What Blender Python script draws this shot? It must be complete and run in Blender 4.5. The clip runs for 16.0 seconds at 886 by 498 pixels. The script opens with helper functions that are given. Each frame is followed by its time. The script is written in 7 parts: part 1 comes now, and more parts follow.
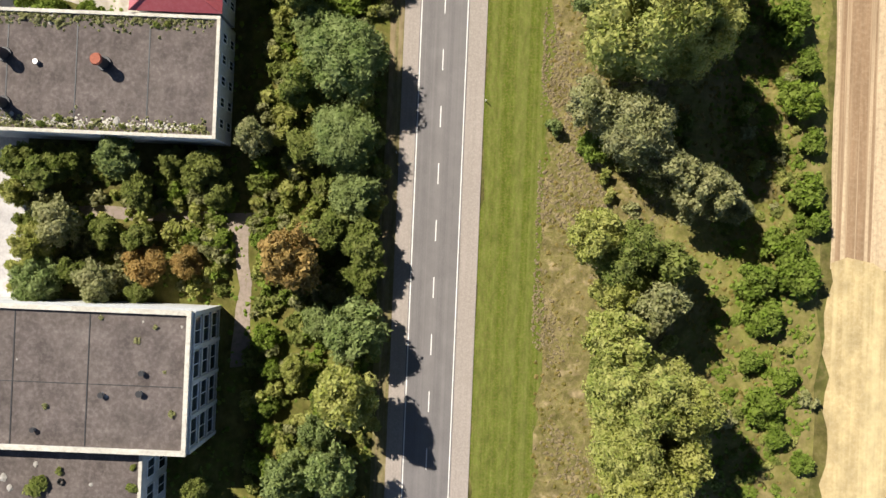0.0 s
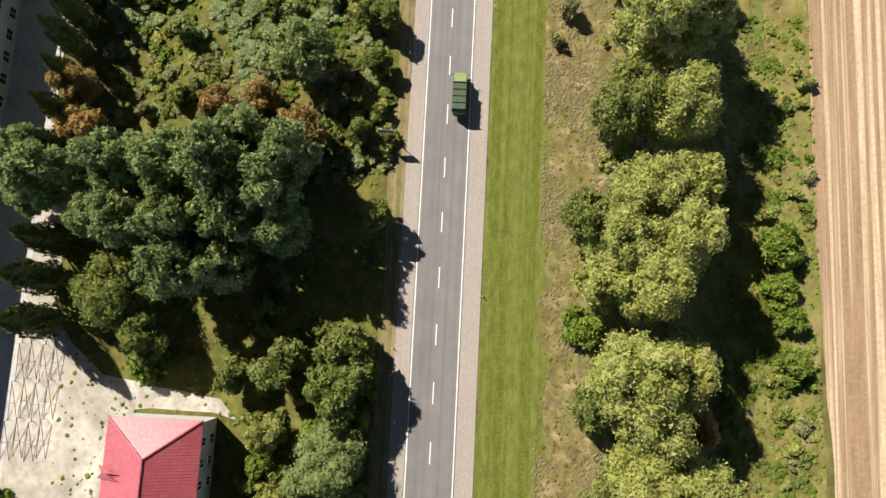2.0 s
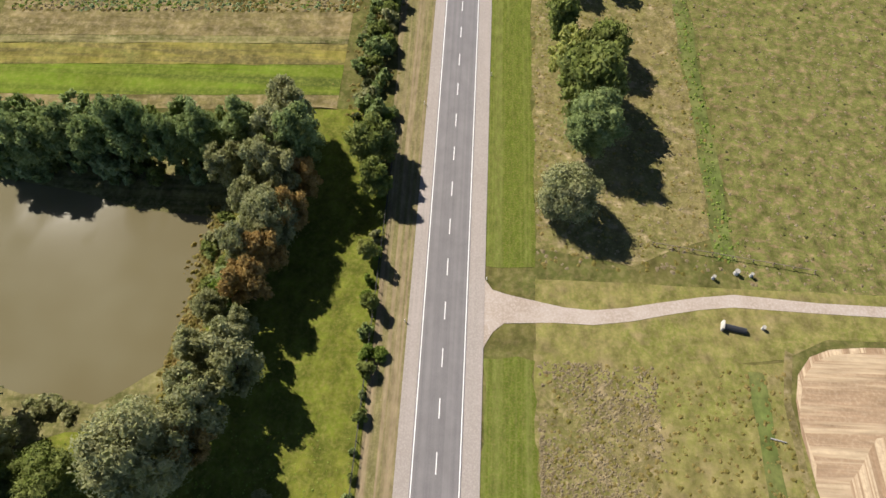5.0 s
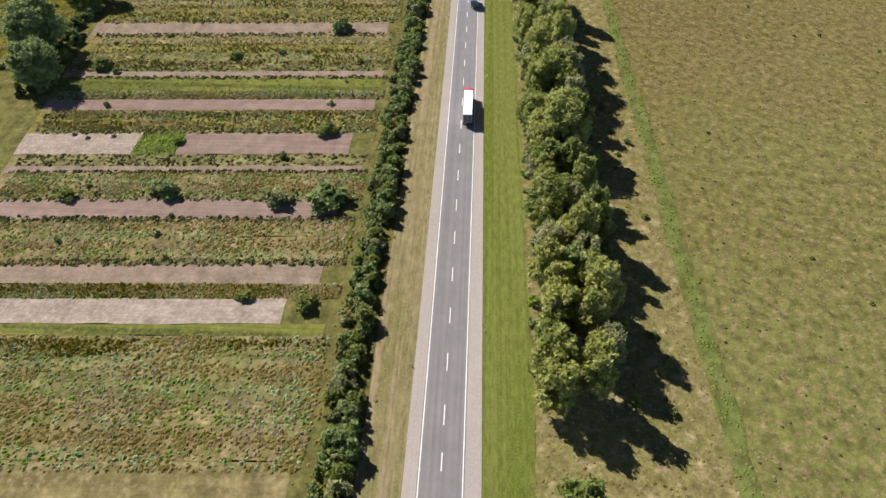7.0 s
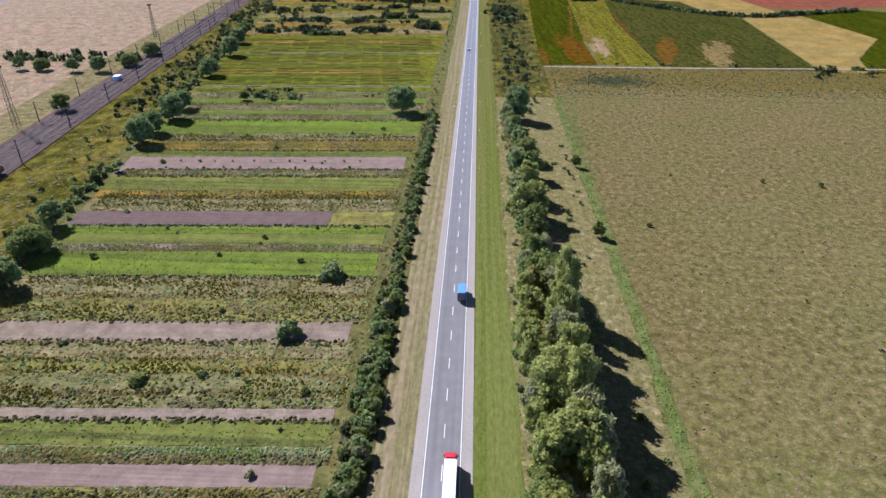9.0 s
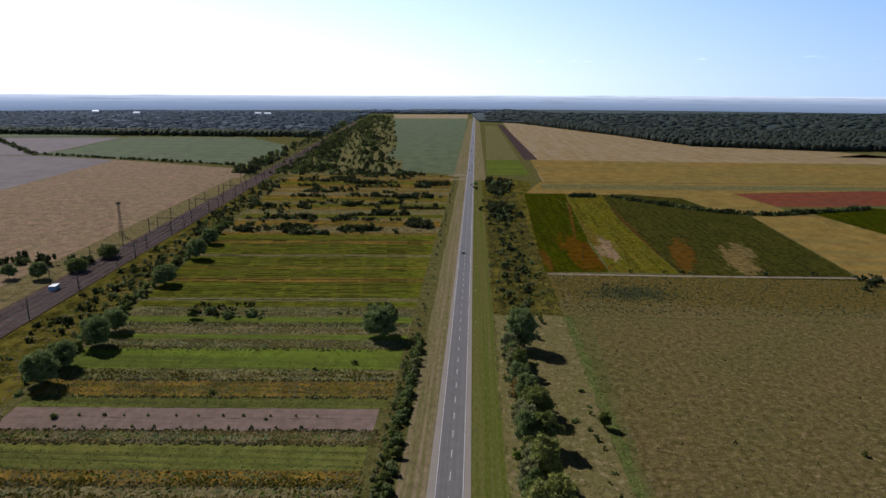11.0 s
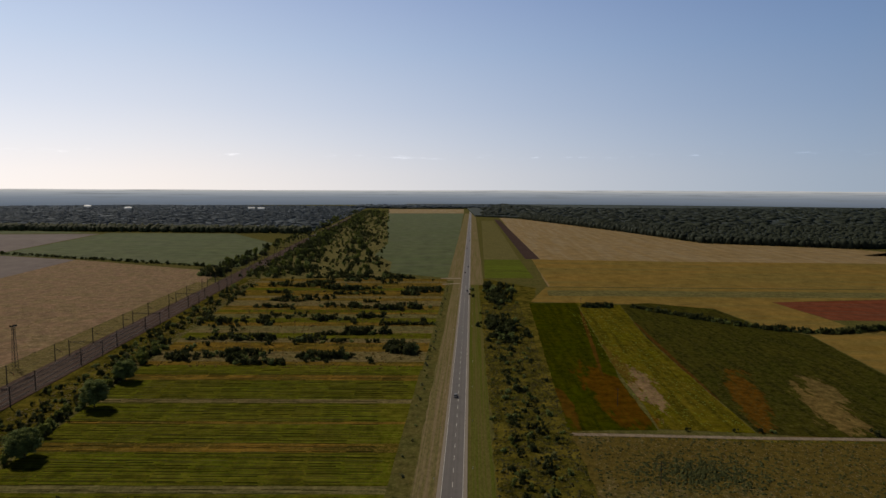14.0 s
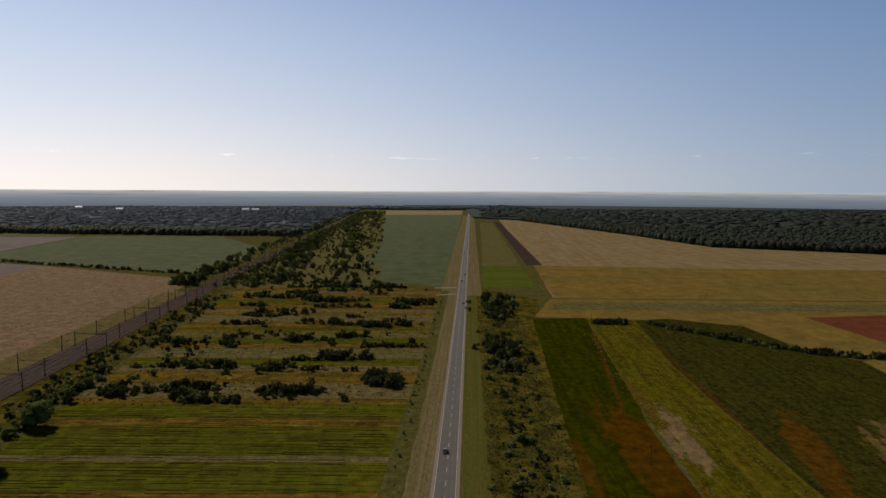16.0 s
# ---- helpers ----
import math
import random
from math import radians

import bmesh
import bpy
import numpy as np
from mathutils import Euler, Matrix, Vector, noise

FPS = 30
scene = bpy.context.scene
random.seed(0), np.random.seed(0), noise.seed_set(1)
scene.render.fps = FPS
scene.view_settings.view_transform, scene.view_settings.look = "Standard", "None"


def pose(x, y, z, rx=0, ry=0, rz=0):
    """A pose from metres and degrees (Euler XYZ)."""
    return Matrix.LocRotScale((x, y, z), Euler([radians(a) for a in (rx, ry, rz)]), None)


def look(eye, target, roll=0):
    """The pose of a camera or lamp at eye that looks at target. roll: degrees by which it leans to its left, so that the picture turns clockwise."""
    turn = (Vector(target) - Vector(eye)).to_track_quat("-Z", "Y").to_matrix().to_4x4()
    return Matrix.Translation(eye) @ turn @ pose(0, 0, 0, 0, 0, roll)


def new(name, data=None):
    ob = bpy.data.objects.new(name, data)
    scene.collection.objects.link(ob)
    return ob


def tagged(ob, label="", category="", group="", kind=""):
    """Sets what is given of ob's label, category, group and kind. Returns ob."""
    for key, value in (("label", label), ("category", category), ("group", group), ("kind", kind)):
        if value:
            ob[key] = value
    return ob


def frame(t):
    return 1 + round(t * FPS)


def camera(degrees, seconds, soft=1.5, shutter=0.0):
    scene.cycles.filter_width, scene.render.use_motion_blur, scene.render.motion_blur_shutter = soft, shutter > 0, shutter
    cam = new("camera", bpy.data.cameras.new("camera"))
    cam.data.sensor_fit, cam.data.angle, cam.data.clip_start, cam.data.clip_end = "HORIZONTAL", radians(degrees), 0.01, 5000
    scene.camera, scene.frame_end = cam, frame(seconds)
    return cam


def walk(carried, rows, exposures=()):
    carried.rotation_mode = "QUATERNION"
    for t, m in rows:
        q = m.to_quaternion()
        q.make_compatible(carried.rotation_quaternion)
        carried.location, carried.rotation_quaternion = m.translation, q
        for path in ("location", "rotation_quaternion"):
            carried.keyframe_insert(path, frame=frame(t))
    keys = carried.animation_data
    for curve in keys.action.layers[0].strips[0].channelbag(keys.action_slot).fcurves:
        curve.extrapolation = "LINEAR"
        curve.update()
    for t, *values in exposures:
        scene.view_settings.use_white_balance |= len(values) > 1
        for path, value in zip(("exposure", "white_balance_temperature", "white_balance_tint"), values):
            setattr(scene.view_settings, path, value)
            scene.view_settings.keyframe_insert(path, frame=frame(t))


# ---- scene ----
cam = camera(69.59, 16.0, soft=1.5)
PATH = [
    (0, pose(1.218, 4.133, 103.628, 0.295, -0.046, 2.382)),
    (0.5, pose(0.991, 21.182, 103.725, 0.324, 0.046, 2.422)),
    (1, pose(0.889, 38.296, 103.829, 0.730, 0.117, 2.532)),
    (1.5, pose(1.006, 55.380, 103.966, 4.194, 0.092, 2.731)),
    (2, pose(1.203, 72.423, 104.072, 7.695, 0.053, 2.878)),
    (3, pose(1.337, 106.668, 104.040, 14.888, -0.186, 3.122)),
    (3.5, pose(1.426, 124.034, 103.978, 18.439, -0.141, 3.079)),
    (4, pose(1.634, 141.629, 103.919, 22.001, -0.044, 3.096)),
    (4.5, pose(1.988, 159.387, 103.889, 25.529, -0.008, 3.087)),
    (5, pose(2.356, 177.206, 103.886, 29.103, 0.141, 3.115)),
    (5.2, pose(2.499, 184.380, 103.888, 30.520, 0.224, 3.049)),
    (7.5, pose(4.115, 267.605, 103.858, 48.865, 0.361, 3.053)),
    (8, pose(4.493, 285.945, 103.854, 52.784, 0.217, 3.074)),
    (8.5, pose(4.844, 304.383, 103.854, 56.766, 0.143, 3.041)),
    (9, pose(5.174, 322.790, 103.857, 60.758, 0.052, 3.028)),
    (9.5, pose(5.484, 341.036, 103.868, 64.709, -0.031, 2.978)),
    (10, pose(5.683, 359.059, 103.884, 68.695, -0.169, 2.958)),
    (10.2, pose(5.686, 366.190, 103.898, 70.235, -0.186, 2.918)),
    (11.2, pose(5.500, 401.400, 103.940, 78.000, -0.200, 2.860)),
    (11.8, pose(5.250, 422.600, 103.970, 82.500, -0.210, 2.830)),
    (12.15, pose(5.100, 434.900, 103.990, 84.450, -0.215, 2.800)),
    (12.5, pose(4.999, 447.164, 104.007, 84.752, -0.194, 2.763)),
    (13, pose(5.213, 464.387, 104.031, 84.742, -0.165, 2.701)),
    (13.5, pose(5.609, 481.396, 104.054, 84.767, -0.166, 2.643)),
    (14, pose(6.148, 498.244, 104.087, 84.760, -0.164, 2.581)),
    (14.5, pose(6.752, 515.105, 104.132, 84.784, -0.157, 2.534)),
    (15, pose(7.368, 531.951, 104.183, 84.791, -0.202, 2.541)),
    (15.5, pose(7.876, 548.789, 104.241, 84.805, -0.167, 2.467)),
    (16, pose(8.267, 565.608, 104.287, 84.843, -0.221, 2.497)),
]
EXPOSURES = [(0.0, 0.97, 6650, 10), (2.3, 1.02, 6600, 10), (3.5, 0.78, 6550, 10), (4.3, 0.76, 6500, 13), (5.0, 0.88, 6400, 12), (7.5, 0.86, 6100, 13), (9.0, 0.9, 5350, 18), (10.2, 0.64, 5250, 18), (11.0, -0.5, 6000, 14), (11.7, -1.1, 7000, 11), (12.3, -1.3, 7700, 10), (16.0, -1.3, 7700, 10)]
walk(cam, PATH, EXPOSURES)

# ---- light ----
SUN_AZ, SUN_EL = 49.0, 41.0          # degrees left of the road's heading; above the horizon
SUN_WAY = Vector((-math.sin(radians(SUN_AZ)) * math.cos(radians(SUN_EL)), math.cos(radians(SUN_AZ)) * math.cos(radians(SUN_EL)), math.sin(radians(SUN_EL))))
world = bpy.data.worlds.new("world")
scene.world = world
world.use_nodes = True
wn = world.node_tree
sky = wn.nodes.new("ShaderNodeTexSky")
sky.sky_type = 'NISHITA'
sky.sun_disc = False
sky.sun_elevation = radians(SUN_EL)
sky.sun_rotation = radians(-SUN_AZ)
sky.air_density, sky.dust_density, sky.ozone_density, sky.altitude = 1.0, 0.8, 2.0, 150.0
wn.links.new(sky.outputs[0], wn.nodes["Background"].inputs[0])
wn.nodes["Background"].inputs[1].default_value = 0.008
sun_data = bpy.data.lights.new("sun", "SUN")
sun_data.energy, sun_data.angle, sun_data.color = 5.0, radians(0.5), (1.0, 0.95, 0.86)
sun = new("sun", sun_data)
sun.matrix_world = look(SUN_WAY * 300, (0, 0, 0))

# ---- materials ----
def shader(name, rough=0.9, metal=0.0, spec=0.3):
    m = bpy.data.materials.new(name)
    m.use_nodes = True
    p = m.node_tree.nodes["Principled BSDF"]
    p.inputs["Roughness"].default_value, p.inputs["Metallic"].default_value = rough, metal
    p.inputs["Specular IOR Level"].default_value = spec
    return m, m.node_tree, p


def noise_node(nt, scale, detail, stretch=None, place="Position"):
    src = nt.nodes.new("ShaderNodeNewGeometry").outputs["Position"]
    if place == "Object":
        src = nt.nodes.new("ShaderNodeTexCoord").outputs["Object"]
    if stretch:
        mp = nt.nodes.new("ShaderNodeMapping")
        mp.inputs["Scale"].default_value = stretch[:3]
        if len(stretch) > 3:
            mp.inputs["Rotation"].default_value = (0, 0, radians(stretch[3]))
        nt.links.new(src, mp.inputs[0])
        src = mp.outputs[0]
    n = nt.nodes.new("ShaderNodeTexNoise")
    n.inputs["Scale"].default_value, n.inputs["Detail"].default_value = scale, detail
    n.inputs["Roughness"].default_value = 0.65
    nt.links.new(src, n.inputs["Vector"])
    return n.outputs["Fac"]


def ramp(nt, fac, lo, hi):
    r = nt.nodes.new("ShaderNodeMapRange")
    r.inputs[1].default_value, r.inputs[2].default_value = lo, hi
    nt.links.new(fac, r.inputs[0])
    return r.outputs[0]


def mixed(nt, fac, a, b):
    x = nt.nodes.new("ShaderNodeMix")
    x.data_type = 'RGBA'
    nt.links.new(fac, x.inputs[0])
    for v, k in ((a, 6), (b, 7)):
        if isinstance(v, tuple):
            x.inputs[k].default_value = (*v, 1)
        else:
            nt.links.new(v, x.inputs[k])
    return x.outputs[2]


def bumped(nt, p, fac, strength, distance):
    b = nt.nodes.new("ShaderNodeBump")
    b.inputs["Strength"].default_value, b.inputs["Distance"].default_value = strength, distance
    nt.links.new(fac, b.inputs["Height"])
    nt.links.new(b.outputs[0], p.inputs["Normal"])


def blotch_mask(nt, x, y, rx, ry, turn, ragged):
    """A ragged patch of ground round (x, y), rx by ry metres, turned by degrees."""
    mp = nt.nodes.new("ShaderNodeMapping")
    mp.vector_type = 'TEXTURE'
    mp.inputs["Location"].default_value = (x, y, 0)
    mp.inputs["Rotation"].default_value = (0, 0, radians(turn))
    mp.inputs["Scale"].default_value = (rx, ry, 1000.0)
    nt.links.new(nt.nodes.new("ShaderNodeNewGeometry").outputs["Position"], mp.inputs[0])
    d = nt.nodes.new("ShaderNodeVectorMath")
    d.operation = 'LENGTH'
    nt.links.new(mp.outputs[0], d.inputs[0])
    a = nt.nodes.new("ShaderNodeMath")
    a.operation = 'MULTIPLY_ADD'
    nt.links.new(noise_node(nt, 0.12, 8, (1.8, 0.4, 1)), a.inputs[0])
    a.inputs[1].default_value = ragged
    nt.links.new(d.outputs[1], a.inputs[2])
    return ramp(nt, a.outputs[0], 1.06 + ragged / 2, 0.86 + ragged / 2)


def surface(name, base, patch, grain, big=0.04, fine=1.2, rows=None, row_colour=None, rough=0.9, bump=0.35, depth=0.12, spec=0.0, place="Position", row_span=(0.42, 0.6), clump=0.3, mottle=0.0, drift_to=None, blotches=(), weave=(1.1, 0.85, 1)):
    """A surface: base with large patches, optional rows, clumps and a fine grain."""
    m, nt, p = shader(name, rough, 0, spec)
    c = mixed(nt, ramp(nt, noise_node(nt, big, 4, None, place), 0.38, 0.62), base, patch)
    if drift_to:
        y0, y1, other = drift_to
        at = nt.nodes.new("ShaderNodeSeparateXYZ")
        nt.links.new(nt.nodes.new("ShaderNodeNewGeometry").outputs["Position"], at.inputs[0])
        w = nt.nodes.new("ShaderNodeMath")
        w.operation = 'MULTIPLY_ADD'
        nt.links.new(noise_node(nt, 0.012, 5), w.inputs[0])
        w.inputs[1].default_value = 420.0
        nt.links.new(at.outputs[1], w.inputs[2])
        c = mixed(nt, ramp(nt, w.outputs[0], y0 + 210, y1 + 210), other, c)
    if rows:
        c = mixed(nt, ramp(nt, noise_node(nt, 1.0, 3, rows, place), *row_span), c, row_colour)
    for blot in blotches:
        c = mixed(nt, blotch_mask(nt, *blot[:6]), c, blot[6])
    f = noise_node(nt, fine, 8, None, place)
    c = mixed(nt, ramp(nt, f, 0.45, 0.75), c, grain)
    if mottle:
        x = nt.nodes.new("ShaderNodeMix")
        x.data_type, x.blend_type = 'RGBA', 'MULTIPLY'
        x.inputs[0].default_value = 1.0
        nt.links.new(c, x.inputs[6])
        g = nt.nodes.new("ShaderNodeMapRange")
        g.inputs[1].default_value, g.inputs[2].default_value, g.inputs[3].default_value, g.inputs[4].default_value = 0.32, 0.68, 1 - mottle, 1 + mottle * 0.8
        nt.links.new(noise_node(nt, clump, 8, weave, place), g.inputs[0])
        nt.links.new(g.outputs[0], x.inputs[7])
        c = x.outputs[2]
    nt.links.new(c, p.inputs["Base Color"])
    bumped(nt, p, f, bump, depth)
    return m


def plain(name, colour, rough=0.5, metal=0.0, spec=0.5, dirt=0.25, scale=1.5):
    m, nt, p = shader(name, rough, metal, spec)
    d = tuple(v * (1 - dirt) * k for v, k in zip(colour, (1.0, 0.97, 0.9)))
    c = mixed(nt, ramp(nt, noise_node(nt, scale, 6, None, "Object"), 0.4, 0.75), colour, d)
    nt.links.new(c, p.inputs["Base Color"])
    return m


def foliage(name, a, b, c, glow=0.25, spec=0.05):
    """Leaves: two greens by tree, a third by clump, some light let through."""
    m, nt, p = shader(name, 0.75, 0, spec)
    info = nt.nodes.new("ShaderNodeObjectInfo").outputs["Random"]
    isl = nt.nodes.new("ShaderNodeNewGeometry").outputs["Random Per Island"]
    col = mixed(nt, ramp(nt, info, 0.0, 1.0), a, b)
    col = mixed(nt, ramp(nt, isl, 0.35, 1.1), col, c)
    col = mixed(nt, ramp(nt, noise_node(nt, 0.35, 3), 0.45, 0.7), col, c)
    nt.links.new(col, p.inputs["Base Color"])
    tr = nt.nodes.new("ShaderNodeBsdfTranslucent")
    nt.links.new(col, tr.inputs[0])
    mx = nt.nodes.new("ShaderNodeMixShader")
    mx.inputs[0].default_value = glow
    nt.links.new(p.outputs[0], mx.inputs[1])
    nt.links.new(tr.outputs[0], mx.inputs[2])
    nt.links.new(mx.outputs[0], nt.nodes["Material Output"].inputs[0])
    return m


M_GROUND = surface("rough grass", (0.112, 0.100, 0.032), (0.082, 0.088, 0.024), (0.17, 0.138, 0.06), 0.05, 0.9, mottle=0.45)
M_VERGE = surface("mown grass", (0.116, 0.102, 0.032), (0.134, 0.113, 0.039), (0.163, 0.143, 0.049), 0.05, 2.6, (0.8, 0.006, 1), (0.084, 0.107, 0.015), row_span=(0.44, 0.58), mottle=0.26, clump=0.9, weave=(1.3, 0.4, 1), drift_to=(380.0, 800.0, (0.118, 0.134, 0.030)))
M_VERGE_DRY = surface("dry mown verge", (0.140, 0.128, 0.048), (0.165, 0.138, 0.062), (0.22, 0.185, 0.10), 0.06, 2.0, (0.9, 0.008, 1), (0.235, 0.178, 0.108), row_span=(0.44, 0.60), mottle=0.3, clump=0.7, weave=(1.3, 0.4, 1))
M_LAWN = surface("lawn", (0.114, 0.137, 0.018), (0.144, 0.153, 0.024), (0.180, 0.159, 0.045), 0.07, 1.5, (0.25, 0.25, 1), (0.085, 0.098, 0.016), mottle=0.32, clump=0.35, bump=0.6, depth=0.25)
M_MEADOW = surface("grazed meadow", (0.095, 0.085, 0.021), (0.115, 0.088, 0.028), (0.171, 0.131, 0.062), 0.02, 1.9, (0.55, 0.8, 1, 25), (0.211, 0.153, 0.079), row_span=(0.50, 0.66), bump=0.6, depth=0.25, mottle=0.5, clump=0.4, drift_to=(300.0, 520.0, (0.116, 0.124, 0.032)), blotches=((92, 730, 22, 8, -4, 3.4, (0.034, 0.034, 0.010)), (150, 745, 30, 6, 0, 3.6, (0.06, 0.054, 0.016)), (200, 742, 230, 36, 0, 2.4, (0.104, 0.076, 0.014))))
M_MEADOW_GREEN = surface("green meadow", (0.137, 0.141, 0.033), (0.177, 0.155, 0.053), (0.239, 0.190, 0.083), 0.045, 1.4, (0.16, 0.2, 1), (0.211, 0.168, 0.077), row_span=(0.52, 0.68), mottle=0.4, clump=0.35, bump=0.5, depth=0.2)
M_SCRUBLAND = surface("weedy scrubland", (0.052, 0.056, 0.008), (0.140, 0.112, 0.020), (0.17, 0.130, 0.03), 0.045, 0.9, (0.12, 0.1, 1), (0.026, 0.030, 0.005), row_span=(0.50, 0.62), mottle=0.6, clump=0.2, rough=1.0, bump=0.9, depth=0.4)
M_DRYTALL = surface("tall dry grass", (0.128, 0.122, 0.036), (0.155, 0.130, 0.05), (0.24, 0.185, 0.095), 0.07, 1.6, (0.28, 0.36, 1, 20), (0.29, 0.225, 0.125), row_span=(0.54, 0.68), mottle=0.42, clump=0.5, bump=0.6, depth=0.25)
M_DITCH = surface("lush ditch grass", (0.105, 0.13, 0.035), (0.135, 0.135, 0.045), (0.07, 0.08, 0.025), 0.12, 0.8, mottle=0.45, clump=0.3)
M_STUBBLE = surface("stubble field", (0.27, 0.178, 0.108), (0.245, 0.160, 0.095), (0.33, 0.238, 0.150), 0.03, 1.6, (0.75, 0.004, 1, 1.5), (0.50, 0.385, 0.25), row_span=(0.47, 0.57), mottle=0.2, clump=0.8, weave=(2.0, 0.1, 1, 1.5))
M_STUBBLE_Y = surface("yellow stubble", (0.42, 0.32, 0.165), (0.36, 0.275, 0.14), (0.50, 0.40, 0.23), 0.05, 1.6, (0.6, 0.012, 1), (0.49, 0.39, 0.21), row_span=(0.44, 0.60), mottle=0.25, clump=0.3)
M_ASPHALT = surface("worn asphalt", (0.160, 0.146, 0.143), (0.178, 0.163, 0.158), (0.192, 0.178, 0.172), 0.05, 6.0, (1.15, 0.004, 1), (0.138, 0.127, 0.125), 0.65, 0.2, 0.01, 0.16, mottle=0.1)
M_SHOULDER = surface("gravel shoulder", (0.31, 0.265, 0.235), (0.27, 0.232, 0.205), (0.37, 0.325, 0.29), 0.08, 4.0, (2.2, 0.03, 1), (0.27, 0.235, 0.205), 0.95, 0.4, 0.03)
M_DIRT = surface("pale dirt track", (0.36, 0.30, 0.25), (0.30, 0.24, 0.19), (0.44, 0.38, 0.33), 0.15, 2.5)
M_CONCRETE_YARD = surface("broken concrete yard", (0.47, 0.43, 0.38), (0.37, 0.33, 0.285), (0.28, 0.24, 0.17), 0.10, 0.7, None, None, 0.9, 0.3, 0.05, mottle=0.28, clump=0.25)
M_OLD_ASPHALT = surface("old yard asphalt", (0.42, 0.40, 0.40), (0.48, 0.45, 0.43), (0.33, 0.31, 0.30), 0.1, 2.0, mottle=0.2)
M_ROOF = surface("bitumen roof", (0.125, 0.104, 0.094), (0.09, 0.074, 0.068), (0.165, 0.142, 0.128), 0.22, 1.6, (0.5, 0.05, 1), (0.10, 0.082, 0.076), 0.9, 0.4, 0.04, mottle=0.28, clump=0.3)
M_WHITEWALL = surface("weathered white wall", (0.52, 0.52, 0.50), (0.44, 0.44, 0.42), (0.36, 0.35, 0.32), 0.25, 1.6, None, None, 0.85, 0.2, 0.02)
M_PARAPET = surface("pale concrete coping", (0.55, 0.52, 0.45), (0.45, 0.42, 0.36), (0.33, 0.30, 0.25), 0.3, 2.0, None, None, 0.9, 0.3, 0.02)
M_RED = surface("red sheet metal", (0.34, 0.072, 0.080), (0.30, 0.060, 0.068), (0.38, 0.12, 0.125), 0.2, 2.0, None, None, 0.42, 0.05, 0.01, 0.5)
M_BRICK = plain("red brick pipe", (0.32, 0.11, 0.07), 0.9, 0, 0.2, 0.35, 3.0)
M_GLASS = plain("dark window glass", (0.03, 0.04, 0.05), 0.15, 0, 0.6, 0.2)
M_WHITE = plain("white paint", (0.80, 0.80, 0.78), 0.4, 0, 0.5, 0.08, 0.6)
M_LINE = plain("road paint", (0.78, 0.77, 0.74), 0.7, 0, 0.3, 0.22, 1.2)
M_STEEL = plain("galvanised steel", (0.40, 0.40, 0.40), 0.45, 0.8)
M_DARKSTEEL = plain("dark weathered mast", (0.055, 0.05, 0.048), 0.8, 0.0, 0.2)
M_RAIL = plain("worn rail steel", (0.13, 0.11, 0.105), 0.6, 0.2)
M_SLEEPER = plain("stained concrete sleeper", (0.10, 0.08, 0.075), 0.9, 0, 0.2, 0.3)
M_BALLAST = surface("railway ballast", (0.095, 0.062, 0.054), (0.118, 0.08, 0.068), (0.07, 0.048, 0.044), 0.06, 2.0, (0.9, 0.012, 1, 6.0), (0.12, 0.085, 0.074), mottle=0.3)
M_TYRE = plain("tyre rubber", (0.02, 0.02, 0.02), 0.9, 0, 0.2)
M_CANVAS = plain("green canvas", (0.075, 0.10, 0.062), 0.9, 0, 0.1, 0.25, 2.0)
M_CABGREEN = plain("olive cab paint", (0.20, 0.26, 0.085), 0.5)
M_BLACK = plain("black plastic", (0.02, 0.02, 0.022), 0.6)
M_CABRED = plain("red cab paint", (0.50, 0.03, 0.05), 0.35)
M_BLUE = plain("blue tarpaulin", (0.10, 0.26, 0.50), 0.6)
M_GREYBOX = plain("grey box rear", (0.13, 0.13, 0.13), 0.6)
M_DARKCAR = plain("dark car paint", (0.02, 0.022, 0.03), 0.3)
M_SILVER = plain("silver car paint", (0.45, 0.46, 0.48), 0.3, 0.5)
M_BARK = plain("bark", (0.09, 0.065, 0.045), 0.95, 0, 0.1, 0.5, 4.0)
M_WOOD = plain("weathered wood", (0.20, 0.16, 0.12), 0.9, 0, 0.1, 0.4, 3.0)
M_RUSTRED = plain("rust red wagon", (0.20, 0.055, 0.04), 0.8, 0, 0.2, 0.4, 0.8)
M_CONC = plain("grey concrete", (0.33, 0.31, 0.28), 0.9, 0, 0.2, 0.35, 2.0)
M_WATER, _nt, _p = shader("pond water", 0.1, 0, 0.22)
_c = mixed(_nt, ramp(_nt, noise_node(_nt, 0.03, 3), 0.4, 0.65), (0.125, 0.105, 0.055), (0.145, 0.126, 0.072))
_nt.links.new(_c, _p.inputs["Base Color"])
_r = ramp(_nt, noise_node(_nt, 0.026, 4, (1, 0.5, 1, 35)), 0.46, 0.56)
_s = _nt.nodes.new("ShaderNodeMapRange")
_s.inputs[3].default_value, _s.inputs[4].default_value = 0.035, 0.10
_nt.links.new(_r, _s.inputs[0])
_nt.links.new(_s.outputs[0], _p.inputs["Roughness"])
bumped(_nt, _p, noise_node(_nt, 0.9, 5), 0.05, 0.1)

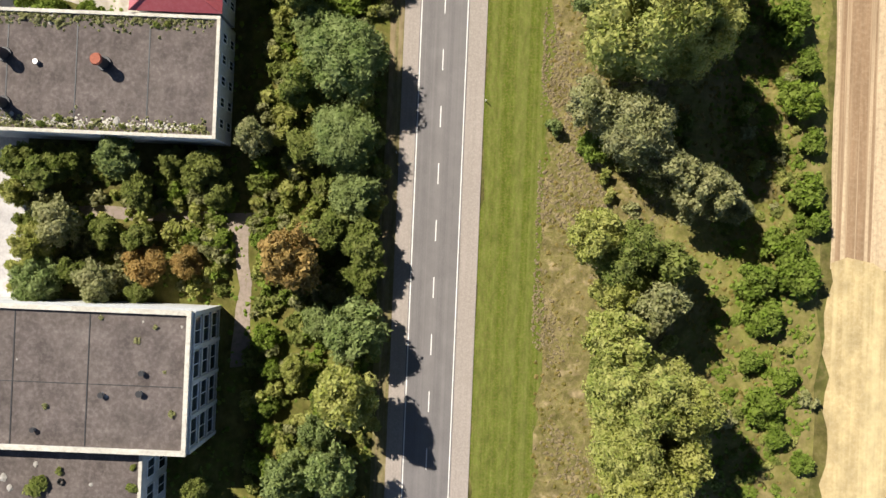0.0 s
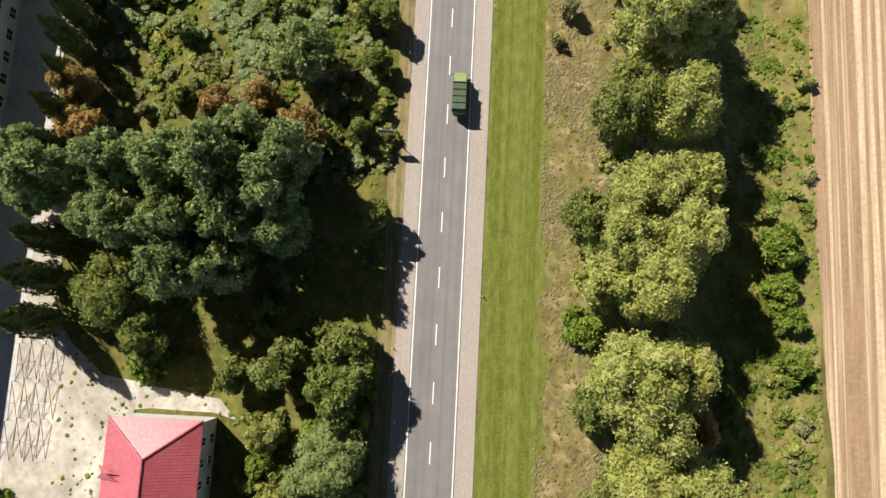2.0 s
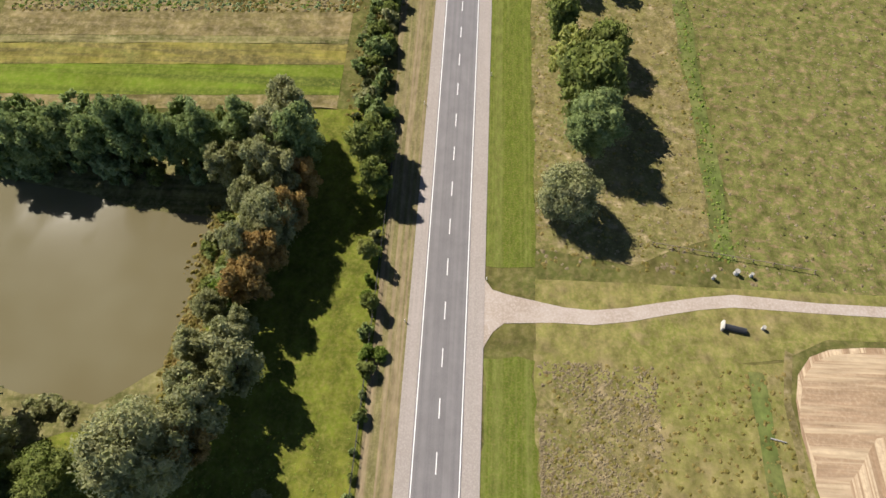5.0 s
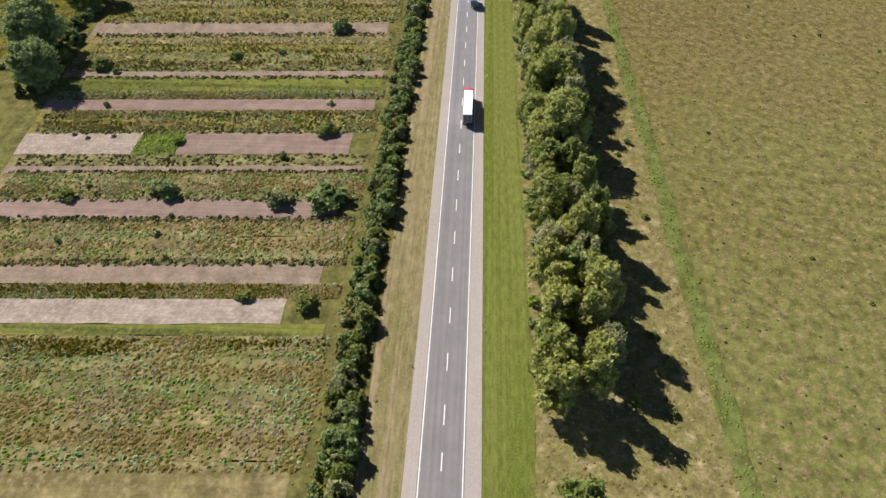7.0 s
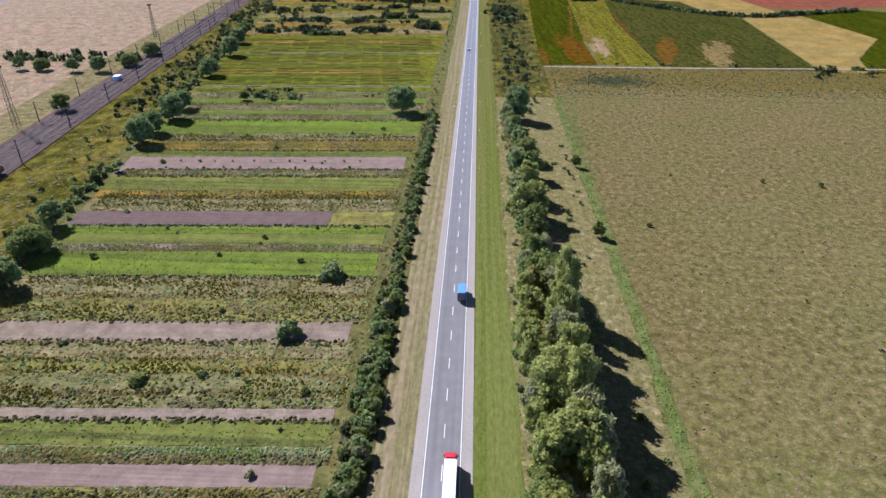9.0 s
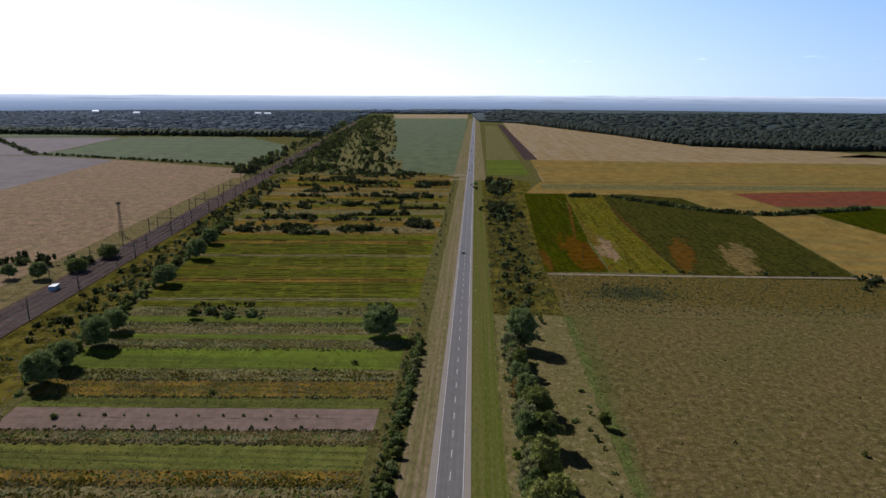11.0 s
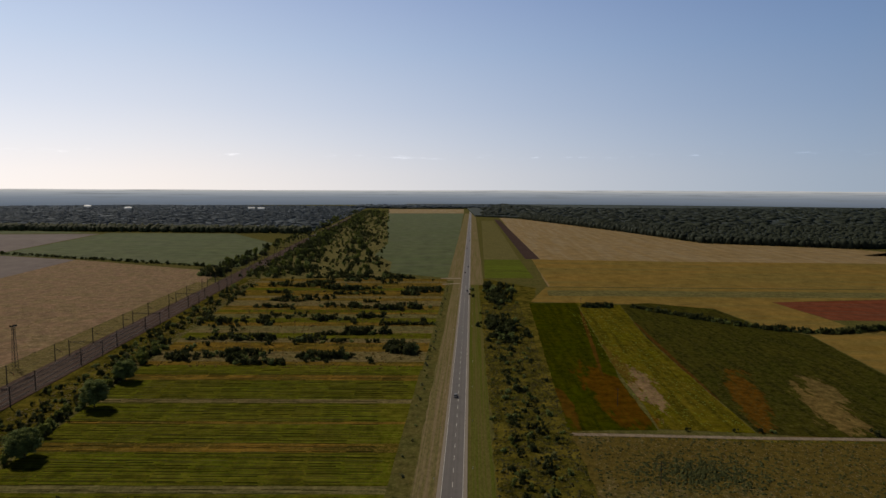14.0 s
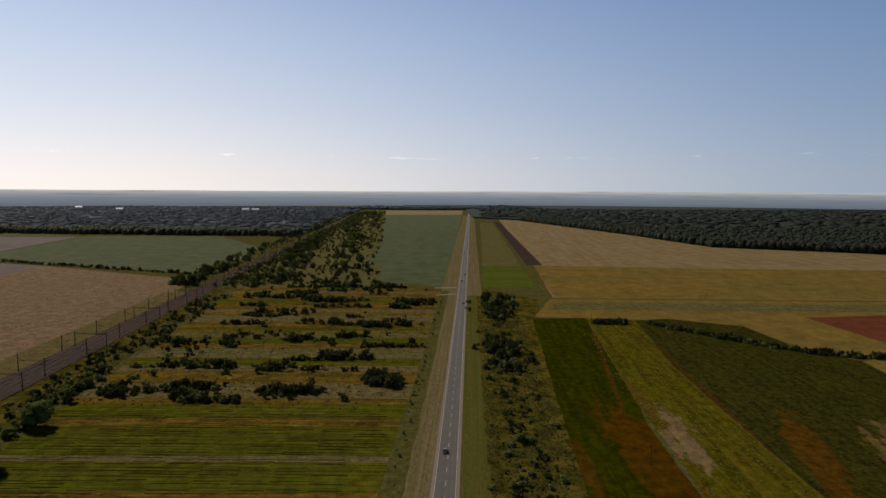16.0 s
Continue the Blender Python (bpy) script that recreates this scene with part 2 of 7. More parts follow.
# crops and soils
CROP = {
    "bright": surface("bright green crop", (0.120, 0.171, 0.018), (0.107, 0.137, 0.018), (0.171, 0.183, 0.040), 0.05, 1.0, (0.005, 0.3, 1), (0.065, 0.08, 0.018), mottle=0.25, clump=0.2),
    "rows": surface("green crop in rows", (0.101, 0.125, 0.010), (0.119, 0.118, 0.014), (0.171, 0.136, 0.025), 0.02, 0.8, (0.006, 0.55, 1), (0.049, 0.058, 0.005), mottle=0.45, clump=0.16, row_span=(0.46, 0.58), bump=0.9, depth=0.3, rough=1.0, spec=0.0),
    "green": surface("green crop", (0.102, 0.124, 0.024), (0.144, 0.144, 0.032), (0.186, 0.171, 0.050), 0.04, 1.0, (0.005, 0.3, 1), (0.055, 0.062, 0.018), mottle=0.32, clump=0.2),
    "olive": surface("olive weeds", (0.143, 0.134, 0.046), (0.182, 0.156, 0.066), (0.242, 0.204, 0.105), 0.06, 0.9, (0.03, 0.5, 1), (0.085, 0.085, 0.028), mottle=0.45, clump=0.22, bump=0.3, depth=0.15),
    "tan": surface("tan weeds", (0.188, 0.145, 0.066), (0.148, 0.128, 0.045), (0.28, 0.22, 0.125), 0.07, 0.7, (0.025, 0.45, 1), (0.118, 0.098, 0.038), mottle=0.42, clump=0.22, bump=0.3, depth=0.15),
    "yellow": surface("yellow flowering weeds", (0.202, 0.174, 0.039), (0.140, 0.134, 0.038), (0.246, 0.196, 0.062), 0.09, 0.7, (0.03, 0.5, 1), (0.105, 0.09, 0.034), mottle=0.45, clump=0.25, bump=0.3, depth=0.15),
    "orange": surface("orange brown weeds", (0.215, 0.125, 0.022), (0.130, 0.096, 0.014), (0.28, 0.18, 0.05), 0.03, 0.8, (0.018, 0.14, 1), (0.064, 0.058, 0.010), row_span=(0.46, 0.60), mottle=0.5, clump=0.14, bump=0.9, depth=0.3, rough=1.0, spec=0.0),
    "plough": surface("ploughed brown soil", (0.185, 0.128, 0.105), (0.155, 0.107, 0.087), (0.235, 0.168, 0.137), 0.05, 1.3, (0.015, 1.3, 1), (0.22, 0.158, 0.128), mottle=0.22),
    "purple": surface("dark ploughed soil", (0.118, 0.080, 0.070), (0.098, 0.066, 0.058), (0.15, 0.105, 0.09), 0.05, 1.3, (0.015, 1.2, 1), (0.14, 0.10, 0.085), mottle=0.22),
    "pink": surface("pinkish dry soil", (0.225, 0.162, 0.125), (0.185, 0.133, 0.102), (0.28, 0.212, 0.168), 0.06, 1.2, (0.02, 1.0, 1), (0.175, 0.135, 0.088), mottle=0.3, clump=0.25),
    "sand": surface("pale sandy soil", (0.29, 0.235, 0.19), (0.235, 0.182, 0.145), (0.37, 0.31, 0.255), 0.12, 1.0, (0.02, 0.8, 1), (0.22, 0.17, 0.125), mottle=0.28),
    "bluegreen": surface("blue green crop", (0.035, 0.040, 0.005), (0.050, 0.048, 0.007), (0.088, 0.077, 0.025), 0.03, 0.6, (0.30, 0.03, 1, 14), (0.024, 0.026, 0.005), row_span=(0.48, 0.60), mottle=0.55, clump=0.24, blotches=((147, 822, 8, 48, -14, 3.4, (0.104, 0.045, 0.005)), (132, 890, 1.6, 115, -2, 1.6, (0.084, 0.033, 0.007)), (178, 806, 9, 34, -10, 4.0, (0.180, 0.123, 0.044)), (192, 836, 7, 24, -10, 4.0, (0.153, 0.109, 0.041))), rough=1.0, spec=0.0),
    "darkgreen": surface("dark green crop", (0.032, 0.044, 0.001), (0.049, 0.051, 0.002), (0.061, 0.056, 0.004), 0.03, 0.8, (0.3, 0.015, 1, 8), (0.023, 0.030, 0.002), mottle=0.5, clump=0.2, blotches=((79, 822, 11, 52, 4, 3.2, (0.095, 0.040, 0.004)), (92, 960, 1.5, 115, -6, 1.6, (0.092, 0.042, 0.009)), (53, 800, 3.0, 34, 0, 2.4, (0.092, 0.044, 0.007))), rough=1.0, spec=0.0),
    "redsoil": surface("red brown soil", (0.20, 0.052, 0.026), (0.165, 0.044, 0.022), (0.23, 0.075, 0.04), 0.02, 0.6, (0.01, 0.2, 1), (0.13, 0.06, 0.04), mottle=0.25, clump=0.1),
    "wheat": surface("harvested wheat field", (0.275, 0.185, 0.085), (0.24, 0.165, 0.072), (0.33, 0.24, 0.12), 0.006, 0.3, (0.09, 0.004, 1, -3), (0.29, 0.22, 0.13), mottle=0.25, clump=0.05, spec=0.02),
    "steppe": surface("dry pasture", (0.254, 0.157, 0.097), (0.208, 0.132, 0.078), (0.366, 0.260, 0.175), 0.012, 0.35, (0.05, 0.05, 1), (0.203, 0.147, 0.071), mottle=0.38, clump=0.12, spec=0.02),
    "gold": surface("golden stubble", (0.250, 0.155, 0.042), (0.205, 0.138, 0.034), (0.30, 0.20, 0.07), 0.01, 0.3, (0.004, 0.05, 1), (0.175, 0.14, 0.045), mottle=0.28, clump=0.06),
    "darksoil": surface("dark bare soil", (0.062, 0.042, 0.04), (0.075, 0.05, 0.046), (0.085, 0.06, 0.055), 0.02, 0.5, mottle=0.25),
    "farm": surface("far green field", (0.080, 0.112, 0.040), (0.095, 0.120, 0.044), (0.11, 0.124, 0.055), 0.008, 0.2, (0.004, 0.06, 1, 12), (0.105, 0.12, 0.06), mottle=0.3, clump=0.04, spec=0.05),
    # soil paled and blued: haze of the distance is in the base colour
    "farmsoil": surface("far brown field", (0.155, 0.122, 0.118), (0.175, 0.14, 0.13), (0.195, 0.16, 0.145), 0.008, 0.2, mottle=0.2, clump=0.04, spec=0.1),
    "lightgreen": surface("light green crop", (0.099, 0.094, 0.004), (0.129, 0.101, 0.010), (0.156, 0.126, 0.024), 0.03, 0.8, (0.34, 0.014, 1, 7), (0.061, 0.056, 0.005), row_span=(0.46, 0.60), mottle=0.5, clump=0.2, blotches=((98.5, 834, 7.0, 38, -3, 3.2, (0.248, 0.162, 0.100)), (93, 890, 5, 50, 2, 3.4, (0.110, 0.070, 0.013)), (86, 800, 5, 36, 0, 2.4, (0.124, 0.054, 0.006))), rough=1.0, spec=0.0),
}
LEAF = {
    "D": foliage("grey green leaves", (0.139, 0.189, 0.054), (0.185, 0.226, 0.072), (0.261, 0.305, 0.118), 0.38),
    "G": foliage("green leaves", (0.131, 0.172, 0.033), (0.174, 0.196, 0.047), (0.228, 0.246, 0.076), 0.42),
    "Y": foliage("yellow green leaves", (0.265, 0.278, 0.057), (0.213, 0.247, 0.055), (0.402, 0.391, 0.132), 0.42),
    "O": foliage("olive willow leaves", (0.253, 0.256, 0.099), (0.212, 0.223, 0.087), (0.364, 0.351, 0.176), 0.42),
    "R": foliage("rusty autumn leaves", (0.313, 0.201, 0.061), (0.238, 0.175, 0.056), (0.401, 0.271, 0.099), 0.40),
    "S": foliage("bright shrub leaves", (0.154, 0.220, 0.026), (0.132, 0.193, 0.029), (0.220, 0.270, 0.061), 0.42),
    "T": foliage("dark conifer sprays", (0.068, 0.083, 0.026), (0.083, 0.098, 0.030), (0.150, 0.165, 0.053), 0.05),
    "W": foliage("weeds", (0.202, 0.176, 0.043), (0.202, 0.176, 0.043), (0.344, 0.262, 0.095), 0.55),
    "Q": foliage("dry grass tussocks", (0.290, 0.230, 0.125), (0.290, 0.230, 0.125), (0.372, 0.301, 0.180), 0.55),
    "H": foliage("dark field weeds", (0.108, 0.113, 0.041), (0.108, 0.113, 0.041), (0.184, 0.162, 0.070), 0.55),
    "K": foliage("dark bush leaves", (0.053, 0.064, 0.025), (0.053, 0.064, 0.025), (0.098, 0.109, 0.041), 0.25),
    "N": foliage("yellow flower heads", (0.324, 0.275, 0.038), (0.324, 0.275, 0.038), (0.205, 0.194, 0.043), 0.55),
    # dark bush green made brighter and bluer, haze put into the colour
    "L": foliage("railway wood leaves", (0.068, 0.083, 0.042), (0.068, 0.083, 0.042), (0.110, 0.123, 0.061), 0.25, spec=0.15),
    "C": foliage("pale willow scrub leaves", (0.216, 0.275, 0.112), (0.216, 0.275, 0.112), (0.339, 0.394, 0.184), 0.45),
    "P": foliage("rusty crop weeds", (0.17, 0.10, 0.028), (0.17, 0.10, 0.028), (0.12, 0.10, 0.03), 0.10),
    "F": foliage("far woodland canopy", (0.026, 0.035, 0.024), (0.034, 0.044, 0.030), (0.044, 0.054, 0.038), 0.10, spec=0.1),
    # blue-grey of the distance haze is mixed into this leaf colour
    "B": foliage("distant woods tinted with haze", (0.090, 0.113, 0.132), (0.090, 0.113, 0.132), (0.101, 0.124, 0.139), 0.10, spec=0.05),
}

# ---- mesh helpers ----
def mesh_of(name, verts, faces, material, smooth=False):
    me = bpy.data.meshes.new(name)
    me.from_pydata([tuple(v) for v in verts], [], [tuple(int(i) for i in f) for f in faces])
    me.materials.append(material)
    if smooth:
        me.polygons.foreach_set("use_smooth", [True] * len(me.polygons))
    me.update()
    return me


def quick_mesh(name, v, f, material, smooth=False):
    """A mesh from an array of points and an array of triangles."""
    me = bpy.data.meshes.new(name)
    me.vertices.add(len(v))
    me.vertices.foreach_set("co", np.ascontiguousarray(v, dtype=np.float32).ravel())
    me.loops.add(3 * len(f))
    me.loops.foreach_set("vertex_index", np.ascontiguousarray(f, dtype=np.int32).ravel())
    me.polygons.add(len(f))
    me.polygons.foreach_set("loop_start", np.arange(0, 3 * len(f), 3, dtype=np.int32))
    me.materials.append(material)
    me.polygons.foreach_set("use_smooth", [smooth] * len(f))
    me.update(calc_edges=True)
    me.validate()
    return me


def part(name, bm, material, parent=None, label=""):
    me = bpy.data.meshes.new(name)
    bm.to_mesh(me)
    bm.free()
    me.materials.append(material)
    ob = new(name, me)
    if parent is not None:
        ob.parent = parent
    if label:
        tagged(ob, label)
    return ob


def thing(name, m, label, category, group="", kind=""):
    ob = new(name)
    ob.matrix_world = m
    return tagged(ob, label, category, group, kind)


def boxes(*specs, bevel=0.0):
    """One bmesh of boxes: (x0, x1, y0, y1, z0, z1)."""
    bm = bmesh.new()
    for x0, x1, y0, y1, z0, z1 in specs:
        r = bmesh.ops.create_cube(bm, size=1.0)
        for v in r["verts"]:
            v.co = Vector(((x0 + x1) / 2 + v.co.x * (x1 - x0), (y0 + y1) / 2 + v.co.y * (y1 - y0), (z0 + z1) / 2 + v.co.z * (z1 - z0)))
    if bevel:
        bmesh.ops.bevel(bm, geom=bm.edges[:], offset=bevel, segments=2, affect='EDGES')
    return bm


def tube(r, z0, z1, r2=None, n=14, x=0.0, y=0.0, axis="z"):
    bm = bmesh.new()
    bmesh.ops.create_cone(bm, cap_ends=True, segments=n, radius1=r, radius2=r if r2 is None else r2, depth=z1 - z0)
    for v in bm.verts:
        c = Vector((v.co.x, v.co.y, v.co.z + (z0 + z1) / 2))
        if axis == "x":
            c = Vector((c.z, c.x, c.y))
        elif axis == "y":
            c = Vector((c.x, c.z, c.y))
        v.co = c + Vector((x, y, 0)) if axis == "z" else c + Vector((0, x, y)) if axis == "x" else c + Vector((x, 0, y))
    return bm


def beams(pairs, w):
    """One bmesh of thin square bars between pairs of points."""
    bm = bmesh.new()
    for a, b in pairs:
        a, b = Vector(a), Vector(b)
        q = (b - a).to_track_quat("Z", "Y")
        r = bmesh.ops.create_cube(bm, size=1.0)
        for v in r["verts"]:
            v.co = (a + b) / 2 + q @ Vector((v.co.x * w, v.co.y * w, v.co.z * (b - a).length))
    return bm


def prism(poly, z0, z1):
    bm = bmesh.new()
    low = [bm.verts.new((x, y, z0)) for x, y in poly]
    top = [bm.verts.new((x, y, z1)) for x, y in poly]
    bm.faces.new(top)
    n = len(poly)
    for i in range(n):
        bm.faces.new((low[i], low[(i + 1) % n], top[(i + 1) % n], top[i]))
    bmesh.ops.recalc_face_normals(bm, faces=bm.faces[:])
    return bm


def slab(pts, t=0.12):
    bm = bmesh.new()
    top = [bm.verts.new(p) for p in pts]
    low = [bm.verts.new(Vector(p) - Vector((0, 0, t))) for p in pts]
    bm.faces.new(top)
    bm.faces.new(low[::-1])
    for i in range(len(pts)):
        j = (i + 1) % len(pts)
        bm.faces.new((top[j], top[i], low[i], low[j]))
    bmesh.ops.recalc_face_normals(bm, faces=bm.faces[:])
    return bm


def land(name, poly, material, z, label, category):
    """A patch of ground: a thin slab whose edge sinks into the sheet below."""
    return tagged(part(name, prism(poly, -0.02, z), material), label, category, "", "structure")


def wavy(points, amp, seed, step=4.0):
    """A polygon with uneven edges."""
    rng = random.Random(seed)
    out = []
    for i, a in enumerate(points):
        b = points[(i + 1) % len(points)]
        d = math.dist(a, b)
        n = max(1, min(110, int(d / step)))
        for k in range(n):
            f = k / n
            j = 0 if k == 0 else amp
            out.append((a[0] + (b[0] - a[0]) * f + rng.uniform(-j, j), a[1] + (b[1] - a[1]) * f + rng.uniform(-j, j)))
    return out

# ---- ground and road ----
_bm = bmesh.new()
_xs = [-5200, -2500, -1200, -600, -300, -100, 0, 100, 300, 600, 1200, 2500, 5200]
_ys = [-500, -100, 100, 300, 500, 800, 1200, 2000, 3200, 5600]
_g = [[_bm.verts.new((x, y, 0)) for x in _xs] for y in _ys]
for _j in range(len(_ys) - 1):
    for _i in range(len(_xs) - 1):
        _bm.faces.new((_g[_j][_i], _g[_j][_i + 1], _g[_j + 1][_i + 1], _g[_j + 1][_i]))
tagged(part("ground", _bm, M_GROUND), "rough green and straw-coloured grassland plain", "ground", "", "structure")

ROAD_END = 4150
road = tagged(part("road", boxes((-4.0, 4.0, -300, ROAD_END, -0.05, 0.16)), M_ASPHALT), "straight two-lane road of worn grey asphalt", "road", "", "structure")
land("shoulder_west", [(-6.7, -300), (-3.9, -300), (-3.9, ROAD_END), (-5.0, ROAD_END), (-5.1, 760), (-6.3, 480)], M_SHOULDER, 0.12, "pale gravel shoulder beside the asphalt", "road shoulder")
land("shoulder_east", [(3.9, -300), (7.0, -300), (6.9, 300), (6.3, 420), (5.1, 760), (5.0, ROAD_END), (3.9, ROAD_END)], M_SHOULDER, 0.12, "pale gravel shoulder beside the asphalt", "road shoulder")
for _x in (-3.75, 3.75):
    part("edge_line", boxes((_x - 0.075, _x + 0.075, -300, ROAD_END, 0.155, 0.168)), M_LINE, road, "white painted edge line")
_dash = {L: None for L in (3.4, 4.2)}
for _L in _dash:
    _b = boxes((-0.075, 0.075, 0, _L, 0.155, 0.169))
    _dash[_L] = bpy.data.meshes.new("centre_dash")
    _b.to_mesh(_dash[_L])
    _b.free()
    _dash[_L].materials.append(M_LINE)
_y = 33.7 - 9 * 9.26
while _y < 2200:
    _L = 3.4 if _y < 305 else 4.2
    _d = new("centre_dash", _dash[_L])
    _d.parent, _d.location = road, (0, _y, 0)
    _y += 9.26 if _y < 100 else 8.69 if _y < 305 else 11.6

# verges and strips beside the road
land("verge_east", wavy([(6.8, -300), (17.0, -300), (17.6, 60), (16.2, 180), (15.8, 214), (6.8, 214)], 0.9, 1, 3), M_VERGE, 0.05, "mown yellow-green grass verge", "grass verge")
land("verge_east_far", wavy([(4.2, 232), (16.0, 232), (16.5, 420), (15.5, 640), (14.5, 1200), (4.2, 1200)], 0.6, 2, 5), M_VERGE, 0.05, "mown yellow-green grass verge", "grass verge")
land("verge_west", wavy([(-11.8, 158), (-4.2, 158), (-4.2, 500), (-4.2, 1230), (-14, 1230), (-14.5, 600), (-14.5, 300), (-12.2, 240)], 0.3, 3, 10), M_VERGE_DRY, 0.05, "dry straw-coloured grass verge", "grass verge")
land("verge_west_near", wavy([(-9.5, -300), (-6.4, -300), (-6.3, 138), (-9.0, 138)], 0.4, 4, 8), M_VERGE_DRY, 0.04, "dry straw-coloured grass verge", "grass verge")
land("verge_far_west", [(-22, 1230), (-4.2, 1230), (-4.2, 3400), (-24, 3400)], M_VERGE_DRY, 0.05, "dry straw-coloured grass verge", "grass verge")
land("verge_far_east", [(4.2, 1200), (20, 1200), (22, 3000), (4.2, 3400)], M_VERGE_DRY, 0.05, "dry straw-coloured grass verge", "grass verge")

# east side: tussocky grass, ditch, stubble, meadow
land("tussock_ground_east", wavy([(16.5, -300), (40, -300), (36, 206), (26, 212), (15.5, 209)], 1.6, 5, 5), M_DRYTALL, 0.035, "tall dry straw-coloured grass and weeds", "rough grass")
land("rough_ground_east", wavy([(38, -300), (63.5, -300), (62.5, 100), (58.0, 216), (15.5, 216), (15.5, 205), (34, 205)], 0.9, 6, 6), M_MEADOW_GREEN, 0.03, "green rough grass beside the stubble", "rough grass")
land("stubble_field", wavy([(64.3, 4), (64.0, 40), (61.6, 100), (61.3, 146), (58.9, 195), (58.2, 204), (58.5, 209.5), (59.8, 214), (62.4, 217.2), (66, 218.7), (72, 219.4), (330, 226), (330, 4)], 0.25, 7, 5), M_STUBBLE, 0.05, "harvested stubble field with tan rows", "field")
land("stubble_headland", wavy([(58.9, 203), (59.2, 209.3), (60.5, 213.4), (63, 216.4), (66.6, 217.8), (72, 218.5), (330, 225.2), (330, 212.5), (80, 206.5), (70, 204), (64, 197), (61.5, 188), (59.6, 190)], 0.6, 71, 3), surface("headland stubble", (0.30, 0.205, 0.128), (0.26, 0.175, 0.105), (0.37, 0.275, 0.18), 0.05, 1.6, (0.02, 0.55, 1, 2), (0.43, 0.33, 0.21), row_span=(0.46, 0.60), mottle=0.22, clump=0.7, weave=(0.2, 1.6, 1)), 0.056, "stubble headland with rows along the field edge", "field")
land("yellow_stubble_field", wavy([(63.5, -300), (64.3, 5.0), (67, 6.0), (74, 3.4), (330, 5.6), (330, -300)], 0.9, 8, 3), M_STUBBLE_Y, 0.055, "yellow harvested stubble field", "field")
land("meadow", wavy([(53, 229), (54, 330), (53.5, 450), (55, 560), (62, 690), (430, 676), (470, 229)], 0.8, 9, 6), M_MEADOW, 0.03, "wide grazed meadow of olive and straw grass", "meadow")
land("meadow_south", wavy([(47, 215), (58, 216.5), (66, 220.5), (330, 227), (330, 229.5), (47, 229.5), (16, 229.5), (16, 214.5)], 0.2, 10, 6), M_MEADOW_GREEN, 0.032, "rough green grass by the dirt track", "meadow")
land("belt_ground", wavy([(16, 236), (34, 233), (50, 240), (50, 690), (16, 690)], 1.4, 11, 6), M_DRYTALL, 0.031, "dry straw-coloured grass under trees", "rough grass")
land("ditch_grass", wavy([(49.3, 235), (53.2, 235), (53.2, 420), (53.0, 690), (49.5, 690), (49.6, 420)], 0.5, 12, 6), M_DITCH, 0.045, "lush green grass strip along a ditch", "ditch")
land("ditch_grass_near", wavy([(51, 120), (54, 120), (54, 214), (51.5, 214)], 0.4, 13, 5), M_DITCH, 0.045, "lush green grass strip along a ditch", "ditch")
# dirt track east, with its funnel at the road
land("dirt_track", [(6.0, 213.5), (7.2, 216.5), (8.5, 218.9), (10.4, 220.6), (19, 221.2), (26, 221.1), (33, 222.2), (39, 223.7), (45, 225.0), (51, 225.8), (65, 225.4), (78, 225.2), (120, 226), (330, 230), (330, 232), (120, 228), (78, 227.3), (66, 227.4), (51.5, 228.3), (45, 227.4), (38, 226.0), (32, 224.7), (26, 223.9), (21, 224.2), (11.4, 226.1), (8.3, 227.0), (6.8, 229.2), (6.0, 233.5)], M_DIRT, 0.075, "pale rutted dirt track", "dirt track")
land("field_corner_track", wavy([(58.7, 150), (61.0, 150), (58.2, 196), (57.6, 209), (59.6, 217.6), (58.4, 218.2), (56.4, 209), (57.0, 196)], 0.15, 14, 4), CROP["tan"], 0.052, "trodden tan strip along the stubble", "field edge")

# west side, near
land("woodland_floor", wavy([(-300, -300), (-9, -300), (-8.5, 140), (-15, 144), (-62, 143.5), (-62, 98), (-60, 62), (-33, 60), (-29, 10), (-300, 10)], 0.6, 15, 6), surface("leafy woodland floor", (0.092, 0.104, 0.022), (0.130, 0.112, 0.036), (0.17, 0.145, 0.05), 0.1, 0.9, mottle=0.5), 0.03, "weedy brown and green woodland floor", "woodland floor")
land("side_road", wavy([(-3.9, 131.5), (-5.4, 136.5), (-7.2, 141.6), (-10, 144.8), (-14, 146.2), (-24, 146.1), (-44, 145.6), (-63.5, 144.6), (-66, 143.0), (-66, 153.6), (-63.2, 152.4), (-44, 150.0), (-24, 150.4), (-14, 150.8), (-9, 152.8), (-6.6, 156), (-5.2, 158.8), (-3.9, 162)], 0.18, 43, 2.5), surface("pale side road", (0.34, 0.285, 0.245), (0.29, 0.238, 0.205), (0.37, 0.315, 0.275), 0.06, 5.0, (0.02, 0.8, 1), (0.36, 0.305, 0.265), mottle=0.12, clump=0.2), 0.14, "pale worn side road meeting the highway", "side road")
land("yard_lane", wavy([(-76, -40), (-66.8, -40), (-66.6, 60), (-66.2, 143), (-65.8, 154), (-70.5, 166), (-80, 172), (-78, 160), (-75, 140), (-75.5, 60)], 0.15, 16, 8), M_OLD_ASPHALT, 0.06, "grey old asphalt lane beside buildings", "lane")
land("pale_drive", wavy([(-66, 152.6), (-63, 153.2), (-69, 166.5), (-73.5, 174), (-82, 178.5), (-98, 180.5), (-98, 175.5), (-82, 174.5), (-74, 169.5), (-69.8, 164.5)], 0.15, 17, 4), M_DIRT, 0.085, "pale drive bending past a building", "drive")
